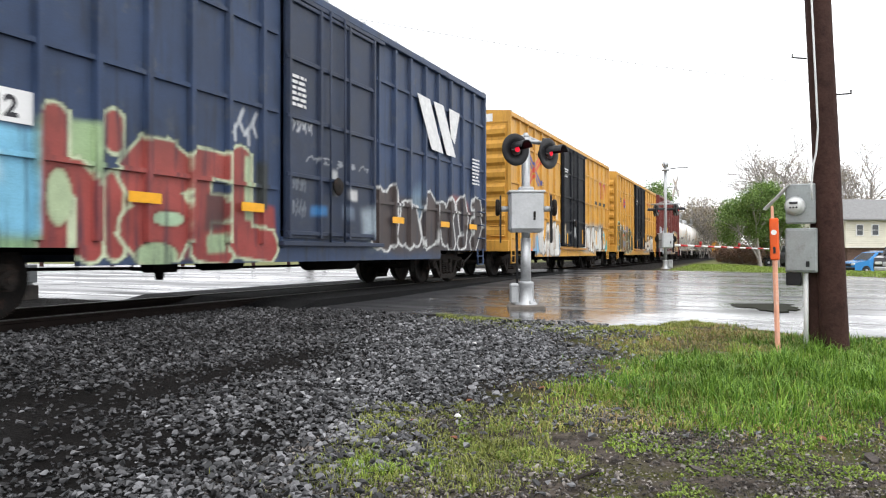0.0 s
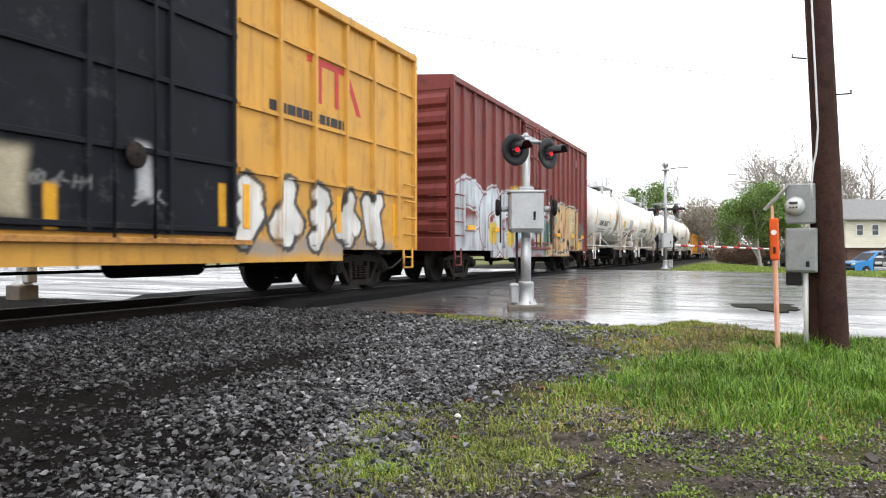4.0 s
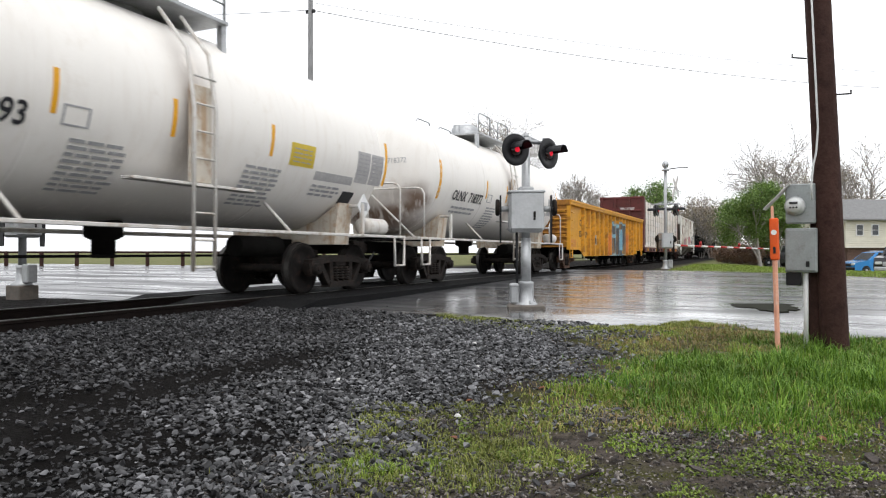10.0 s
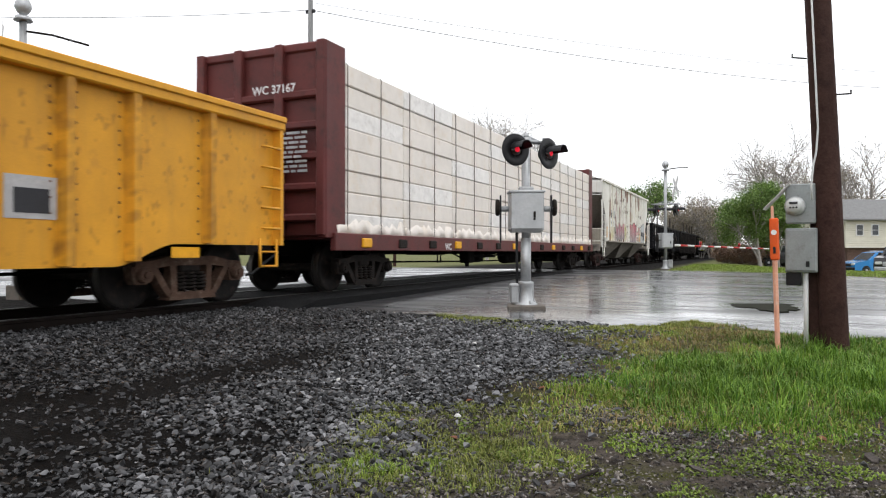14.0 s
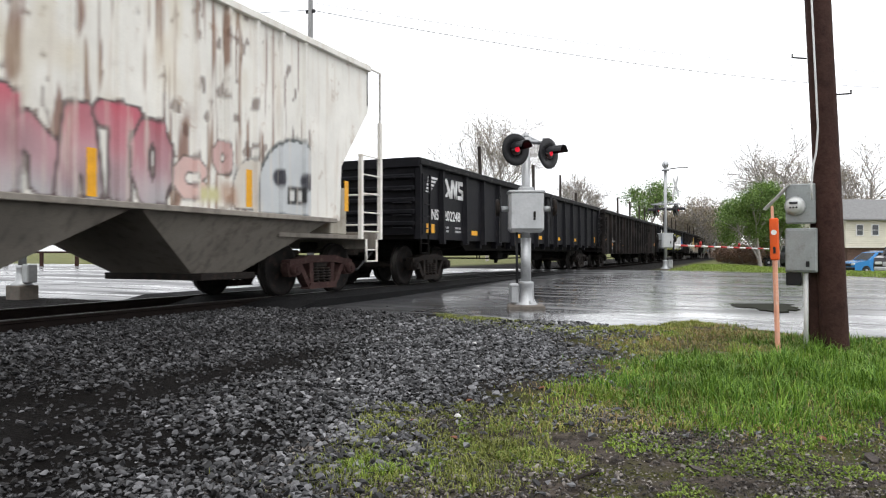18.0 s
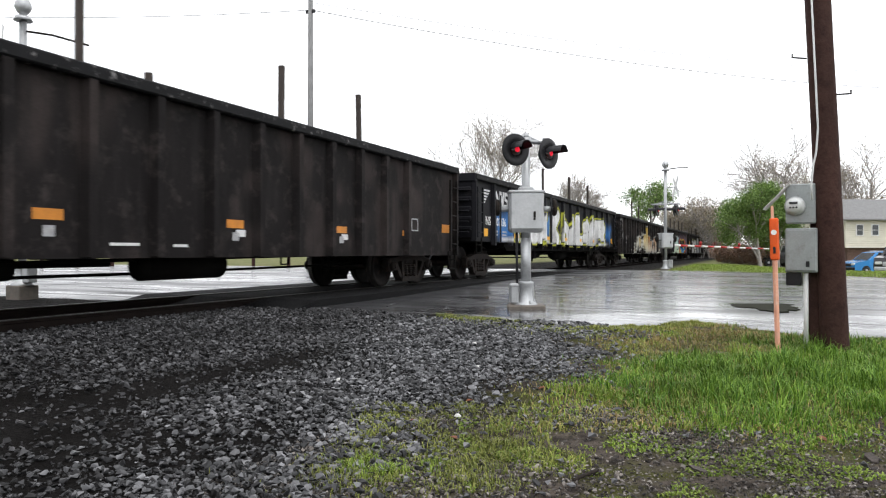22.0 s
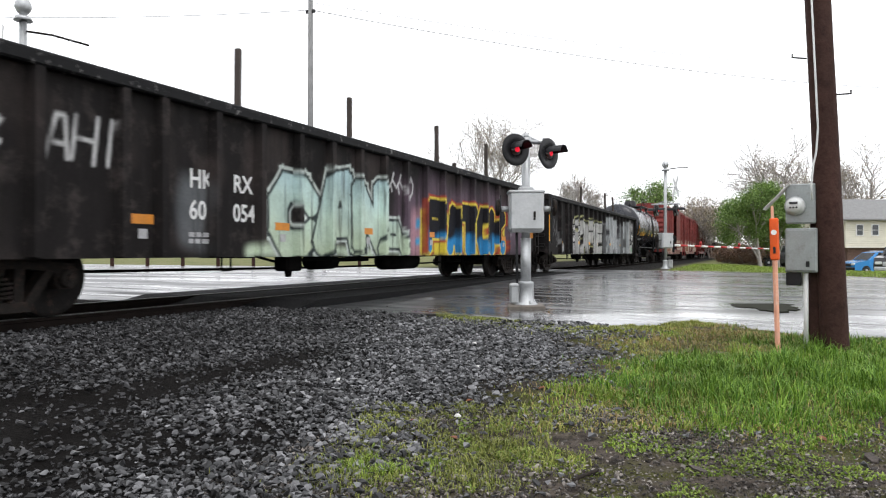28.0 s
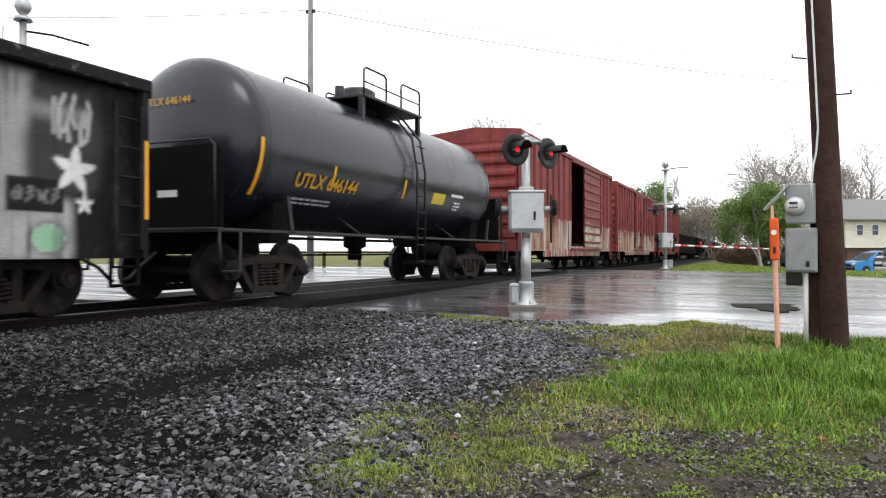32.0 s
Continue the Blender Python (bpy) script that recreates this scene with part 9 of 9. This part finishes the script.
vehicle("bright blue compact suv parked on the lot", M_bluecar, parked(50.5, 30.9, 30), 4.4, 1.8, 1.66, 0.98)
vehicle("black pickup with a chrome front at the lot's edge", M_blackcar, parked(41.5, 27.3, 65), 5.2, 1.95, 1.85, 1.15, True, True)
vehicle("black hatchback parked behind the grass", M_blackcar, parked(50, 23.6, 35), 4.2, 1.75, 1.5, 0.92, False)
vehicle("white sedan parked behind the grass", M_whitecar, parked(54, 26.6, 30), 4.4, 1.75, 1.5, 0.92, False)
# ---------- trees and brush ----------
def grow(rng, p, d, length, r, depth, segs, tips, spread_, gravity=0.0):
    """Branches by halving: fills segs with (a, b, r0, r1) and tips with the twig ends."""
    n = 3
    a = p
    for i in range(n):
        d = (d + Vector((rng.uniform(-1, 1), rng.uniform(-1, 1), rng.uniform(-0.6, 1) + gravity)) * 0.13).normalized()
        b = a + d * length / n
        segs.append((a, b, r * (1 - 0.12 * i), r * (1 - 0.12 * (i + 1))))
        a = b
        if depth > 0 and i > 0 or depth > 2:
            side = d.cross(Vector((rng.uniform(-1, 1), rng.uniform(-1, 1), rng.uniform(-1, 1)))).normalized()
            grow(rng, a, (d + side * spread_).normalized(), length * rng.uniform(0.55, 0.8), r * 0.5, depth - 1, segs, tips, spread_, gravity) if depth > 0 else None
    if depth > 0:
        for _ in range(2):
            side = d.cross(Vector((rng.uniform(-1, 1), rng.uniform(-1, 1), rng.uniform(-1, 1)))).normalized()
            grow(rng, a, (d + side * spread_ * rng.uniform(0.5, 1)).normalized(), length * rng.uniform(0.6, 0.85), r * 0.6, depth - 1, segs, tips, spread_, gravity)
    else:
        tips.append(a)


def leaf_mesh(rng, centres, per, radius, size):
    """Many small folded leaves about the centres."""
    v, f = [], []
    for c in centres:
        for _ in range(per):
            q = Vector((rng.gauss(0, 1), rng.gauss(0, 1), rng.gauss(0, 0.8))) * radius
            a = Vector((rng.uniform(-1, 1), rng.uniform(-1, 1), rng.uniform(-1, 1))).normalized() * size * rng.uniform(0.6, 1.3)
            b = a.cross(Vector((rng.uniform(-1, 1), rng.uniform(-1, 1), rng.uniform(-1, 1)))).normalized() * size * 0.6
            p = Vector(c) + q
            k = len(v)
            v += [p - a, p + b, p + a, p - b]
            f += [(k, k + 1, k + 2), (k, k + 2, k + 3)]
    me = bpy.data.meshes.new("crown")
    me.from_pydata([tuple(x) for x in v], [], f)
    return me


def tree(label, base, height, seed, depth, leaf, per, size, radius, spread_=0.75, trunk=0.16, first=0.3, name="tree", stems=1):
    rng = random.Random(seed)
    t = thing(name, label, "tree" if name == "tree" else "bush", pose(*base), group="trees round the crossing")
    segs, tips = [], []
    for k in range(stems):
        lean = Vector((rng.uniform(-1, 1), rng.uniform(-1, 1), 0)) * (0.08 if stems == 1 else 0.45)
        grow(rng, Vector((lean.x * 0.6, lean.y * 0.6, -0.2)), (Vector((0, 0, 1)) + lean).normalized(), height * first * rng.uniform(0.85, 1.1), trunk, depth, segs, tips, spread_, 0.25)
    top = max(p.z for p in tips)
    k = height / top
    s = Shape()
    for a, b, r0, r1 in segs:
        s.tube(a * k, b * k, max(r0, 0.012), max(r1, 0.01), 5 if r0 < 0.06 else 9, caps=False)
    part("trunk", s, M_hazybark, t)
    if per:
        part("crown", leaf_mesh(rng, [p * k for p in tips], per, radius, size), leaf, t)
    return t


def put(d, right, z=None):
    p = ahead(d, right)
    return (p.x, p.y, float(ground_z(p.x, p.y)) if z is None else z)


tree("bare spring tree with reddish buds beyond the track", put(62, 3.9), 13.9, 3, 5, M_leafpale, 4, 0.055, 0.3, 0.66, 0.15, 0.24)
tree("bare young tree with pale buds beyond the track", put(75, 15.2), 9.3, 8, 5, M_leafpale, 1, 0.07, 0.25, 0.7)
tree("leafy green tree behind the train", put(88, 24.6), 9.5, 5, 4, M_leafgreen, 14, 0.13, 0.42, 0.42)
tree("dense green tree beside the grass strip", put(46, 20.7), 5.2, 12, 4, M_leafgreen, 80, 0.06, 0.26, 0.5, 0.14, 0.24)
tree("dense green shrub beside the grass strip", put(47.5, 22.6), 4.6, 14, 4, M_leafgreen, 70, 0.06, 0.28, 0.5, 0.10, 0.22)
tree("wide bare tree with pale buds behind the shrubs", put(64, 31.9), 12.9, 21, 5, M_leafpale, 4, 0.06, 0.3, 0.85, 0.24, 0.22)
tree("tall bare tree behind the house", put(85, 50.5), 15.0, 25, 5, M_leafpale, 2, 0.10, 0.3, 0.8, 0.26, 0.27)
for i, (d, r, h) in enumerate(((92, 31.5, 7.6), (88, 33.6, 8.4), (95, 38.0, 8.0), (84, 35.0, 7.0), (100, 36.5, 7.8), (98, 33.0, 7.2))):
    tree("grey leafless brushwood beside the track", put(d, r), h, 40 + i, 4, M_leafpale, 3, 0.09, 0.4, 0.6, 0.07, 0.3, "bush", 4)
for i, (d, r, h) in enumerate(((80, 42, 6.5), (78, 46, 7.0), (82, 50, 7.5), (80, 54, 7.0), (76, 39, 5.5))):
    tree("hazy budding woodland tree", put(d, r), h, 60 + i, 4, M_leafpale, 8, 0.14, 0.6, 0.8, 0.12, 0.28, "tree", 2)
for i, (d, r) in enumerate(((50, 20.0), (49.5, 21.0), (49, 21.9))):
    tree("low brown dead brush behind the grass strip", put(d, r), (1.0, 1.35, 1.25)[i], 80 + i, 3, M_leafbrush, 16, 0.045, 0.16, 0.55, 0.03, 0.3, "bush", 9)


def lumps(x, y, scale, off):
    return np.array([noise.noise((a * scale, b * scale, off)) for a, b in zip(x, y)])


# ---------- grass ----------
def blades(name, label, spots, h0, h1, width, seed, mat, lean=0.5, grade=1.0):
    rng = np.random.default_rng(seed)
    n = len(spots)
    h = rng.uniform(h0, h1, n) * np.clip(1.0 + 1.0 * lumps(spots[:, 0], spots[:, 1], 2.6, seed) + 0.9 * lumps(spots[:, 0], spots[:, 1], 7.0, seed + 3), 0.3, 1.9) * grade
    a = rng.uniform(0, math.tau, n)
    w = width * rng.uniform(0.6, 1.4, n)
    bend = h * rng.uniform(0.1, lean, n)
    ca, sa = np.cos(a), np.sin(a)
    z = ground_z(spots[:, 0], spots[:, 1])
    v = np.empty((n, 5, 3))
    px, py = -sa * w, ca * w
    v[:, 0] = np.stack([spots[:, 0] - px, spots[:, 1] - py, z], -1)
    v[:, 1] = np.stack([spots[:, 0] + px, spots[:, 1] + py, z], -1)
    v[:, 2] = np.stack([spots[:, 0] + px * 0.8 + ca * bend * 0.35, spots[:, 1] + py * 0.8 + sa * bend * 0.35, z + h * 0.6], -1)
    v[:, 3] = np.stack([spots[:, 0] - px * 0.8 + ca * bend * 0.35, spots[:, 1] - py * 0.8 + sa * bend * 0.35, z + h * 0.6], -1)
    v[:, 4] = np.stack([spots[:, 0] + ca * bend, spots[:, 1] + sa * bend, z + h * (1 - 0.25 * bend / h)], -1)
    b = (np.arange(n) * 5)[:, None]
    me = bpy.data.meshes.new(name)
    me.from_pydata(v.reshape(-1, 3).tolist(), [], (b + (0, 1, 2, 3)).tolist() + (b + (3, 2, 4)).tolist())
    return tagged(part(name, me, mat), label, "grass", kind="stuff")


rg = np.random.default_rng(5)


def verge_edge(x):
    """Where the verge ends at the asphalt."""
    return 9.45 + 0.35 * np.sin(x * 0.9) * step(-6, -3, x) + 0.9 * step(-2.2, -0.8, x) * (1 - step(-0.6, 0.6, x))


N = 190000
x, y = rg.uniform(-2.2, 4.0, N), rg.uniform(4.0, 10.2, N)
d, rt = FWD.x * x + FWD.y * y, RGT.x * x + RGT.y * y
edge_near = 4.45 + 0.22 * np.sin(rt * 2.2) + 0.10 * np.sin(rt * 7) + 0.5 * step(1.3, 0.3, rt)
left = -1.45 + 0.9 * step(6.8, 8.4, y) + 0.30 * np.sin(y * 1.7) + 0.2 * np.sin(y * 4.1)
road_y = verge_edge(x)
fade = step(left - 0.3, left + 1.2, x) * step(edge_near - 0.3, edge_near + 0.8, d) * (0.25 + 0.75 * step(road_y - 0.1, road_y - 1.3, y) + 0.5 * np.exp(-((x - 0.6) ** 2 + (y - 8.7) ** 2) / 0.6))
ok = (y < road_y + 0.05) & (rg.uniform(0, 1, N) < np.clip(fade * (0.75 + 0.9 * lumps(x, y, 1.5, 2.0)), 0, 1))
tall, fade = np.stack([x[ok], y[ok]], -1), np.clip(fade[ok], 0.2, 1)
pick = rg.uniform(0, 1, len(tall))
straw = pick < 0.10 + 0.3 * step(0.7, 0.2, fade)
near_pole = np.exp(-((tall[:, 0] - 0.8) ** 2 + (tall[:, 1] - 7.0) ** 2) / 3.2)
sel = ~straw & (rg.uniform(0, 1, len(tall)) < 0.3 + 0.7 * near_pole)
low = ~straw & ~sel
blades("tall_grass", "lush bright green tall grass round the pole", tall[sel], 0.05, 0.17, 0.0036, 1, M_grass, 1.3, fade[sel])
blades("short_grass", "short fresh green grass", tall[low], 0.025, 0.08, 0.0038, 2, M_grass, 1.4, fade[low])
blades("dead_grass", "dead straw among the green grass", tall[straw], 0.02, 0.09, 0.003, 8, M_straw, 1.3, fade[straw])


def patchy(x, y):
    return lumps(x, y, 1.9, 7.0) + 0.5 * lumps(x, y, 6.0, 3.0)


# low growth between the gravel and the lush grass, and along the asphalt
N = 70000
x, y = rg.uniform(-2.6, 1.2, N), rg.uniform(4.4, 10.2, N)
d, rt = FWD.x * x + FWD.y * y, RGT.x * x + RGT.y * y
rim = -1.6 + 0.3 * np.sin(y * 2.1) + 0.2 * np.sin(y * 5.3)
wgt = step(rim, rim + 0.7, x) * step(0.9, -0.2, x) * np.clip(0.75 + 1.1 * patchy(x, y), 0, 1)
ok = (d > 4.6) & (y < verge_edge(x) + 0.03) & (rg.uniform(0, 1, N) < wgt)
spots = np.stack([x[ok], y[ok]], -1)
third = rg.uniform(0, 1, len(spots)) < 0.3 + 0.4 * step(7.5, 8.6, spots[:, 1])
fresh = ~third & (lumps(spots[:, 0], spots[:, 1], 1.3, 21.0) > 0.10)
blades("sprouts", "low yellow-green weeds and sprouts on the verge", spots[~third & ~fresh], 0.015, 0.055, 0.004, 3, M_moss, 1.2)
blades("short_grass", "low bright green clumps on the verge", spots[fresh], 0.02, 0.07, 0.004, 23, M_mossgreen, 1.2)
blades("dead_grass", "flattened dead straw along the asphalt", spots[third], 0.012, 0.05, 0.0035, 9, M_straw, 1.6)
N = 26000
x = rg.uniform(-4.6, -0.5, N)
y = verge_edge(x) + 0.05 - np.abs(rg.normal(0, 0.32, N))
ok = rg.uniform(0, 1, N) < np.clip(step(-4.6, -3.4, x) * (0.6 + 1.3 * patchy(x, y)), 0, 1)
blades("sprouts", "olive weeds along the edge of the asphalt", np.stack([x[ok], y[ok]], -1), 0.012, 0.05, 0.004, 13, M_moss, 1.2)
# thin weeds that grow through the gravel beside the camera
N = 105000
x, y = rg.uniform(-3.0, 1.2, N), rg.uniform(2.6, 5.6, N)
d, rt = FWD.x * x + FWD.y * y, RGT.x * x + RGT.y * y
green = np.exp(-((rt + 0.30) / 0.32) ** 2 - ((d - 3.95) / 0.28) ** 2)
wgt = step(-0.75, -0.25, rt) * step(1.1, 0.3, rt) * np.clip(0.46 + 1.5 * patchy(x, y), 0, 0.9) * step(3.4, 3.8, d) + green * 1.3
ok = (d > 2.9) & (d < 5.3) & (rg.uniform(0, 1, N) < wgt)
spots, bright = np.stack([x[ok], y[ok]], -1), green[ok] > rg.uniform(0.2, 0.9, ok.sum())
blades("sprouts", "sparse olive weeds among gravel and soil", spots[~bright], 0.010, 0.045, 0.0030, 15, M_moss, 1.2)
blades("short_grass", "small tuft of fresh grass growing out of the gravel", spots[bright], 0.015, 0.06, 0.0030, 16, M_mossgreen, 1.0)
N = 90000
x, y = rg.uniform(-3.5, 30, N), rg.uniform(24, 50, N)
d, rt = FWD.x * x + FWD.y * y, RGT.x * x + RGT.y * y
ok = (y > 31.2 - 7.0 * step(-2, 6, x)) & (d < 44) & (rt / d > 0.30)
blades("far_lawn", "pale green strip of grass across the road", np.stack([x[ok], y[ok]], -1), 0.03, 0.08, 0.012, 4, M_mossgreen, 1.2)
N = 60000
x, y = rg.uniform(-2.2, 1.6, N), rg.uniform(2.8, 6.0, N)
d, rt = FWD.x * x + FWD.y * y, RGT.x * x + RGT.y * y
pm = lumps(x, y, 2.4, 12.0) + 0.35 * lumps(x, y, 8.0, 1.0)
ok = (d > 3.1) & (d < 5.2) & (rt > 0.1) & (pm > 0.09 - 0.12 * step(0.8, 1.6, rt)) & (rg.uniform(0, 1, N) < 0.8)
blades("moss", "bright green moss patches on dark soil", np.stack([x[ok], y[ok]], -1), 0.006, 0.02, 0.006, 6, M_mossgreen, 1.5)
# ---------- litter on the verge ----------
M_deadwood = material("wet_dead_wood", (0.022, 0.017, 0.014), 0.8, vary=0.4, scale=20, bump=0.6, spec=0.15)
M_deadleaf = material("wet_brown_leaf", (0.16, 0.060, 0.030), 0.6, vary=0.3, scale=25, bump=0.3)
M_palestone = material("pale_limestone", (0.55, 0.54, 0.52), 0.7, vary=0.15, scale=20, bump=0.5)
M_bark = material("wet_bark_chip", (0.060, 0.050, 0.044), 0.75, vary=0.35, scale=25, bump=0.6)


def lying(x, y):
    return float(ground_z(x, y))


z = lying(-0.82, 3.72)
branch = thing("dead_branch", "short wet dead branch lying on gravel and soil", "branch", pose(-0.82, 3.72, z + 0.012, 0, 0, 66))
part("stem", Shape().pipe([(-0.12, 0.0, 0.004), (-0.05, 0.012, 0.012), (0.02, 0.004, 0.016), (0.11, 0.016, 0.014)], 0.011, 7), M_deadwood, branch)
part("twig", Shape().pipe([(-0.02, 0.008, 0.012), (0.03, 0.045, 0.02), (0.06, 0.06, 0.016)], 0.005, 5), M_deadwood, branch)
rl = random.Random(31)


def litter(name, label, category, mat, spots, make, group=""):
    for x, y in spots:
        tagged(part(name, make(), mat, at=pose(x, y, lying(x, y) + 0.012, rl.uniform(-12, 12), rl.uniform(-12, 12), rl.uniform(0, 360))), label, category, group)


def leaf_shape():
    """A curled leaf of two lobed halves."""
    pts = [(-0.035, 0.0), (-0.015, 0.018), (0.012, 0.02), (0.036, 0.0)]
    s = Shape()
    for k in (-1, 1):
        top = [(a, k * b, 0.010 * (1 if b else 0.2)) for a, b in pts]
        s.add(top + [(a, b, c - 0.002) for a, b, c in top], [(0, 1, 2, 3), (7, 6, 5, 4), (0, 4, 5, 1), (1, 5, 6, 2), (2, 6, 7, 3), (3, 7, 4, 0)])
    return s


def chip_shape():
    w, d, h = rl.uniform(0.035, 0.07), rl.uniform(0.018, 0.03), rl.uniform(0.008, 0.016)
    return Shape().prism([(-w, -d * 0.6), (-w * 0.6, -d), (w * 0.8, -d * 0.7), (w, d * 0.2), (w * 0.3, d), (-w * 0.9, d * 0.5)], -h, h, "Z")


litter("dead_leaf", "wet reddish-brown dead leaf on the ground", "leaf", M_deadleaf, ((0.37, 5.02), (-1.61, 5.63), (-2.15, 4.35), (-2.0, 5.0), (-1.75, 4.1), (0.9, 5.6)), leaf_shape, "dead leaves on the verge")
litter("bark_chip", "dark flat chip of wet bark on the soil", "bark chip", M_bark, ((-0.48, 4.98), (-0.95, 4.85), (0.07, 4.59), (-0.86, 4.96), (-0.3, 4.1), (0.6, 4.7)), chip_shape, "bark chips on the verge")
litter("pale_stone", "small pale limestone pebble among dark ballast", "stone", M_palestone, ((-1.92, 4.57), (-2.4, 6.2), (-3.3, 5.2), (-2.9, 7.4)), lambda: Shape().lathe([(0.0, -0.018), (0.02, -0.012), (0.026, 0.0), (0.018, 0.014), (0.0, 0.02)], (0, 0, 0), "Z", 7, False), "pale stones in the ballast")
# ---------- what moves ----------
def travelled(t):
    """How far the train has come, in metres; it loses a little speed at first."""
    at = (0, 1, 2, 3, 3.5, 4.5, 5.5, 6, 7, 8, 9, 10, 11, 12, 13, 14, 16.5, 18, 20, 22, 24, 26, 28, 30, 32)
    way = (0, 9.97, 19.94, 29.88, 34.84, 44.7, 54.5, 59.37, 69.05, 78.68, 88.22, 97.63, 107.08, 116.58, 126.1, 135.61, 159.33, 173.51, 192.47, 211.43, 230.4, 249.41, 268.42, 287.44, 306.46)
    return float(np.interp(t, at, way))


def motions():
    times = [0, 1, 2, 3, 3.5, 4.5, 5.5, 6, 7, 8, 9, 10, 11, 12, 13, 14, 16.5, 18, 20, 22, 24, 26, 28, 30, 32]
    for car, y in CARS:
        walk(car, [(t, pose(TRACK_X, y - travelled(t), 0)) for t in times])
    # wheels roll without slipping
    turns = [k / 15 for k in range(0, 481)]
    for wheelset, y in WHEELSETS:
        walk(wheelset, [(t, pose(0, y, 0.46) @ Matrix.Rotation(travelled(t) / 0.4635, 4, "X")) for t in turns])


motions()
